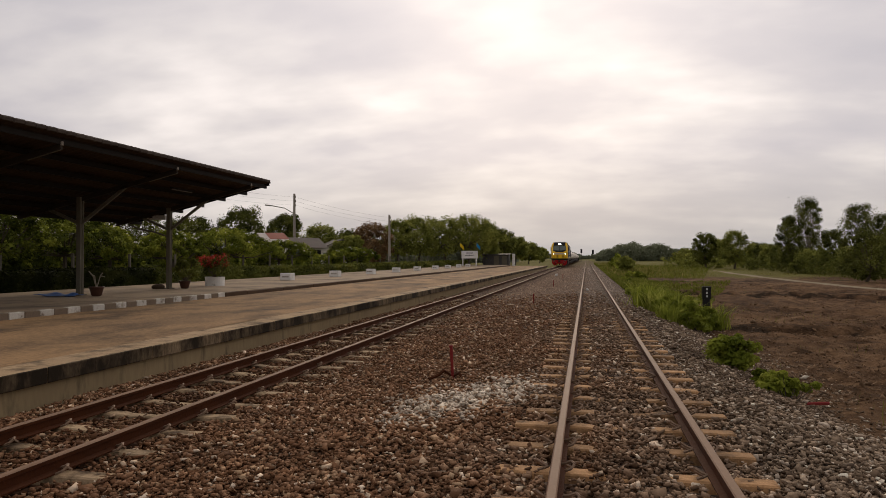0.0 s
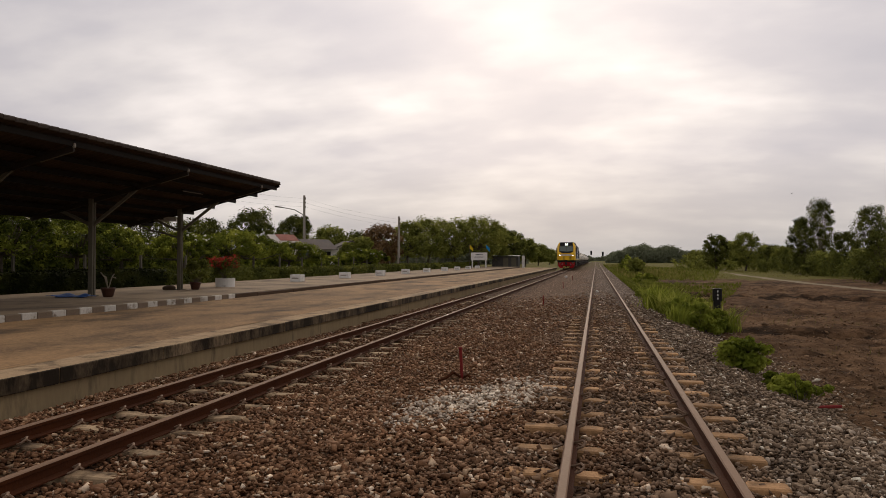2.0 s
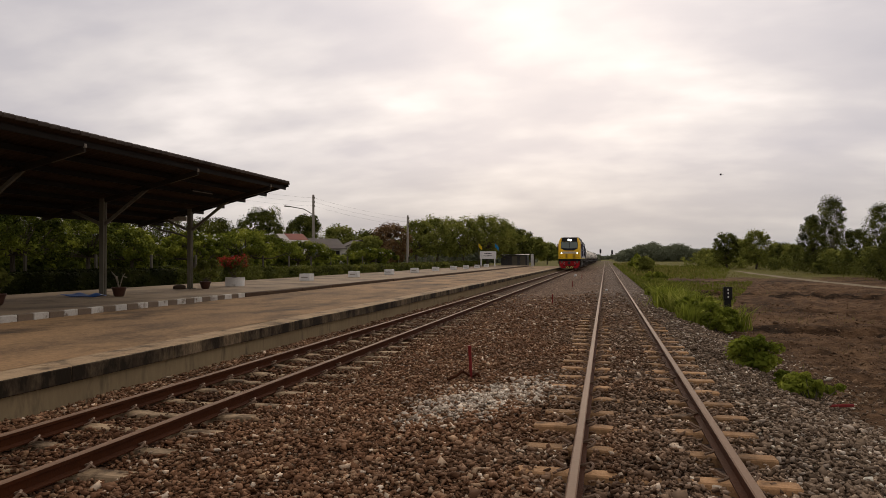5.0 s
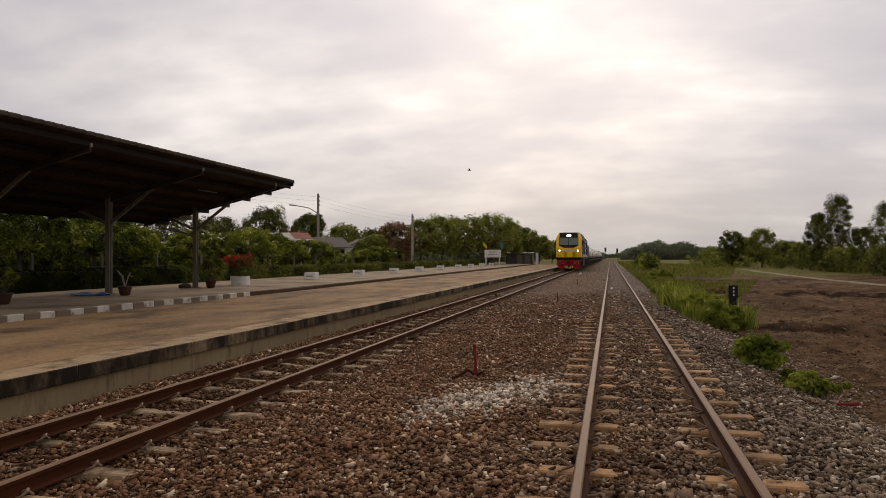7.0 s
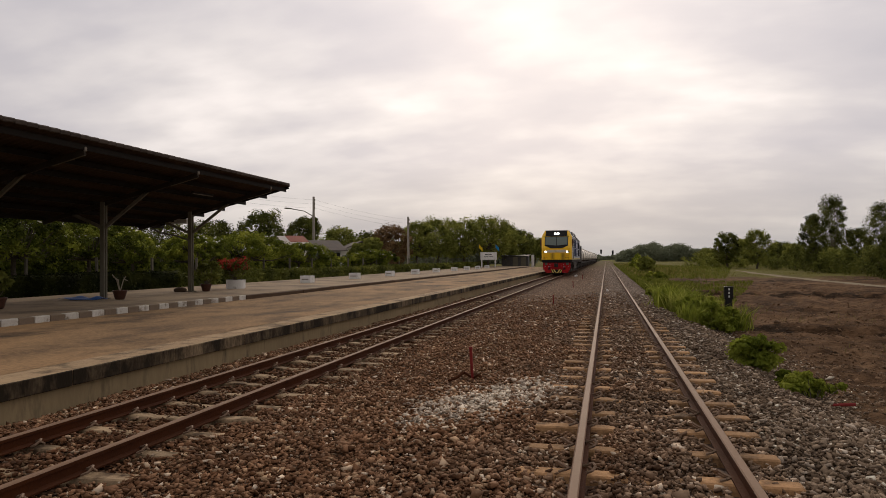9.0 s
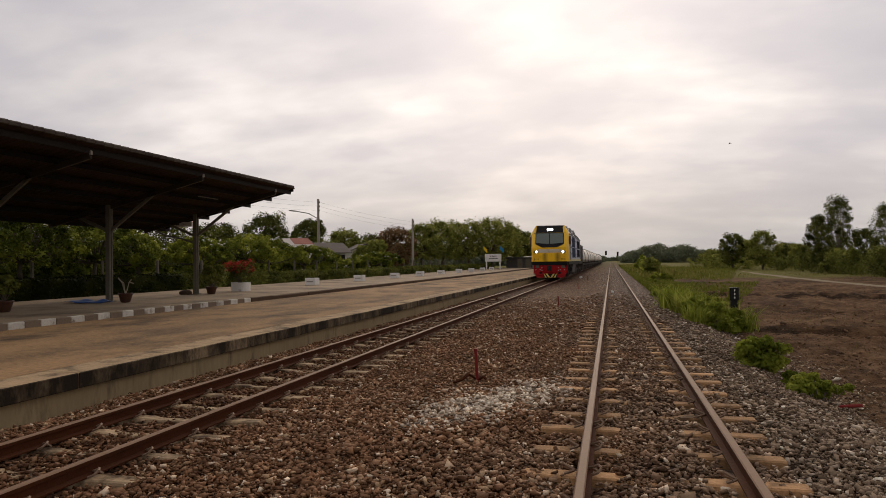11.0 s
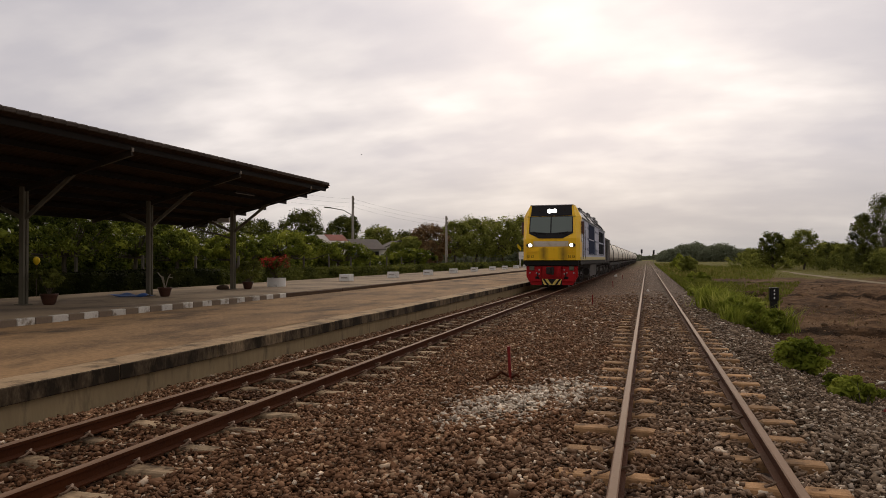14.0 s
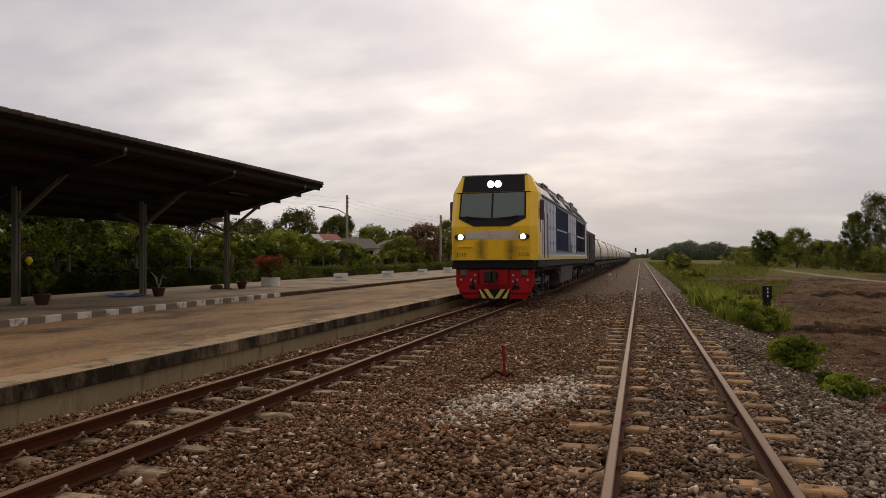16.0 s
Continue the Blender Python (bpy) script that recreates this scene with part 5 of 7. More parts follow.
woods("roadside_scrub", "continuous olive scrub along the far side of the dirt track", 27.0, 128, 25.5, 60, 420, 3.2, 0.2, 77, 5, leaves=LEAF_DARK)
woods("field_edge_scrub", "low olive scrub at the far edge of the field", 15, 152, 33, 138, 200, 3.2, 0.32, 78, 5, leaves=LEAF_MID)
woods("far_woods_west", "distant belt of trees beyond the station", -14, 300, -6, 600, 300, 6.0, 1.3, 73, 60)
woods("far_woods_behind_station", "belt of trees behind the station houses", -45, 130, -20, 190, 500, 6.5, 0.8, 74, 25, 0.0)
# Belt added to close bright gaps below the near trees, in shade-coloured leaves.
woods("garden_shrubbery", "dense shrubbery added behind the garden trees, shade put into its leaf colour", -23.4, 2, -24.6, 40, 1000, 2.7, 0.2, 79, 1.5, 0.0, leaves=LEAF_ROW_SHADED)
woods("garden_border", "leafy green border behind the loose hedge", -22.9, 30, -23.8, 72, 900, 2.1, 0.2, 80, 1.5, 0.0, leaves=LEAF_ROW)
woods("far_woods_garden", "belt of trees behind the garden", -60, 10, -48, 120, 500, 6.0, 0.6, 75, 10, 0.0)


# ---- platform things ----
def planter(y, seed):
    t = thing("planter_box", pose(-15.15, y, UP_Z), "white-painted concrete planter box with clipped plant", "planter", "platform planters")
    bm = bmesh.new()
    box(bm, -0.28, -0.28, 0, 0.28, 0.28, 0.36, 0.015)
    top = [f for f in bm.faces if f.normal.z > 0.9]
    r = bmesh.ops.inset_region(bm, faces=top, thickness=0.06)
    bmesh.ops.translate(bm, verts=list({v for f in top for v in f.verts}), vec=(0, 0, -0.08))
    part("box", bm, WHITE_PAINT, t, "white-painted concrete box")
    bm = bmesh.new()
    box(bm, -0.215, -0.215, 0.24, 0.215, 0.215, 0.29)
    part("soil", bm, SOIL, t)
    bm = bmesh.new()
    box(bm, -0.18, -0.288, 0.15, 0.18, -0.284, 0.21)
    part("lettering", bm, CONCRETE_POST, t, "faded unreadable lettering")
    return t


def potted(x, y, high, spread_, kind_, seed):
    rr, rng = random.Random(seed), np.random.default_rng(seed)
    t = thing("flower_pot", pose(x, y, UP_Z), "brown glazed pot with a leafy plant on the platform", "pot plant", "pot plants")
    bm = bmesh.new()
    rings = [(0.12, 0.0), (0.15, 0.05), (0.175, 0.15), (0.195, 0.22), (0.215, 0.25), (0.215, 0.28), (0.185, 0.28), (0.175, 0.24)]
    prev = None
    for r, z in rings:
        ring = [bm.verts.new((r * math.cos(a), r * math.sin(a), z)) for a in [i * math.pi / 8 for i in range(16)]]
        if prev:
            for i in range(16):
                bm.faces.new((prev[i], prev[(i + 1) % 16], ring[(i + 1) % 16], ring[i]))
        else:
            bm.faces.new(ring[::-1])
        prev = ring
    bm.faces.new(prev)
    part("pot", bm, TERRACOTTA, t, "brown glazed pot", True)
    if kind_ == "stalks":
        bm = bmesh.new()
        for i in range(5):
            a = rr.uniform(0, 6.28)
            tube(bm, [(0, 0, 0.22), (0.1 * math.cos(a), 0.1 * math.sin(a), 0.6), (0.22 * math.cos(a), 0.22 * math.sin(a), high * rr.uniform(0.7, 1))], 0.015, 6)
        part("stalk", bm, PALE_BARK, t)
        cs = [(0.22 * math.cos(i), 0.22 * math.sin(i), high) for i in range(4)]
        v, f = leaf_cloud(cs, [0.1] * 4, 30, 0.1, rng)
    else:
        cs = [(rr.uniform(-1, 1) * spread_ * 0.5, rr.uniform(-1, 1) * spread_ * 0.5, rr.uniform(0.5, high)) for _ in range(14)]
        bm = bmesh.new()
        for c in cs:
            rod(bm, (0, 0, 0.22), c, 0.012, 5, 0.006)
        part("stalk", bm, BARK, t)
        v, f = leaf_cloud(cs, [spread_ * 0.25] * 14, 70, 0.09, rng)
    raw("leaves", v, f, LEAF_DARK, t)
    return t


def round_planter():
    t = thing("round_planter", pose(-15.2, 26.2, UP_Z), "round white-painted concrete planter on the platform", "planter", "platform planters")
    bm = bmesh.new()
    bmesh.ops.create_cone(bm, cap_ends=True, segments=24, radius1=0.38, radius2=0.39, depth=0.36, matrix=pose(0, 0, 0.18))
    top = [f for f in bm.faces if f.normal.z > 0.9]
    bmesh.ops.inset_region(bm, faces=top, thickness=0.05)
    bmesh.ops.translate(bm, verts=list({v for f in top for v in f.verts}), vec=(0, 0, -0.08))
    part("drum", bm, WHITE_PAINT, t, "white-painted concrete ring")
    bm = bmesh.new()
    rod(bm, (0, 0, 0.24), (0, 0, 0.285), 0.33, 20)
    part("soil", bm, SOIL, t)


round_planter()
for i, y in enumerate((33.2, 40.1, 47.2, 53.9, 61.0, 68.6, 75.1, 81.8, 88.4)):
    planter(y, i)
potted(POST_X + 0.85, 18.3, 0.8, 0.3, "stalks", 1)
potted(POST_X + 0.45, 23.6, 1.15, 0.6, "bush", 2)
potted(POST_X + 0.6, 14.2, 0.85, 0.5, "bush", 3)


def yellow_ornament():
    t = thing("garden_ornament", pose(-18.45, 17.3, UP_Z), "round yellow ornament on a thin stake before the hedge", "ornament")
    bm = bmesh.new()
    rod(bm, (0, 0, -0.02), (0, 0, 1.0), 0.015, 6)
    part("stake", bm, BARK, t)
    bm = bmesh.new()
    bmesh.ops.create_uvsphere(bm, u_segments=14, v_segments=10, radius=0.115, matrix=pose(0, 0, 1.10) @ Matrix.Diagonal((0.9, 0.9, 1.15, 1)))
    for v in bm.verts:
        if v.co.z < 1.1:
            k = max(0.35, 1 - (1.1 - v.co.z) * 3.2)
            v.co.x *= k
            v.co.y *= k
    part("globe", bm, FLAG_YELLOW, t, "yellow bulb shape", True)


yellow_ornament()


def sack():
    rng = np.random.default_rng(9)
    bm = bmesh.new()
    bmesh.ops.create_uvsphere(bm, u_segments=16, v_segments=10, radius=1.0)
    for v in bm.verts:
        n_ = noise.noise(v.co * 1.7) * 0.25
        v.co = Vector((v.co.x * (0.24 + n_ * 0.15), v.co.y * 0.16, max(-0.5, v.co.z) * (0.12 + 0.05 * n_) + 0.06))
    ob = part("sack", bm, SACK, None, "", True)
    ob.matrix_basis = pose(POST_X - 0.3, 23.1, UP_Z, 0, 0, 20)
    tagged(ob, "limp dark brown sack lying against a canopy post", "sack")


SACK = surface("brown_sackcloth", (0.07, 0.045, 0.028), None, 0.95, 0, 4, 40, 0.5, 0.4)
sack()


def bougainvillea():
    rng, rr = np.random.default_rng(3), random.Random(3)
    t = thing("bougainvillea", pose(-15.2, 26.2, UP_Z + 0.285), "red-flowered bougainvillea shrub in a white planter", "shrub")
    cs = [(rr.uniform(-0.6, 0.4), rr.uniform(-0.4, 0.4), rr.uniform(0.15, 0.8)) for _ in range(20)]
    bm = bmesh.new()
    for c in cs:
        rod(bm, (0, 0, -0.02), c, 0.014, 5, 0.006)
    part("stem", bm, BARK, t)
    v, f = leaf_cloud(cs, [0.2] * 20, 40, 0.09, rng)
    raw("leaves", v, f, LEAF_DARK, t)
    v, f = leaf_cloud([(x - 0.1, y, z + 0.1) for x, y, z in cs if z > 0.42], [0.2] * sum(c[2] > 0.42 for c in cs), 55, 0.075, rng)
    tagged(raw("flowers", v, f, PETAL_RED, t), "red bougainvillea flowers", kind="stuff")


bougainvillea()


def tarpaulin():
    xs, ys = np.linspace(-0.55, 0.55, 24), np.linspace(-0.4, 0.4, 18)
    gx_, gy_ = np.meshgrid(xs, ys)
    z = 0.012 + 0.22 * np.clip(lumps(gx_ * 3 + 5, gy_ * 3, 0.9, 81) + 0.2, 0, 1) * np.exp(-(gx_ ** 2 + gy_ ** 2) * 2)
    v = np.stack([gx_ + 0.08 * lumps(gx_, gy_, 0.5, 82), gy_ + 0.1 * lumps(gx_, gy_, 0.5, 83), z], -1).reshape(-1, 3)
    i = (np.arange(17)[:, None] * 24 + np.arange(23)).ravel()
    f = np.stack([i, i + 1, i + 25, i + 24], 1)
    ob = raw("tarpaulin", v, f, TARP, smooth=True)
    ob.matrix_basis = pose(POST_X - 0.1, 17.95, UP_Z + 0.004, 0, 0, 15)
    md = ob.modifiers.new("thick", "SOLIDIFY")
    md.thickness = 0.006
    tagged(ob, "crumpled blue tarpaulin lying on the platform", "tarpaulin")


tarpaulin()


def station_sign():
    t = thing("station_sign", pose(-16.2, 96, UP_Z, 0, 0, 20), "white station name board on two white legs", "sign")
    for x in (-0.95, 0.95):
        bm = bmesh.new()
        box(bm, x - 0.08, -0.08, 0, x + 0.08, 0.08, 2.1, 0.01)
        part("leg", bm, WHITE_PAINT, t)
    bm = bmesh.new()
    box(bm, -1.15, -0.11, 1.05, 1.15, -0.05, 2.1, 0.01)
    b_ = part("board", bm, WHITE_PAINT, t)
    for x0, x1, z0, z1 in ((-0.5, 0.5, 1.74, 1.86), (-0.62, 0.6, 1.43, 1.53)):
        bm = bmesh.new()
        x = x0
        rr = random.Random(int(z0 * 100))
        while x < x1:
            w_ = rr.uniform(0.06, 0.12)
            box(bm, x, -0.116, z0, min(x + w_, x1), -0.111, z1)
            x += w_ + 0.035
        part("lettering", bm, BLACK, b_, "dark unreadable lettering")
    for x, mat_, lbl in ((-1.45, FLAG_YELLOW, "yellow flag drooping on a thin pole"), (0.75, FLAG_BLUE, "blue flag drooping on a thin pole")):
        fl = thing("flag", pose(-16.2 + x, 97.2 + x * 0.4, UP_Z), lbl, "flag", "station flags")
        bm = bmesh.new()
        rod(bm, (0, 0, 0), (0, 0, 3.3), 0.025, 6)
        part("pole", bm, STEEL, fl)
        xs, zs = np.linspace(0, 0.7, 12), np.linspace(0, 0.52, 8)
        a, c = np.meshgrid(xs, zs)
        v = np.stack([a * 0.75, 0.12 * np.sin(a * 9) * a, 3.25 - c - a * 0.75], -1).reshape(-1, 3)
        i = (np.arange(7)[:, None] * 12 + np.arange(11)).ravel()
        raw("cloth", v, np.stack([i, i + 1, i + 13, i + 12], 1), mat_, fl, smooth=True)


station_sign()


def shed():
    t = thing("shed", pose(-14.6, 112, 0.1), "small shelter at the platform end, its shaded inside put in as dark sheet walls", "shed")
    bm = bmesh.new()
    n = 60
    for i in range(n):
        a = i / n * 4.2
        box(bm, -2.1 + a, -0.03 if i % 2 else 0.0, 0, -2.1 + a + 4.2 / n, 0.02 if i % 2 else 0.05, 1.75)
    part("sheet_wall", bm, SHED, t)
    bm = bmesh.new()
    box(bm, -2.1, 0.06, 0, -2.02, 2.4, 1.75)
    box(bm, 2.02, 0.06, 0, 2.1, 2.4, 1.75)
    box(bm, -2.1, 2.4, 0, 2.1, 2.46, 1.75)
    part("side_wall", bm, SHED, t)
    bm = bmesh.new()
    beam(bm, (0, -0.25, 1.8), (0, 2.7, 1.95), 4.6, 0.05)
    part("roof", bm, SHED, t)
    for x in (-0.3, 1.0):
        bm = bmesh.new()
        box(bm, x, -0.06, 0.02, x + 0.8, -0.032, 1.6, 0.006)
        part("door", bm, STEEL, t, "grey metal door")
    p = thing("white_post", pose(-11.6, 111, 0.1), "square white post at the platform end", "post")
    bm = bmesh.new()
    box(bm, -0.2, -0.2, -0.2, 0.2, 0.2, 1.9, 0.02)
    part("shaft", bm, WHITE_PAINT, p)


shed()


# ---- street: poles, wires, fence and houses ----
def utility_pole(x, y, high, arm, seed):
    t = thing("utility_pole", pose(x, y, 0.1), "weathered concrete utility pole with insulators and wires", "utility pole", "street poles")
    bm = bmesh.new()
    beam(bm, (0, 0, -0.3), (0, 0, high), 0.26, 0.3)
    for v in bm.verts:
        k = 1 - 0.35 * max(0, v.co.z) / high
        v.co.x *= k
        v.co.y *= k
    part("shaft", bm, CONCRETE_POST, t)
    for z in (high - 0.35, high - 0.8, high - 1.25):
        bm = bmesh.new()
        rod(bm, (0.1, 0, z - 0.08), (0.1, 0, z + 0.08), 0.09, 8)
        rod(bm, (0.1, 0, z - 0.16), (0.1, 0, z + 0.16), 0.04, 6)
        part("insulator", bm, STEEL, t)
    if arm:
        bm = bmesh.new()
        tube(bm, [(0, 0, high - 2.2), (-0.9, -0.5, high - 1.6), (-2.2, -1.2, high - 1.35)], 0.045, 6)
        part("lamp_arm", bm, STEEL, t)
        bm = bmesh.new()
        beam(bm, (-2.1, -1.15, high - 1.36), (-2.75, -1.5, high - 1.3), 0.2, 0.12)
        part("lamp_head", bm, STEEL, t, "grey street lamp head, unlit")
    return t


def wire(p, q, sag):
    t = thing("overhead_wire", None, "thin dark overhead wire between poles", "wire", "street wires")
    bm = bmesh.new()
    p, q = Vector(p), Vector(q)
    pts = [p.lerp(q, i / 12) - Vector((0, 0, sag * 4 * (i / 12) * (1 - i / 12))) for i in range(13)]
    tube(bm, pts, 0.0055, 4)
    part("strand", bm, STEEL, t)


POLES = [(-31.7, 72, 8.3, True), (-22.6, 78, 6.24, False), (-33.0, 38, 8.3, False)]
for i, (x, y, h, a) in enumerate(POLES):
    utility_pole(x, y, h, a, i)
for dz in (0.35, 0.8, 1.25):
    wire((-31.6, 72, 8.4 - dz), (-22.5, 78, 6.34 - dz), 0.22)
    wire((-32.9, 38, 8.4 - dz), (-31.6, 72, 8.4 - dz), 0.5)


def fence():
    t = thing("garden_fence", None, "row of thin concrete fence posts with wire", "fence")
    for i in range(26):
        y = 14 + i * 3.6
        bm = bmesh.new()
        box(bm, -20.75, y - 0.05, 0, -20.65, y + 0.05, 1.55, 0.01)
        part("fence_post", bm, FENCE_POST, t)
    for z in (0.6, 1.0, 1.4):
        bm = bmesh.new()
        rod(bm, (-20.7, 14, z), (-20.7, 104, z), 0.003, 4)
        part("fence_wire", bm, GRIME, t)


fence()


def house(x, y, w_, d, wall_h, roof_h, wall_mat, roof_mat, rz, label, patch=None):
    t = thing("house", pose(x, y, 0.1, 0, 0, rz), label, "house", "village houses")
    bm = bmesh.new()
    box(bm, -w_ / 2, -d / 2, 0, w_ / 2, d / 2, wall_h)
    prism(bm, [(-w_ / 2, wall_h), (w_ / 2, wall_h), (0, wall_h + roof_h - 0.1)], -d / 2, d / 2)
    wl = part("wall", bm, wall_mat, t)
    for s in (-1, 1):
        bm = bmesh.new()
        prism(bm, [(0, wall_h + roof_h), (s * (w_ / 2 + 0.5), wall_h - 0.2), (s * (w_ / 2 + 0.5), wall_h - 0.12), (0, wall_h + roof_h + 0.08)], -d / 2 - 0.5, d / 2 + 0.5)
        part("roof", bm, roof_mat, t)
    if patch:
        # newer sheets along the ridge of one slope
        k = 0.55
        bm = bmesh.new()
        prism(bm, [(0, wall_h + roof_h + 0.085), (-k * (w_ / 2 + 0.5), wall_h + roof_h + 0.085 - k * (roof_h + 0.2)), (-k * (w_ / 2 + 0.5), wall_h + roof_h + 0.11 - k * (roof_h + 0.2)), (0, wall_h + roof_h + 0.11)], -d / 2 - 0.52, d / 2 - 0.25)
        part("roof_sheet", bm, patch, t, "dull red roofing sheet along the ridge")
    for i in range(3):
        a = -w_ / 2 + (i + 0.5) * w_ / 3
        wn = thing("window", None)
        wn.parent = t
        bm = bmesh.new()
        box(bm, a - 0.5, -d / 2 - 0.04, wall_h * 0.4, a + 0.5, -d / 2 - 0.002, wall_h * 0.85)
        part("frame", bm, WHITE_PAINT, wn)
        bm = bmesh.new()
        box(bm, a - 0.42, -d / 2 - 0.05, wall_h * 0.43, a + 0.42, -d / 2 - 0.041, wall_h * 0.82)
        part("pane", bm, GLASS, wn)
    for i in range(2):
        a = -d / 2 + (i + 0.5) * d / 2
        bm = bmesh.new()
        box(bm, w_ / 2 + 0.002, a - 0.5, wall_h * 0.4, w_ / 2 + 0.04, a + 0.5, wall_h * 0.85)
        part("shutter", bm, BLACK, t)


house(-27.4, 57, 3.0, 1.5, 2.55, 0.8, HOUSE_WALL, PALE_ROOF, 140, "white rendered house with a pale and red roof among trees", RED_ROOF)
house(-26.6, 62.5, 2.8, 2.2, 2.35, 0.75, HOUSE_WALL, HOUSE_ROOF, -40, "cream rendered house with a grey tiled roof")
house(-28.6, 77, 5, 6, 2.2, 1.1, HOUSE_WALL, HOUSE_ROOF, 30, "low house with a dark grey roof among trees")


# ---- things along the line ----
def peg(x, y, high, bent=False):
    z = float(bed_height(np.array([x]))[0])
    t = thing("marker_peg", pose(x, y, z - 0.03, 0, random.uniform(-3, 3), 0), "rusty red steel marker peg driven into the ballast", "peg", "red pegs")
    bm = bmesh.new()
    box(bm, -0.0185, -0.013, -0.05, 0.0185, 0.013, high, 0.004)
    box(bm, -0.022, -0.02, high - 0.02, 0.022, 0.02, high + 0.005)
    part("shaft", bm, RED_PEG, t)
    if bent:
        bm = bmesh.new()
        tube(bm, [(-0.02, 0, 0.06), (-0.1, -0.05, 0.13), (-0.17, -0.12, 0.08), (-0.27, -0.22, 0.05)], 0.018, 5)
        tube(bm, [(0.02, 0, 0.05), (0.09, -0.02, 0.09), (0.14, -0.05, 0.04)], 0.018, 5)
        part("bent_rod", bm, RAIL_SIDE, t, "dark rusty bent rod")


peg(-2.06, 9.1, 0.45, True)
for y in (24.9, 40.2, 56.0):
    peg(-2.15, y, 0.34)


def white_stone(x, y, z, s, label, seed):
    rng = np.random.default_rng(seed)
    v, f = rocks(np.array([[0, 0, 0.0]]), np.array([s]), icosahedron(), rng)
    ob = raw("white_stone", v, f, WHITE_PAINT)
    ob.location = (x, y, z)
    tagged(ob, label, "stone")


white_stone(-0.30, 33.0, -0.10, 0.06, "pale stone lying between the rails", 4)


def fouling_marker():
    t = thing("fouling_marker", pose(-2.95, 64, -0.25), "low white-painted clearance marker between the tracks", "marker")
    bm = bmesh.new()
    box(bm, -0.12, -0.08, 0, 0.12, 0.08, 0.17, 0.025)
    part("block", bm, WHITE_PAINT, t).rotation_euler = (0, radians(-18), 0)


fouling_marker()


def distance_post():
    t = thing("distance_post", pose(3.0, 21.0, -0.72, 0, 0, 8), "black distance post with white figures in the grass", "post")
    bm = bmesh.new()
    box(bm, -0.09, -0.05, -0.1, 0.09, 0.05, 1.0, 0.01)
    part("shaft", bm, BLACK, t)
    bm = bmesh.new()
    box(bm, -0.12, -0.075, 0.92, 0.12, 0.03, 1.28, 0.012)
    pl = part("plate", bm, BLACK, t)
    for z in (1.20, 1.10, 1.0):
        bm = bmesh.new()
        box(bm, -0.018, -0.084, z - 0.026, 0.016, -0.078, z + 0.026)
        part("figure", bm, WHITE_PAINT, pl, "white figure, too worn to read")


distance_post()


def red_rod():
    t = thing("fallen_rod", pose(2.55, 10.1, -0.6, 0, 0, 20), "rusty red steel rod lying on the earth", "rod")
    bm = bmesh.new()
    rod(bm, (-0.3, 0, 0.03), (0.3, 0, 0.03), 0.022, 6)
    part("bar", bm, RED_PEG, t)


red_rod()


def signal(x, y, high):
    t = thing("railway_signal", pose(x, y, -0.4), "colour-light signal on a thin mast, dark head", "signal", "line signals")
    bm = bmesh.new()
    rod(bm, (0, 0, 0), (0, 0, high), 0.08, 8)
    part("mast", bm, STEEL, t)
    bm = bmesh.new()
    box(bm, -0.38, -0.1, high - 0.2, 0.38, 0.1, high + 1.5, 0.06)
    part("head", bm, BLACK, t)
    for z in (0.2, 0.65, 1.1):
        bm = bmesh.new()
        rod(bm, (0, -0.1, high + z), (0, -0.35, high + z), 0.15, 10)
        part("hood", bm, BLACK, t)


signal(-2.35, 300, 4.0)
signal(2.4, 300, 3.6)


def dirt_road():
    pts = [(30.0, 8.0), (20.2, 34.0), (18.0, 50.5), (17.6, 62.0), (17.6, 76.0), (18.3, 96.0), (19.6, 118.0)]
    v = []
    for i in range(len(pts) * 8 - 7):
        k, u = divmod(i, 8)
        u /= 8
        a = Vector(pts[k])
        b_ = Vector(pts[min(k + 1, len(pts) - 1)])
        p = a.lerp(b_, u)
        d = (b_ - a).normalized() if b_ != a else Vector((0, 1))
        nrm = Vector((d.y, -d.x))
        for s in (-0.6, -0.3, 0, 0.3, 0.6):
            q = p + nrm * (s * min(1.0, (49 - i) / 8) + 0.12 * math.sin(i * 0.9))
            v.append((q.x, q.y, -0.64 + 0.07 * (0.6 - abs(s))))
    n = len(v) // 5
    i = (np.arange(n - 1)[:, None] * 5 + np.arange(4)).ravel()
    ob = raw("dirt_road", np.array(v), np.stack([i, i + 1, i + 6, i + 5], 1), DIRT_ROAD, smooth=True)
    tagged(ob, "pale dirt track past the trees", kind="structure")


dirt_road()


# ---- the train: built with its front at y = 0 and its length along +y, rail top at z = 0 ----
def front_y(z):
    return float(np.interp(z, [1.0, 2.0, 2.5, 3.6, 4.18], [0.10, 0.02, 0.0, 0.28, 0.5]))


def front_half(z):
    return float(np.interp(z, [1.4, 2.5, 3.6, 4.18], [1.22, 1.22, 1.16, 1.06]))


def side_half(z):
    return float(np.interp(z, [1.4, 3.6, 4.18], [1.4, 1.4, 1.1]))


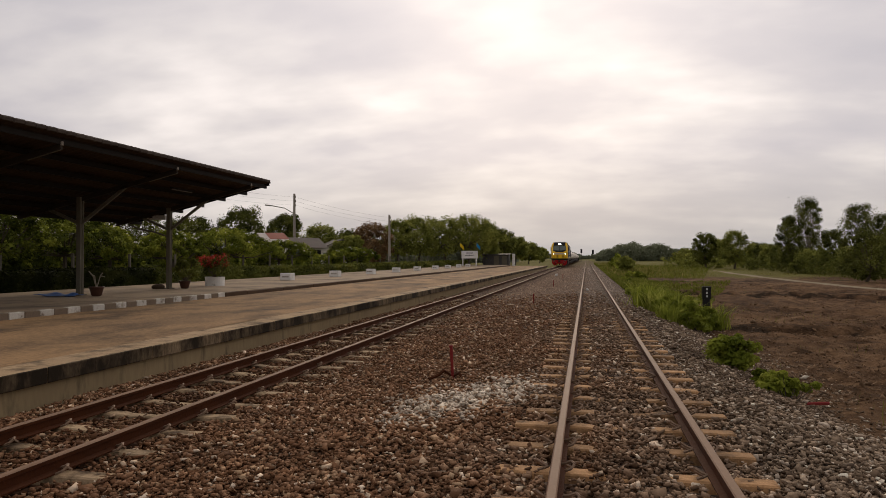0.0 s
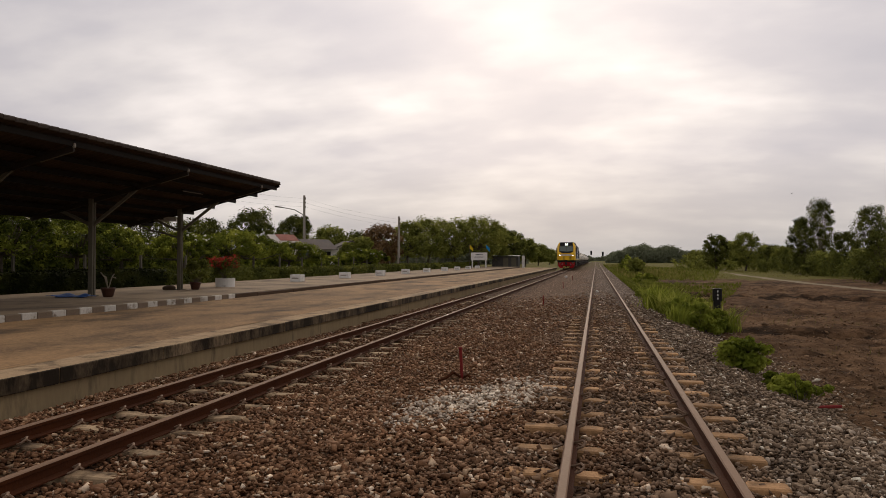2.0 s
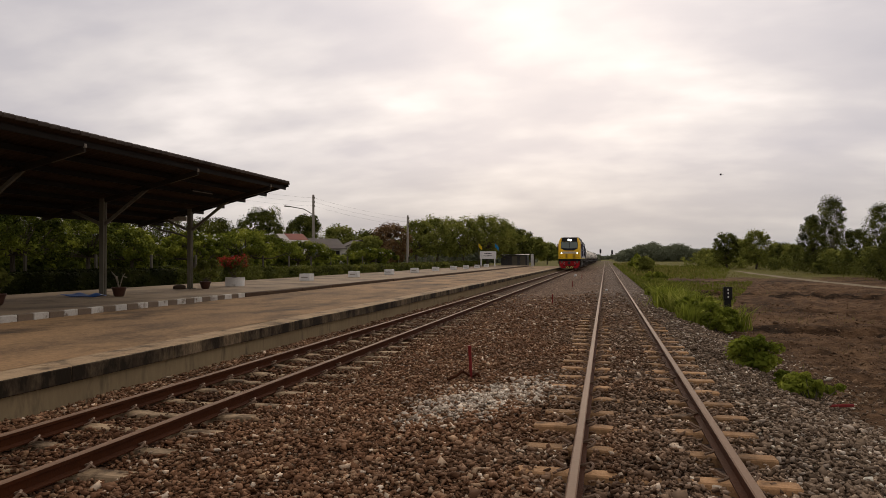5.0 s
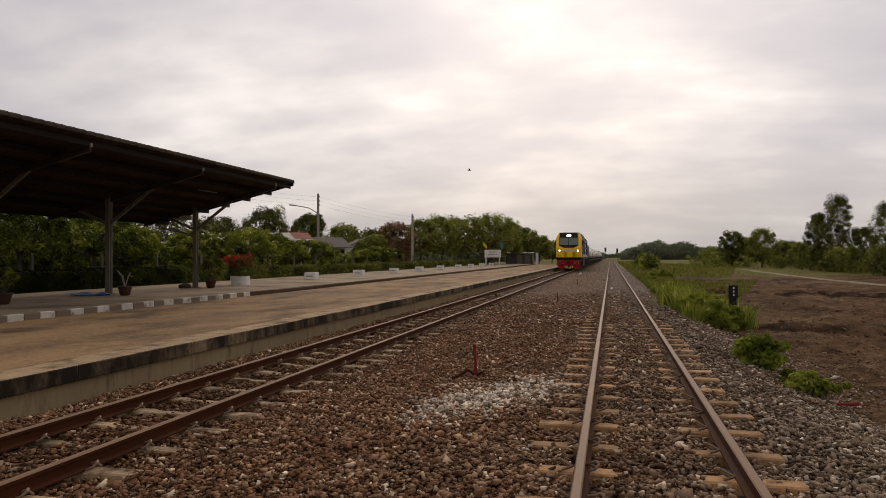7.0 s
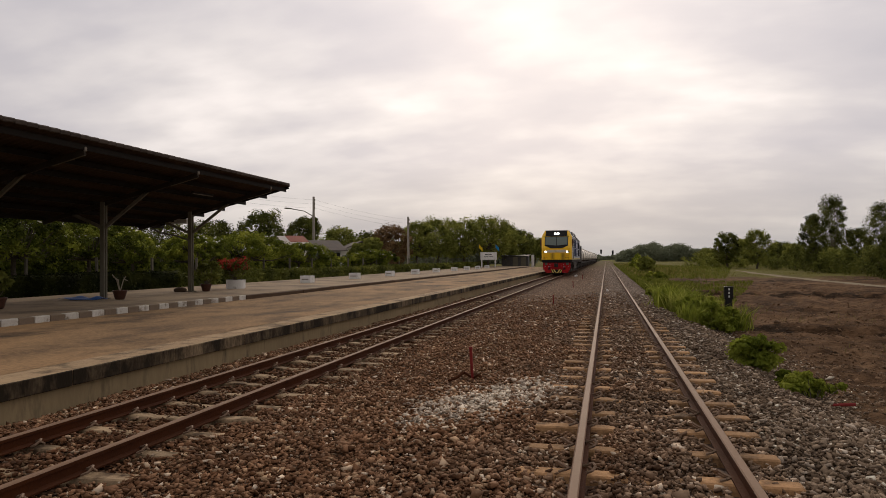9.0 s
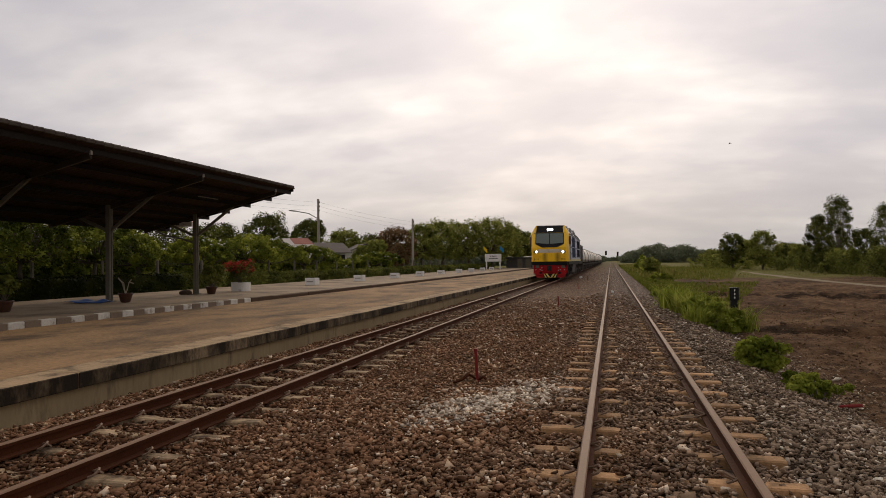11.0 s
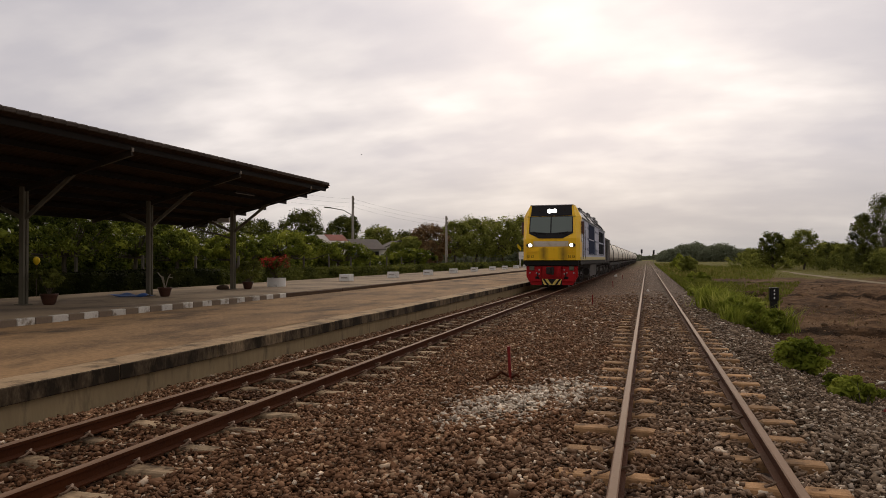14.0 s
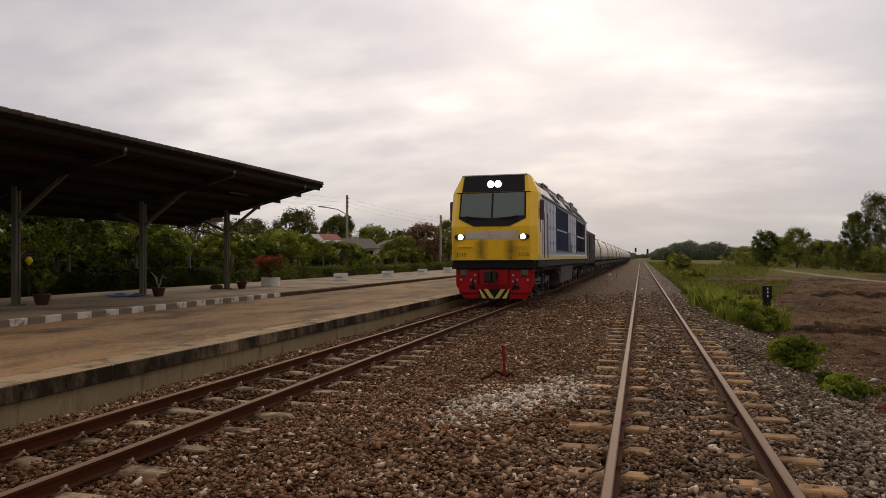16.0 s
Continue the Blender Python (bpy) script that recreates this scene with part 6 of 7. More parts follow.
def shell(bm, levels, y_end):
    """The cab: rings in plan with cut corners, one over the other."""
    prev = None
    for z in levels:
        yf, hf, hb = front_y(z), front_half(z), side_half(z)
        ring = [bm.verts.new(p) for p in ((-hb, y_end, z), (-hb, yf + 0.32, z), (-hf, yf, z), (hf, yf, z), (hb, yf + 0.32, z), (hb, y_end, z))]
        if prev:
            for i in range(6):
                bm.faces.new((prev[i], prev[(i + 1) % 6], ring[(i + 1) % 6], ring[i]))
        else:
            bm.faces.new(ring[::-1])
        prev = ring
    bm.faces.new(prev)
    bmesh.ops.recalc_face_normals(bm, faces=bm.faces)
    return bm


def on_front(bm, poly, proud, thick=0.03):
    """A plate laid on the sloping front, given by points in x and z."""
    a = [bm.verts.new((x, front_y(z) - proud, z)) for x, z in poly]
    b_ = [bm.verts.new((x, front_y(z) - proud + thick, z)) for x, z in poly]
    n = len(poly)
    bm.faces.new(a)
    bm.faces.new(b_[::-1])
    for i in range(n):
        bm.faces.new((a[i], b_[i], b_[(i + 1) % n], a[(i + 1) % n]))
    bmesh.ops.recalc_face_normals(bm, faces=bm.faces)
    return bm


def side_plate(bm, s, y0, z0, y1, z1, proud, bevel=0.0):
    x = s * 1.4
    return box(bm, x - s * 0.02, y0, z0, x + s * proud, y1, z1, bevel)


def lettering(text, size, material, parent, m, label):
    cu = bpy.data.curves.new("number", "FONT")
    cu.body, cu.size, cu.extrude, cu.align_x = text, size, 0.003, "CENTER"
    tmp = bpy.data.objects.new("number", cu)
    me = bpy.data.meshes.new_from_object(tmp)
    bpy.data.objects.remove(tmp)
    me.materials.clear()
    me.materials.append(material)
    ob = new("number", me)
    ob.parent = parent
    ob.matrix_basis = m
    return tagged(ob, label)


def wheelset(parent, y, r, name="wheelset"):
    bm = bmesh.new()
    for s in (-1, 1):
        rod(bm, (s * 0.475, 0, 0), (s * 0.60, 0, 0), r, 24)
        rod(bm, (s * 0.455, 0, 0), (s * 0.475, 0, 0), r + 0.028, 24)
        rod(bm, (s * 0.60, 0, 0), (s * 0.66, 0, 0), 0.13, 10)
        for i in range(6):
            a = i * math.pi / 3
            rod(bm, (s * 0.602, 0.28 * math.cos(a), 0.28 * math.sin(a)), (s * 0.612, 0.28 * math.cos(a), 0.28 * math.sin(a)), 0.05, 6)
    rod(bm, (-0.46, 0, 0), (0.46, 0, 0), 0.09, 10)
    w_ = part(name, bm, WHEEL, parent)
    w_.location = (0, y, r)
    return w_


def bogie(parent, y, axles, r, lab=""):
    """Side frames with axle boxes, springs and brake gear; the wheelsets are parts of the vehicle."""
    half = axles[-1] + 0.55
    for s in (-1, 1):
        bm = bmesh.new()
        box(bm, s * 0.82, y - half, r + 0.05, s * 0.96, y + half, r + 0.3, 0.02)
        for a in (-1, 1):
            box(bm, s * 0.8, y + a * half - 0.05, r - 0.2, s * 0.94, y + a * half + 0.05, r + 0.2)
        fr = part("side_frame", bm, GEAR_GREY, parent)
        for q in axles:
            bm = bmesh.new()
            box(bm, s * 0.78, y + q - 0.16, r - 0.16, s * 1.02, y + q + 0.16, r + 0.12, 0.02)
            for dy in (-0.24, 0.24):
                rod(bm, (s * 0.9, y + q + dy, r - 0.08), (s * 0.9, y + q + dy, r + 0.1), 0.07, 8)
                rod(bm, (s * 0.9, y + q + dy, r - 0.03), (s * 0.9, y + q + dy, r + 0.0), 0.085, 8)
            part("axle_box", bm, GRIME, fr)
        bm = bmesh.new()
        rod(bm, (s * 1.0, y - 0.35, r - 0.05), (s * 1.0, y + 0.35, r + 0.42), 0.05, 8)
        rod(bm, (s * 0.98, y - half + 0.1, r - 0.25), (s * 0.98, y + half - 0.1, r - 0.25), 0.02, 6)
        part("brake_rod", bm, GRIME, fr)
    return [wheelset(parent, y + a, r) for a in axles]


def coupler(bm, y):
    box(bm, -0.13, y - 0.25, 0.78, 0.13, y + 0.35, 1.06, 0.03)
    box(bm, -0.2, y - 0.4, 0.74, 0.02, y - 0.15, 1.1, 0.04)
    rod(bm, (0.1, y - 0.3, 0.72), (0.1, y - 0.3, 1.12), 0.06, 8)
    return bm


def locomotive():
    t = thing("locomotive", pose(TRACK_L, 122.33, DROP_L), "yellow and blue-grey diesel locomotive with a red pilot", "locomotive")
    L = 21.2
    bm = shell(bmesh.new(), (1.43, 2.0, 2.5, 3.05, 3.6, 4.18), 1.35)
    cab = part("cab", bm, YELLOW, t, "yellow cab with chamfered corners")
    # black header and windscreen surround, then the two panes
    bm = on_front(bmesh.new(), [(-1.02, 3.62), (1.02, 3.62), (0.98, 4.15), (-0.98, 4.15)], 0.022)
    head = part("header_panel", bm, BLACK, cab, "black panel over the windscreen")
    bm = on_front(bmesh.new(), [(-1.06, 3.6), (1.06, 3.6), (1.08, 2.75), (0.58, 2.5), (-0.58, 2.5), (-1.08, 2.75)], 0.022)
    sur = part("windscreen_surround", bm, BLACK, cab, "black windscreen surround")
    for s in (-1, 1):
        bm = on_front(bmesh.new(), [(s * 0.03, 3.57), (s * 1.01, 3.57), (s * 1.03, 2.83), (s * 0.03, 2.76)], 0.034, 0.02)
        part("windscreen", bm, GLASS, cab, "dark windscreen pane")
        bm = bmesh.new()
        beam(bm, (s * 0.2, front_y(2.72) - 0.07, 2.70), (s * 0.85, front_y(2.85) - 0.07, 2.83), 0.02, 0.02)
        beam(bm, (s * 0.85, front_y(2.7) - 0.06, 2.68), (s * 0.5, front_y(2.8) - 0.07, 2.78), 0.02, 0.02)
        part("wiper", bm, BLACK, cab)
        bm = bmesh.new()
        rod(bm, (s * 0.12 + 0.03, front_y(3.86) - 0.06, 3.86), (s * 0.12 + 0.03, front_y(3.86) + 0.02, 3.86), 0.112, 18)
        part("headlamp", bm, LAMP_ON, cab, "lit round headlamp")
        bm = bmesh.new()
        rod(bm, (s * 0.12 + 0.03, front_y(3.86) - 0.05, 3.86), (s * 0.12 + 0.03, front_y(3.86) + 0.03, 3.86), 0.125, 18)
        part("lamp_rim", bm, STEEL, cab)
        bm = bmesh.new()
        rod(bm, (s * 0.62 + 0.03, front_y(3.86) - 0.03, 3.86), (s * 0.62 + 0.03, front_y(3.86) + 0.03, 3.86), 0.08, 14)
        part("marker_lamp", bm, GRIME, cab, "unlit marker lamp")
        bm = bmesh.new()
        bmesh.ops.create_cone(bm, cap_ends=True, segments=24, radius1=0.13, radius2=0.13, depth=0.07, matrix=pose(s * 1.03, -0.012, 2.165, 90, 0, 0) @ Matrix.Diagonal((1.35, 0.8, 1, 1)))
        hs = part("lamp_housing", bm, GEAR_GREY, cab, "grey oval lamp housing")
        bm = bmesh.new()
        rod(bm, (s * 1.0, -0.06, 2.165), (s * 1.0, 0.0, 2.165), 0.085, 18)
        part("headlamp", bm, LAMP_ON, hs, "lit round headlamp")
        bm = bmesh.new()
        rod(bm, (s * 1.145, -0.055, 2.165), (s * 1.145, 0.0, 2.165), 0.045, 14)
        part("tail_lamp", bm, GRIME, hs, "unlit dark tail lamp")
        bm = bmesh.new()
        beam(bm, (s * 0.65, 0.0, 1.86), (s * 1.13, 0.0, 1.86), 0.06, 0.025)
        part("handrail", bm, YELLOW, cab)
        lettering("5115", 0.17, BLACK, cab, pose(s * 1.0, front_y(1.6) - 0.012, 1.55, 90, 0, 0), "black running number")
        # side window, mirror and door
        bm = bmesh.new()
        side_plate(bm, s, 0.95, 2.35, 1.34, 3.4, 0.012, 0.01)
        part("cab_window", bm, GLASS, cab, "dark side window")
        bm = bmesh.new()
        box(bm, s * 1.42, 0.72, 2.72, s * 1.56, 0.84, 3.36, 0.03)
        box(bm, s * 1.38, 0.76, 3.0, s * 1.44, 0.8, 3.06)
        part("mirror", bm, MIRROR_BROWN, cab, "brown-backed rear-view mirror")
        bm = bmesh.new()
        tube(bm, [(s * 1.47, 1.42, 1.5), (s * 1.47, 1.42, 3.0)], 0.018, 6)
        tube(bm, [(s * 1.47, 2.35, 1.5), (s * 1.47, 2.35, 3.0)], 0.018, 6)
        part("grab_rail", bm, STEEL, t)
    bm = on_front(bmesh.new(), [(-0.84, 2.1), (0.84, 2.1), (0.86, 2.36), (-0.86, 2.36)], 0.012, 0.02)
    part("grey_band", bm, NOSE_BAND, cab, "faded grey band across the nose")
    bm = on_front(bmesh.new(), [(-1.07, 4.155), (1.07, 4.155), (1.06, 4.185), (-1.06, 4.185)], 0.03, 0.06)
    part("rain_gutter", bm, SILVER, cab, "bright silver edge along the cab roof")
    bm = on_front(bmesh.new(), [(-1.2, 3.575), (1.2, 3.575), (1.2, 3.605), (-1.2, 3.605)], 0.012, 0.02)
    part("drip_strip", bm, BLACK, cab)
    # engine body
    bm = prism(bmesh.new(), [(-1.39, 1.45), (-1.39, 3.56), (-1.05, 3.98), (1.05, 3.98), (1.39, 3.56), (1.39, 1.45)], 1.352, L)
    body = part("body", bm, LOCO_GREY, t, "blue-grey body side")
    bm = prism(bmesh.new(), [(-1.42, 3.57), (-1.08, 4.01), (1.08, 4.01), (1.42, 3.57), (1.42, 3.53), (-1.42, 3.53)], 1.36, L)
    part("roof", bm, ROOF_SILVER, t, "weathered silver-grey roof")
    for s in (-1, 1):
        bm = bmesh.new()
        beam(bm, (s * 1.425, 1.36, 3.55), (s * 1.425, L, 3.55), 0.03, 0.06)
        part("gutter", bm, BLACK, t, "black gutter along the roof edge")
        for y0, y1 in ((5.2, 7.0), (10.4, 13.2), (14.6, 16.4), (17.0, 19.8)):
            bm = bmesh.new()
            prism(bm, [(s * 1.385, 3.64), (s * 1.13, 3.97), (s * 1.145, 3.985), (s * 1.40, 3.655)], y0, y1)
            part("roof_grille", bm, GRILLE, t, "dark grille in the roof slope")
    for y0, y1, w_, h in ((1.5, 4.7, 1.0, 0.20), (4.9, 6.6, 1.06, 0.30), (6.8, 9.8, 1.04, 0.26), (10.0, 12.4, 1.08, 0.34), (12.7, 15.6, 1.04, 0.28), (15.8, 17.4, 1.08, 0.38), (17.6, 20.4, 1.04, 0.30)):
        bm = bmesh.new()
        prism(bm, [(-w_, 3.9), (-w_ + 0.14, 4.01 + h), (w_ - 0.14, 4.01 + h), (w_, 3.9)], y0, y1)
        hatch = part("roof_hatch", bm, ROOF_SILVER if h < 0.29 else ROOF_GREY, t, "silver roof hatch" if h < 0.29 else "sooty dark roof hatch")
        bm = bmesh.new()
        for i in range(int((y1 - y0) / 0.45)):
            box(bm, -w_ * 0.8, y0 + 0.12 + i * 0.45, 4.0 + h, w_ * 0.8, y0 + 0.38 + i * 0.45, 4.04 + h)
        part("roof_vent", bm, ROOF_GREY, hatch)
        for s in (-1, 1):
            bm = beam(bmesh.new(), (s * (w_ - 0.12), y0 + 0.02, 4.02 + h), (s * (w_ - 0.12), y1 - 0.02, 4.02 + h), 0.05, 0.04)
            part("hatch_edge", bm, SILVER, hatch)
    for s in (-1, 1):
        bm = bmesh.new()
        side_plate(bm, s, 1.5, 1.62, 2.3, 3.42, 0.006, 0.01)
        d = part("cab_door", bm, LOCO_GREY, body)
        bm = bmesh.new()
        side_plate(bm, s, 1.65, 2.6, 2.15, 3.25, 0.012, 0.01)
        part("door_window", bm, GLASS, d)
        # louvred panels with slats
        for y0, y1, z0, z1, mat_ in ((5.6, 9.7, 2.62, 3.42, BLUE_GRILLE), (5.6, 9.7, 1.78, 2.55, BLUE_GRILLE), (14.2, 16.7, 2.62, 3.36, GRILLE), (16.9, 19.4, 2.62, 3.36, GRILLE), (14.2, 16.7, 1.8, 2.52, GRILLE), (16.9, 19.4, 1.8, 2.52, GRILLE)):
            bm = bmesh.new()
            side_plate(bm, s, y0, z0, y1, z1, 0.008)
            g = part("grille", bm, mat_, body, "dark louvred grille")
            bm = bmesh.new()
            k = int((z1 - z0) / 0.08)
            for i in range(k):
                z = z0 + (i + 0.5) * (z1 - z0) / k
                beam(bm, (s * 1.415, y0 + 0.03, z), (s * 1.415, y1 - 0.03, z), 0.02, 0.03)
            part("slat", bm, mat_, g)
        bm = bmesh.new()
        for y0, y1 in ((5.5, 9.8), (14.1, 19.5)):
            for z in (1.74, 3.45):
                beam(bm, (s * 1.405, y0, z), (s * 1.405, y1, z), 0.03, 0.04)
            for y in (y0, y1):
                beam(bm, (s * 1.405, y, 1.74), (s * 1.405, y, 3.45), 0.03, 0.04)
        part("grille_frame", bm, BLUE, body)
        for y0, y1 in ((2.7, 3.5), (3.6, 4.4), (4.5, 5.3), (10.0, 10.9), (11.0, 11.9), (12.0, 12.9), (13.0, 13.9)):
            bm = bmesh.new()
            side_plate(bm, s, y0, 1.7, y1, 3.44, 0.012, 0.008)
            hatch = part("body_door", bm, LOCO_GREY, body)
            bm = bmesh.new()
            for z in (1.95, 2.5, 3.1):
                side_plate(bm, s, y1 - 0.16, z, y1 - 0.07, z + 0.13, 0.03)
            part("latch", bm, BLUE, hatch, "dark door latch")
        # blue sweep on the middle panels
        bm = prism(bmesh.new(), [(0.0, 0.0), (1.9, 0.0), (0.9, 0.9), (0.0, 0.9)], 0, 0.012)
        sweep = part("blue_sweep", bm, BLUE, body, "blue painted sweep")
        sweep.matrix_basis = pose(s * 1.413, 9.95, 1.72, 0, 0, 90) if s > 0 else pose(-1.425, 9.95, 1.72, 0, 0, 90)
        bm = bmesh.new()
        box(bm, s * 1.3, 0.4, 1.42, s * 1.43, L, 1.6, 0.015)
        part("sill", bm, CREAM, t, "cream sill along the side")
        bm = bmesh.new()
        box(bm, s * 1.2, 0.45, 1.2, s * 1.41, L, 1.415, 0.01)
        part("frame_side", bm, GRIME, t)
        bm = bmesh.new()
        for i in range(4):
            box(bm, s * 1.1, 1.5, 0.45 + i * 0.24, s * 1.38, 2.15, 0.48 + i * 0.24)
        for y in (1.5, 2.13):
            box(bm, s * 1.36, y, 0.4, s * 1.39, y + 0.03, 1.3)
        part("cab_steps", bm, GRIME, t)
    # underframe
    bm = bmesh.new()
    box(bm, -1.2, 0.5, 1.05, 1.2, L - 0.1, 1.42)
    part("underframe", bm, GRIME, t)
    bm = bmesh.new()
    prism(bm, [(-1.25, 0.45), (-1.3, 1.15), (1.3, 1.15), (1.25, 0.45), (0.9, 0.32), (-0.9, 0.32)], 8.0, 13.2)
    part("fuel_tank", bm, GEAR_GREY, t, "dusty grey fuel tank")
    for s in (-1, 1):
        for y in (7.3, 13.4):
            bm = rod(bmesh.new(), (s * 1.1, y, 0.75), (s * 1.1, y + 0.5, 0.75), 0.2, 12)
            part("air_reservoir", bm, GRIME, t)
    # red pilot with black and yellow chevrons
    bm = box(bmesh.new(), -1.32, 0.22, 1.15, 1.32, 0.6, 1.43, 0.03)
    part("buffer_beam", bm, BLACK, t, "black buffer beam")
    poly = [(-1.27, 1.145), (1.27, 1.145), (1.27, 0.62), (1.02, 0.2), (-1.02, 0.2), (-1.27, 0.62)]
    bm = prism(bmesh.new(), poly, 0.4, 0.5)
    pil = part("pilot", bm, RED, t, "red pilot plate")
    bm = bmesh.new()
    prism(bm, [(-0.42, 0.62), (0.42, 0.62), (0.48, 1.26), (-0.48, 1.26)], 0.3, 0.398)
    part("coupler_box", bm, RED, pil)
    for s in (-1, 1):
        bm = bmesh.new()
        box(bm, s * 0.52, 0.33, 0.36, s * 1.16, 0.398, 1.12, 0.02)
        part("pilot_panel", bm, RED, pil)
        bm = bmesh.new()
        box(bm, s * 0.98 - 0.12, 0.28, 0.92, s * 0.98 + 0.12, 0.335, 1.14, 0.02)
        rod(bm, (s * 0.98, 0.25, 1.03), (s * 0.98, 0.3, 1.03), 0.08, 12)
        part("socket", bm, STEEL, pil, "grey jumper socket")
        for k, (x, z) in enumerate(((0.62, 0.95), (0.75, 0.8), (0.62, 0.75), (1.08, 0.8))):
            bm = bmesh.new()
            box(bm, s * x - 0.03, 0.30, z - 0.03, s * x + 0.03, 0.335, z + 0.03, 0.008)
            part("hose_cock", bm, SILVER, pil)
        bm = bmesh.new()
        for z in (0.42, 1.08):
            beam(bm, (s * 0.54, 0.325, z), (s * 1.14, 0.325, z), 0.012, 0.03)
        for x in (0.54, 1.14):
            beam(bm, (s * x, 0.325, 0.42), (s * x, 0.325, 1.08), 0.012, 0.03)
        part("panel_edge", bm, RED, pil)
        bm = bmesh.new()
        box(bm, s * 0.72 - 0.1, 0.315, 0.5, s * 0.72 + 0.1, 0.335, 0.62, 0.01)
        part("step_slot", bm, BLACK, pil, "dark step slot")
        bm = bmesh.new()
        tube(bm, [(s * 0.7, 0.32, 0.8), (s * 0.68, 0.22, 0.62), (s * 0.6, 0.26, 0.5)], 0.03, 6)
        part("air_hose", bm, BLACK, pil)
    bm = prism(bmesh.new(), [(-0.5, 0.2), (-0.5, 0.5), (0.5, 0.5), (0.5, 0.2)], 0.36, 0.398)
    ch = part("chevron_plate", bm, BLACK, pil, "black plate with pale yellow chevrons")
    for s in (-1, 1):
        for x0 in (0.0, 0.25):
            poly = [(s * x0, 0.205), (s * (x0 + 0.14), 0.205), (s * min(x0 + 0.35, 0.5), 0.5), (s * (x0 + 0.21), 0.5)]
            bm = prism(bmesh.new(), poly if s > 0 else poly[::-1], 0.345, 0.359)
            part("stripe", bm, CHEVRON, ch, "pale yellow stripe")
    bm = coupler(bmesh.new(), 0.12)
    part("coupler", bm, GRIME, t, "dark knuckle coupler")
    wheels = bogie(t, 4.3, (-1.75, 0.0, 1.75), 0.48) + bogie(t, 16.9, (-1.75, 0.0, 1.75), 0.48)
    return t, wheels


def van():
    """A short bogie van behind the engine: framed sides, dark panels for its shaded inside."""
    t = thing("goods_van", pose(TRACK_L, 144.4, DROP_L), "slatted goods van coupled behind the engine, its shaded inside put in as dark panels", "goods van")
    L = 9.6
    bm = bmesh.new()
    box(bm, -1.2, 0.3, 1.1, 1.2, L - 0.3, 1.3)
    part("underframe", bm, GRIME, t)
    bm = bmesh.new()
    box(bm, -1.25, 0.35, 1.3, 1.25, L - 0.35, 3.15, 0.02)
    body = part("body", bm, VAN_DARK, t)
    bm = prism(bmesh.new(), [(-1.34, 3.12), (-1.0, 3.34), (0, 3.44), (1.0, 3.34), (1.34, 3.12)], 0.25, L - 0.25)
    part("roof", bm, ROOF_GREY, t)
    for s in (-1, 1):
        for i in range(5):
            y = 0.4 + i * (L - 0.8) / 4
            bm = bmesh.new()
            box(bm, s * 1.24, y - 0.09, 1.25, s * 1.275, y + 0.09, 3.15)
            part("stanchion", bm, VAN_FRAME, body, "dusty grey stanchion")
        for z in (1.35, 1.95, 2.55, 3.08):
            bm = bmesh.new()
            box(bm, s * 1.24, 0.4, z - 0.05, s * 1.265, L - 0.4, z + 0.05)
            part("rail_board", bm, VAN_FRAME if z == 3.08 else GRIME, body)
        bm = bmesh.new()
        box(bm, s * 1.24, 3.6, 1.4, s * 1.285, 5.9, 3.0, 0.01)
        part("sliding_door", bm, VAN_DARK, body)
    wheels = bogie(t, 2.1, (-0.85, 0.85), 0.42) + bogie(t, L - 2.1, (-0.85, 0.85), 0.42)
    bm = coupler(bmesh.new(), -0.1)
    part("coupler", bm, GRIME, t)
    return t, wheels


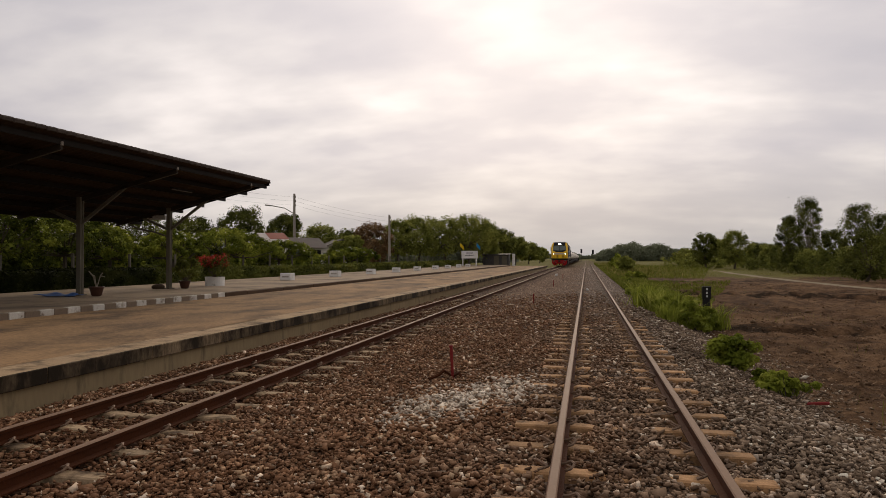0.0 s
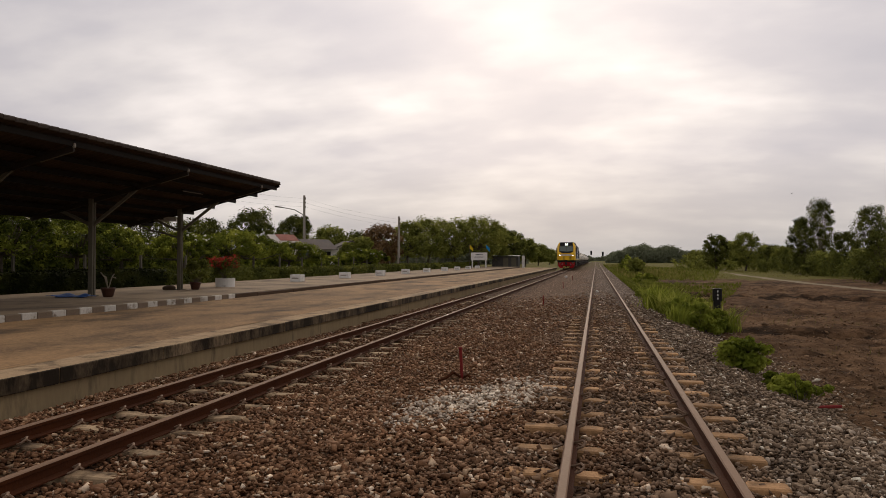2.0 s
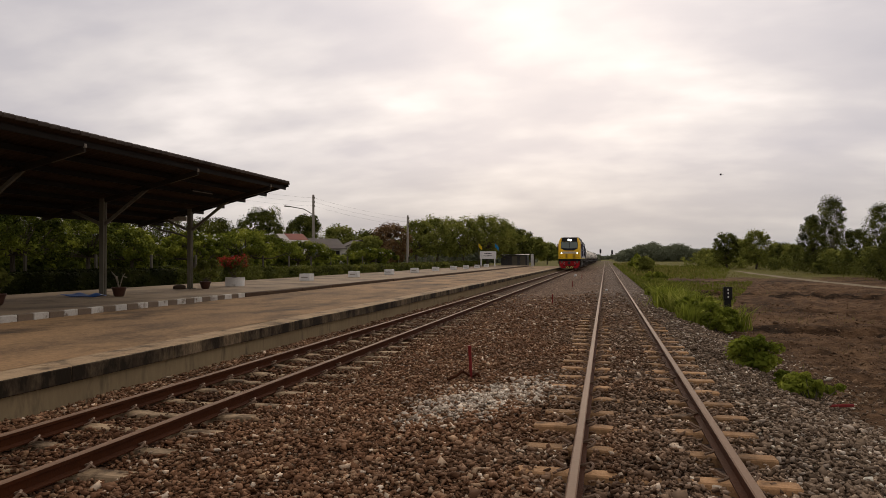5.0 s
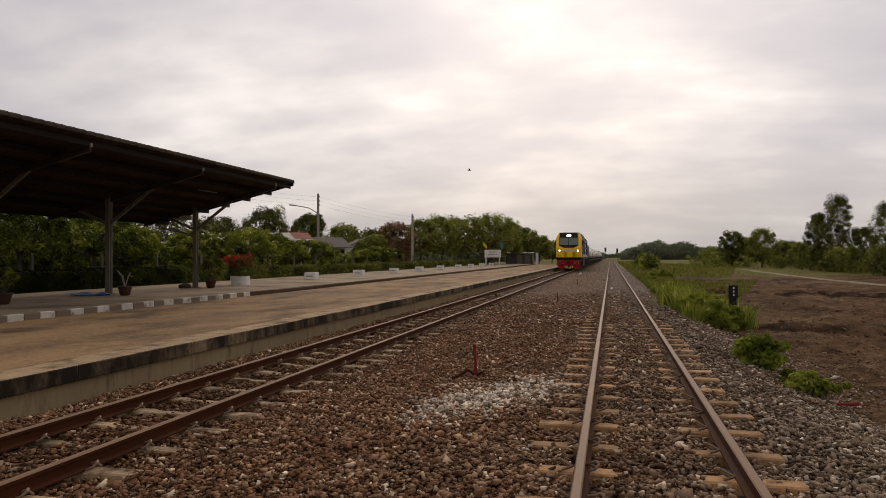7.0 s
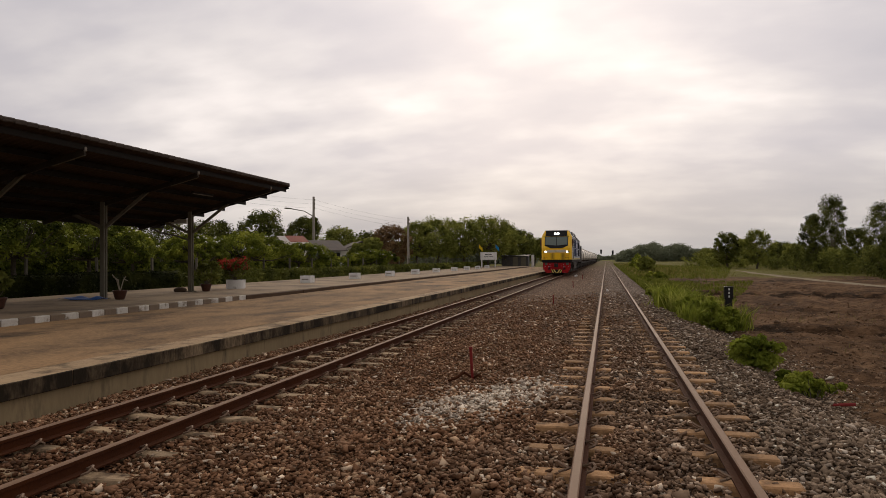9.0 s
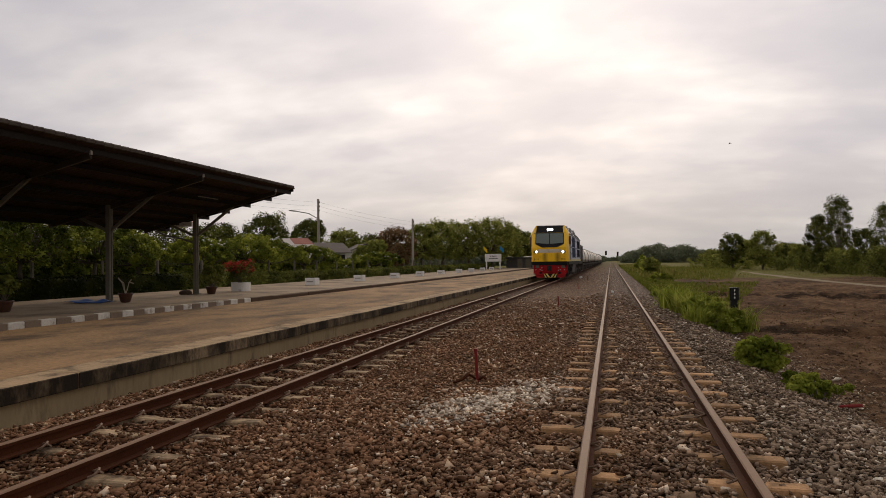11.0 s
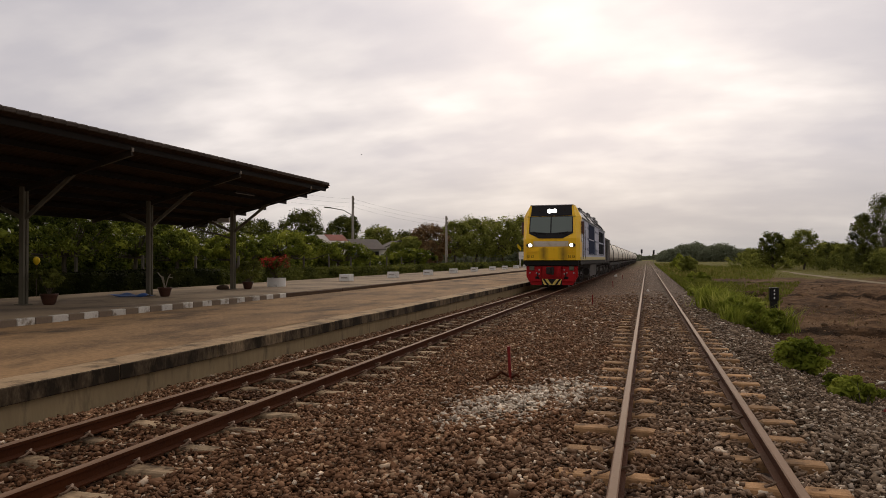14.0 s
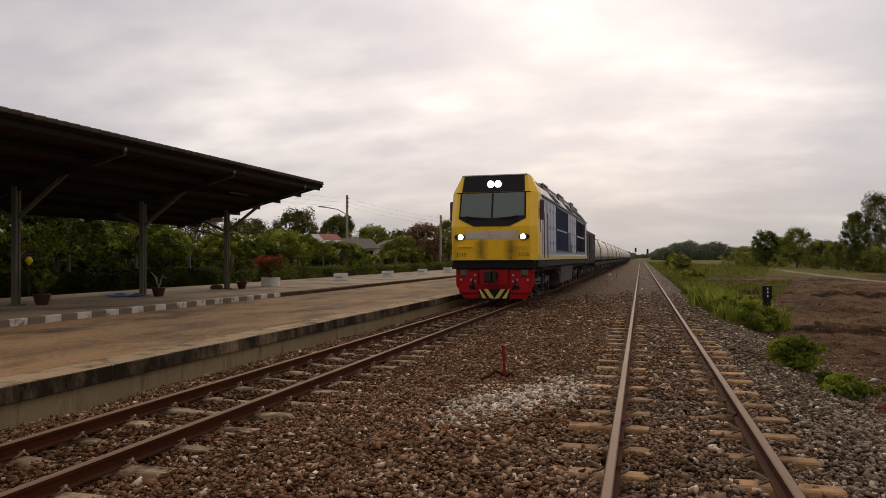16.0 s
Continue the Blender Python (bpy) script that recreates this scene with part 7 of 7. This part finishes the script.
def tank_wagon():
    t = thing("tank_wagon", pose(TRACK_L, 155.0, DROP_L), "grubby cream bogie tank wagon in a long train", "tank wagon", "tank train")
    L, r, zc = 13.2, 1.14, 2.04
    bm = bmesh.new()
    prev = None
    prof = [(0.55, 0.3), (0.6, 0.75), (0.72, 1.02), (0.95, 1.12), (1.25, r)] + [(y, r) for y in (4.4, 4.42, 8.8, 8.82)] + [(L - 1.25, r), (L - 0.95, 1.12), (L - 0.72, 1.02), (L - 0.6, 0.75), (L - 0.55, 0.3)]
    for y, rr in prof:
        ring = [bm.verts.new((rr * math.cos(a), y, zc + rr * math.sin(a))) for a in [i * math.pi / 14 for i in range(28)]]
        if prev:
            for i in range(28):
                bm.faces.new((prev[i], prev[(i + 1) % 28], ring[(i + 1) % 28], ring[i]))
        else:
            bm.faces.new(ring)
        prev = ring
    bm.faces.new(prev[::-1])
    bmesh.ops.recalc_face_normals(bm, faces=bm.faces)
    tk = part("tank", bm, TANK, t, "grubby cream barrel", True)
    for y in (2.2, 6.6, 11.0):
        bm = bmesh.new()
        bmesh.ops.create_cone(bm, cap_ends=False, segments=28, radius1=r + 0.012, radius2=r + 0.012, depth=0.07, matrix=pose(0, y, zc, 90, 0, 0))
        part("band", bm, CREAM, tk, "dirty steel strap")
    bm = bmesh.new()
    rod(bm, (0, 6.6, zc + r - 0.1), (0, 6.6, zc + r + 0.12), 0.35, 16)
    rod(bm, (0, 6.6, zc + r + 0.12), (0, 6.6, zc + r + 0.17), 0.4, 16)
    part("dome", bm, TANK, tk)
    for s in (-1, 1):
        bm = bmesh.new()
        for y in (6.2, 6.65):
            tube(bm, [(s * 1.3, y, 1.0), (s * 1.27, y, 2.2), (s * 1.0, y, 2.9), (s * 0.6, y, 3.16)], 0.02, 5)
        for i in range(7):
            rod(bm, (s * 1.3, 6.2, 1.1 + i * 0.16), (s * 1.3, 6.65, 1.1 + i * 0.16), 0.014, 5)
        part("ladder", bm, GRIME, t)
        bm = bmesh.new()
        box(bm, s * 1.08, 0.2, 0.86, s * 1.2, L - 0.2, 1.1, 0.01)
        part("sole_bar", bm, GRIME, t)
    bm = bmesh.new()
    box(bm, -0.35, 0.2, 0.85, 0.35, L - 0.2, 1.1)
    for y in (0.2, 2.2, 6.6, 11.0, L - 0.4):
        box(bm, -1.12, y, 0.88, 1.12, y + 0.2, 1.25)
    part("underframe", bm, GRIME, t)
    bm = bmesh.new()
    coupler(bm, -0.1)
    part("coupler", bm, GRIME, t)
    bogie(t, 2.2, (-0.85, 0.85), 0.42)
    bogie(t, L - 2.2, (-0.85, 0.85), 0.42)
    return t


loco, loco_wheels = locomotive()
goods_van, van_wheels = van()
tanks = [tank_wagon()]
for i in range(13):
    tanks.append(copy_thing(tanks[0], pose(TRACK_L, 155.0 + (i + 1) * 13.4, DROP_L)))


# ---- birds ----
BIRD_A = [(0.0, 60.0, 230.0, 19.7), (1.5, 48.1, 190.0, 17.4), (2.7, 36.9, 150.0, 15.0), (3.1, 33.7, 138.0, 14.0), (3.5, 30.6, 125.0, 13.4), (3.9, 26.3, 112.0, 12.6), (4.2, 23.2, 104.0, 12.4), (5.0, 13.0, 88.0, 11.2), (5.8, 2.7, 76.0, 10.1), (6.5, -6.8, 70.0, 9.7), (6.9, -12.7, 70.0, 10.1), (7.3, -19.1, 70.0, 10.3), (7.7, -25.6, 70.0, 10.4), (8.1, -32.5, 70.0, 9.9), (8.6, -42.9, 72.0, 9.8), (9.2, -57.2, 76.0, 10.4), (10.5, -90.4, 82.0, 11.9), (12.0, -128.9, 90.0, 13.1), (16.0, -225.0, 110.0, 16.7)]
BIRD_B = [(0.0, 137.8, 150.0, 16.5), (7.0, 62.8, 110.0, 14.6), (9.2, 36.1, 92.0, 14.1), (10.5, 20.6, 90.0, 14.8), (11.5, 6.4, 90.0, 15.4), (11.9, 0.1, 90.0, 15.4), (12.5, -10.2, 90.0, 15.2), (13.0, -19.9, 90.0, 15.1), (13.6, -37.0, 105.0, 18.2), (14.4, -79.5, 170.0, 28.3), (15.2, -131.5, 260.0, 42.1), (16.0, -210.8, 400.0, 65.7)]

FEATHER = surface("dark_feathers", (0.03, 0.026, 0.024), None, 0.8, 0, 5, 40, 0.4, 0.1)


def bird(k):
    t = thing("bird", None, "small dark bird flapping across the sky", "bird", "passing birds")
    bm = bmesh.new()
    bmesh.ops.create_uvsphere(bm, u_segments=10, v_segments=8, radius=1.0)
    for v in bm.verts:
        v.co = Vector((v.co.x * 0.15, v.co.y * 0.055 * (1 - 0.3 * max(0, v.co.x)), v.co.z * 0.065))
    rod(bm, (-0.17, 0, 0.01), (-0.24, 0, 0.0), 0.03, 6, 0.005)
    part("body", bm, FEATHER, t, smooth=True)
    bm = bmesh.new()
    prism(bm, [(0.14, 0.0), (0.32, 0.02), (0.32, 0.035), (0.14, 0.02)], -0.05, 0.05)
    part("tail", bm, FEATHER, t)
    wings = []
    for s in (-1, 1):
        bm = bmesh.new()
        a = [bm.verts.new(p) for p in ((-0.08, 0, 0.01), (-0.1, s * 0.16, 0.03), (0.02, s * 0.36, 0.0), (0.05, s * 0.16, 0.01), (0.08, 0, 0.0))]
        b_ = [bm.verts.new(v.co - Vector((0, 0, 0.012))) for v in a]
        bm.faces.new(a)
        bm.faces.new(b_[::-1])
        for i in range(5):
            bm.faces.new((a[i], b_[i], b_[(i + 1) % 5], a[(i + 1) % 5]))
        bmesh.ops.recalc_face_normals(bm, faces=bm.faces)
        wings.append((part("wing", bm, FEATHER, t), s))
    for ob in t.children:
        ob.data.transform(Matrix.Scale(k, 4))
    return t, wings


birds = [(bird(0.9), BIRD_A), (bird(0.65), BIRD_B)]


# ---- what moves ----
def train_y(t):
    return 122.33 - 6.174 * t - 0.00727 * t * t


def motions():
    steps = [i * 0.5 for i in range(33)]
    for ob, behind in [(loco, 0.0), (goods_van, 22.1)] + [(w_, 32.4 + i * 13.4) for i, w_ in enumerate(tanks)]:
        walk(ob, [(t, pose(TRACK_L, train_y(t) + behind, DROP_L)) for t in steps])
    turning = [(w_, 0.48) for w_ in loco_wheels] + [(w_, 0.42) for w_ in van_wheels]
    for w_, r in turning:
        y = w_.location.y
        walk(w_, [(i / 10, pose(0, y, r, math.degrees((122.33 - train_y(i / 10)) / r), 0, 0)) for i in range(161)])
    for (b_, wings), path in birds:
        walk(b_, [(t, pose(x, y, z)) for t, x, y, z in path])
        for w_, s in wings:
            walk(w_, [(i / 10, pose(0, 0, 0.02, s * (8 + 34 * math.sin(i * 1.9)), 0, 0)) for i in range(161)])


motions()
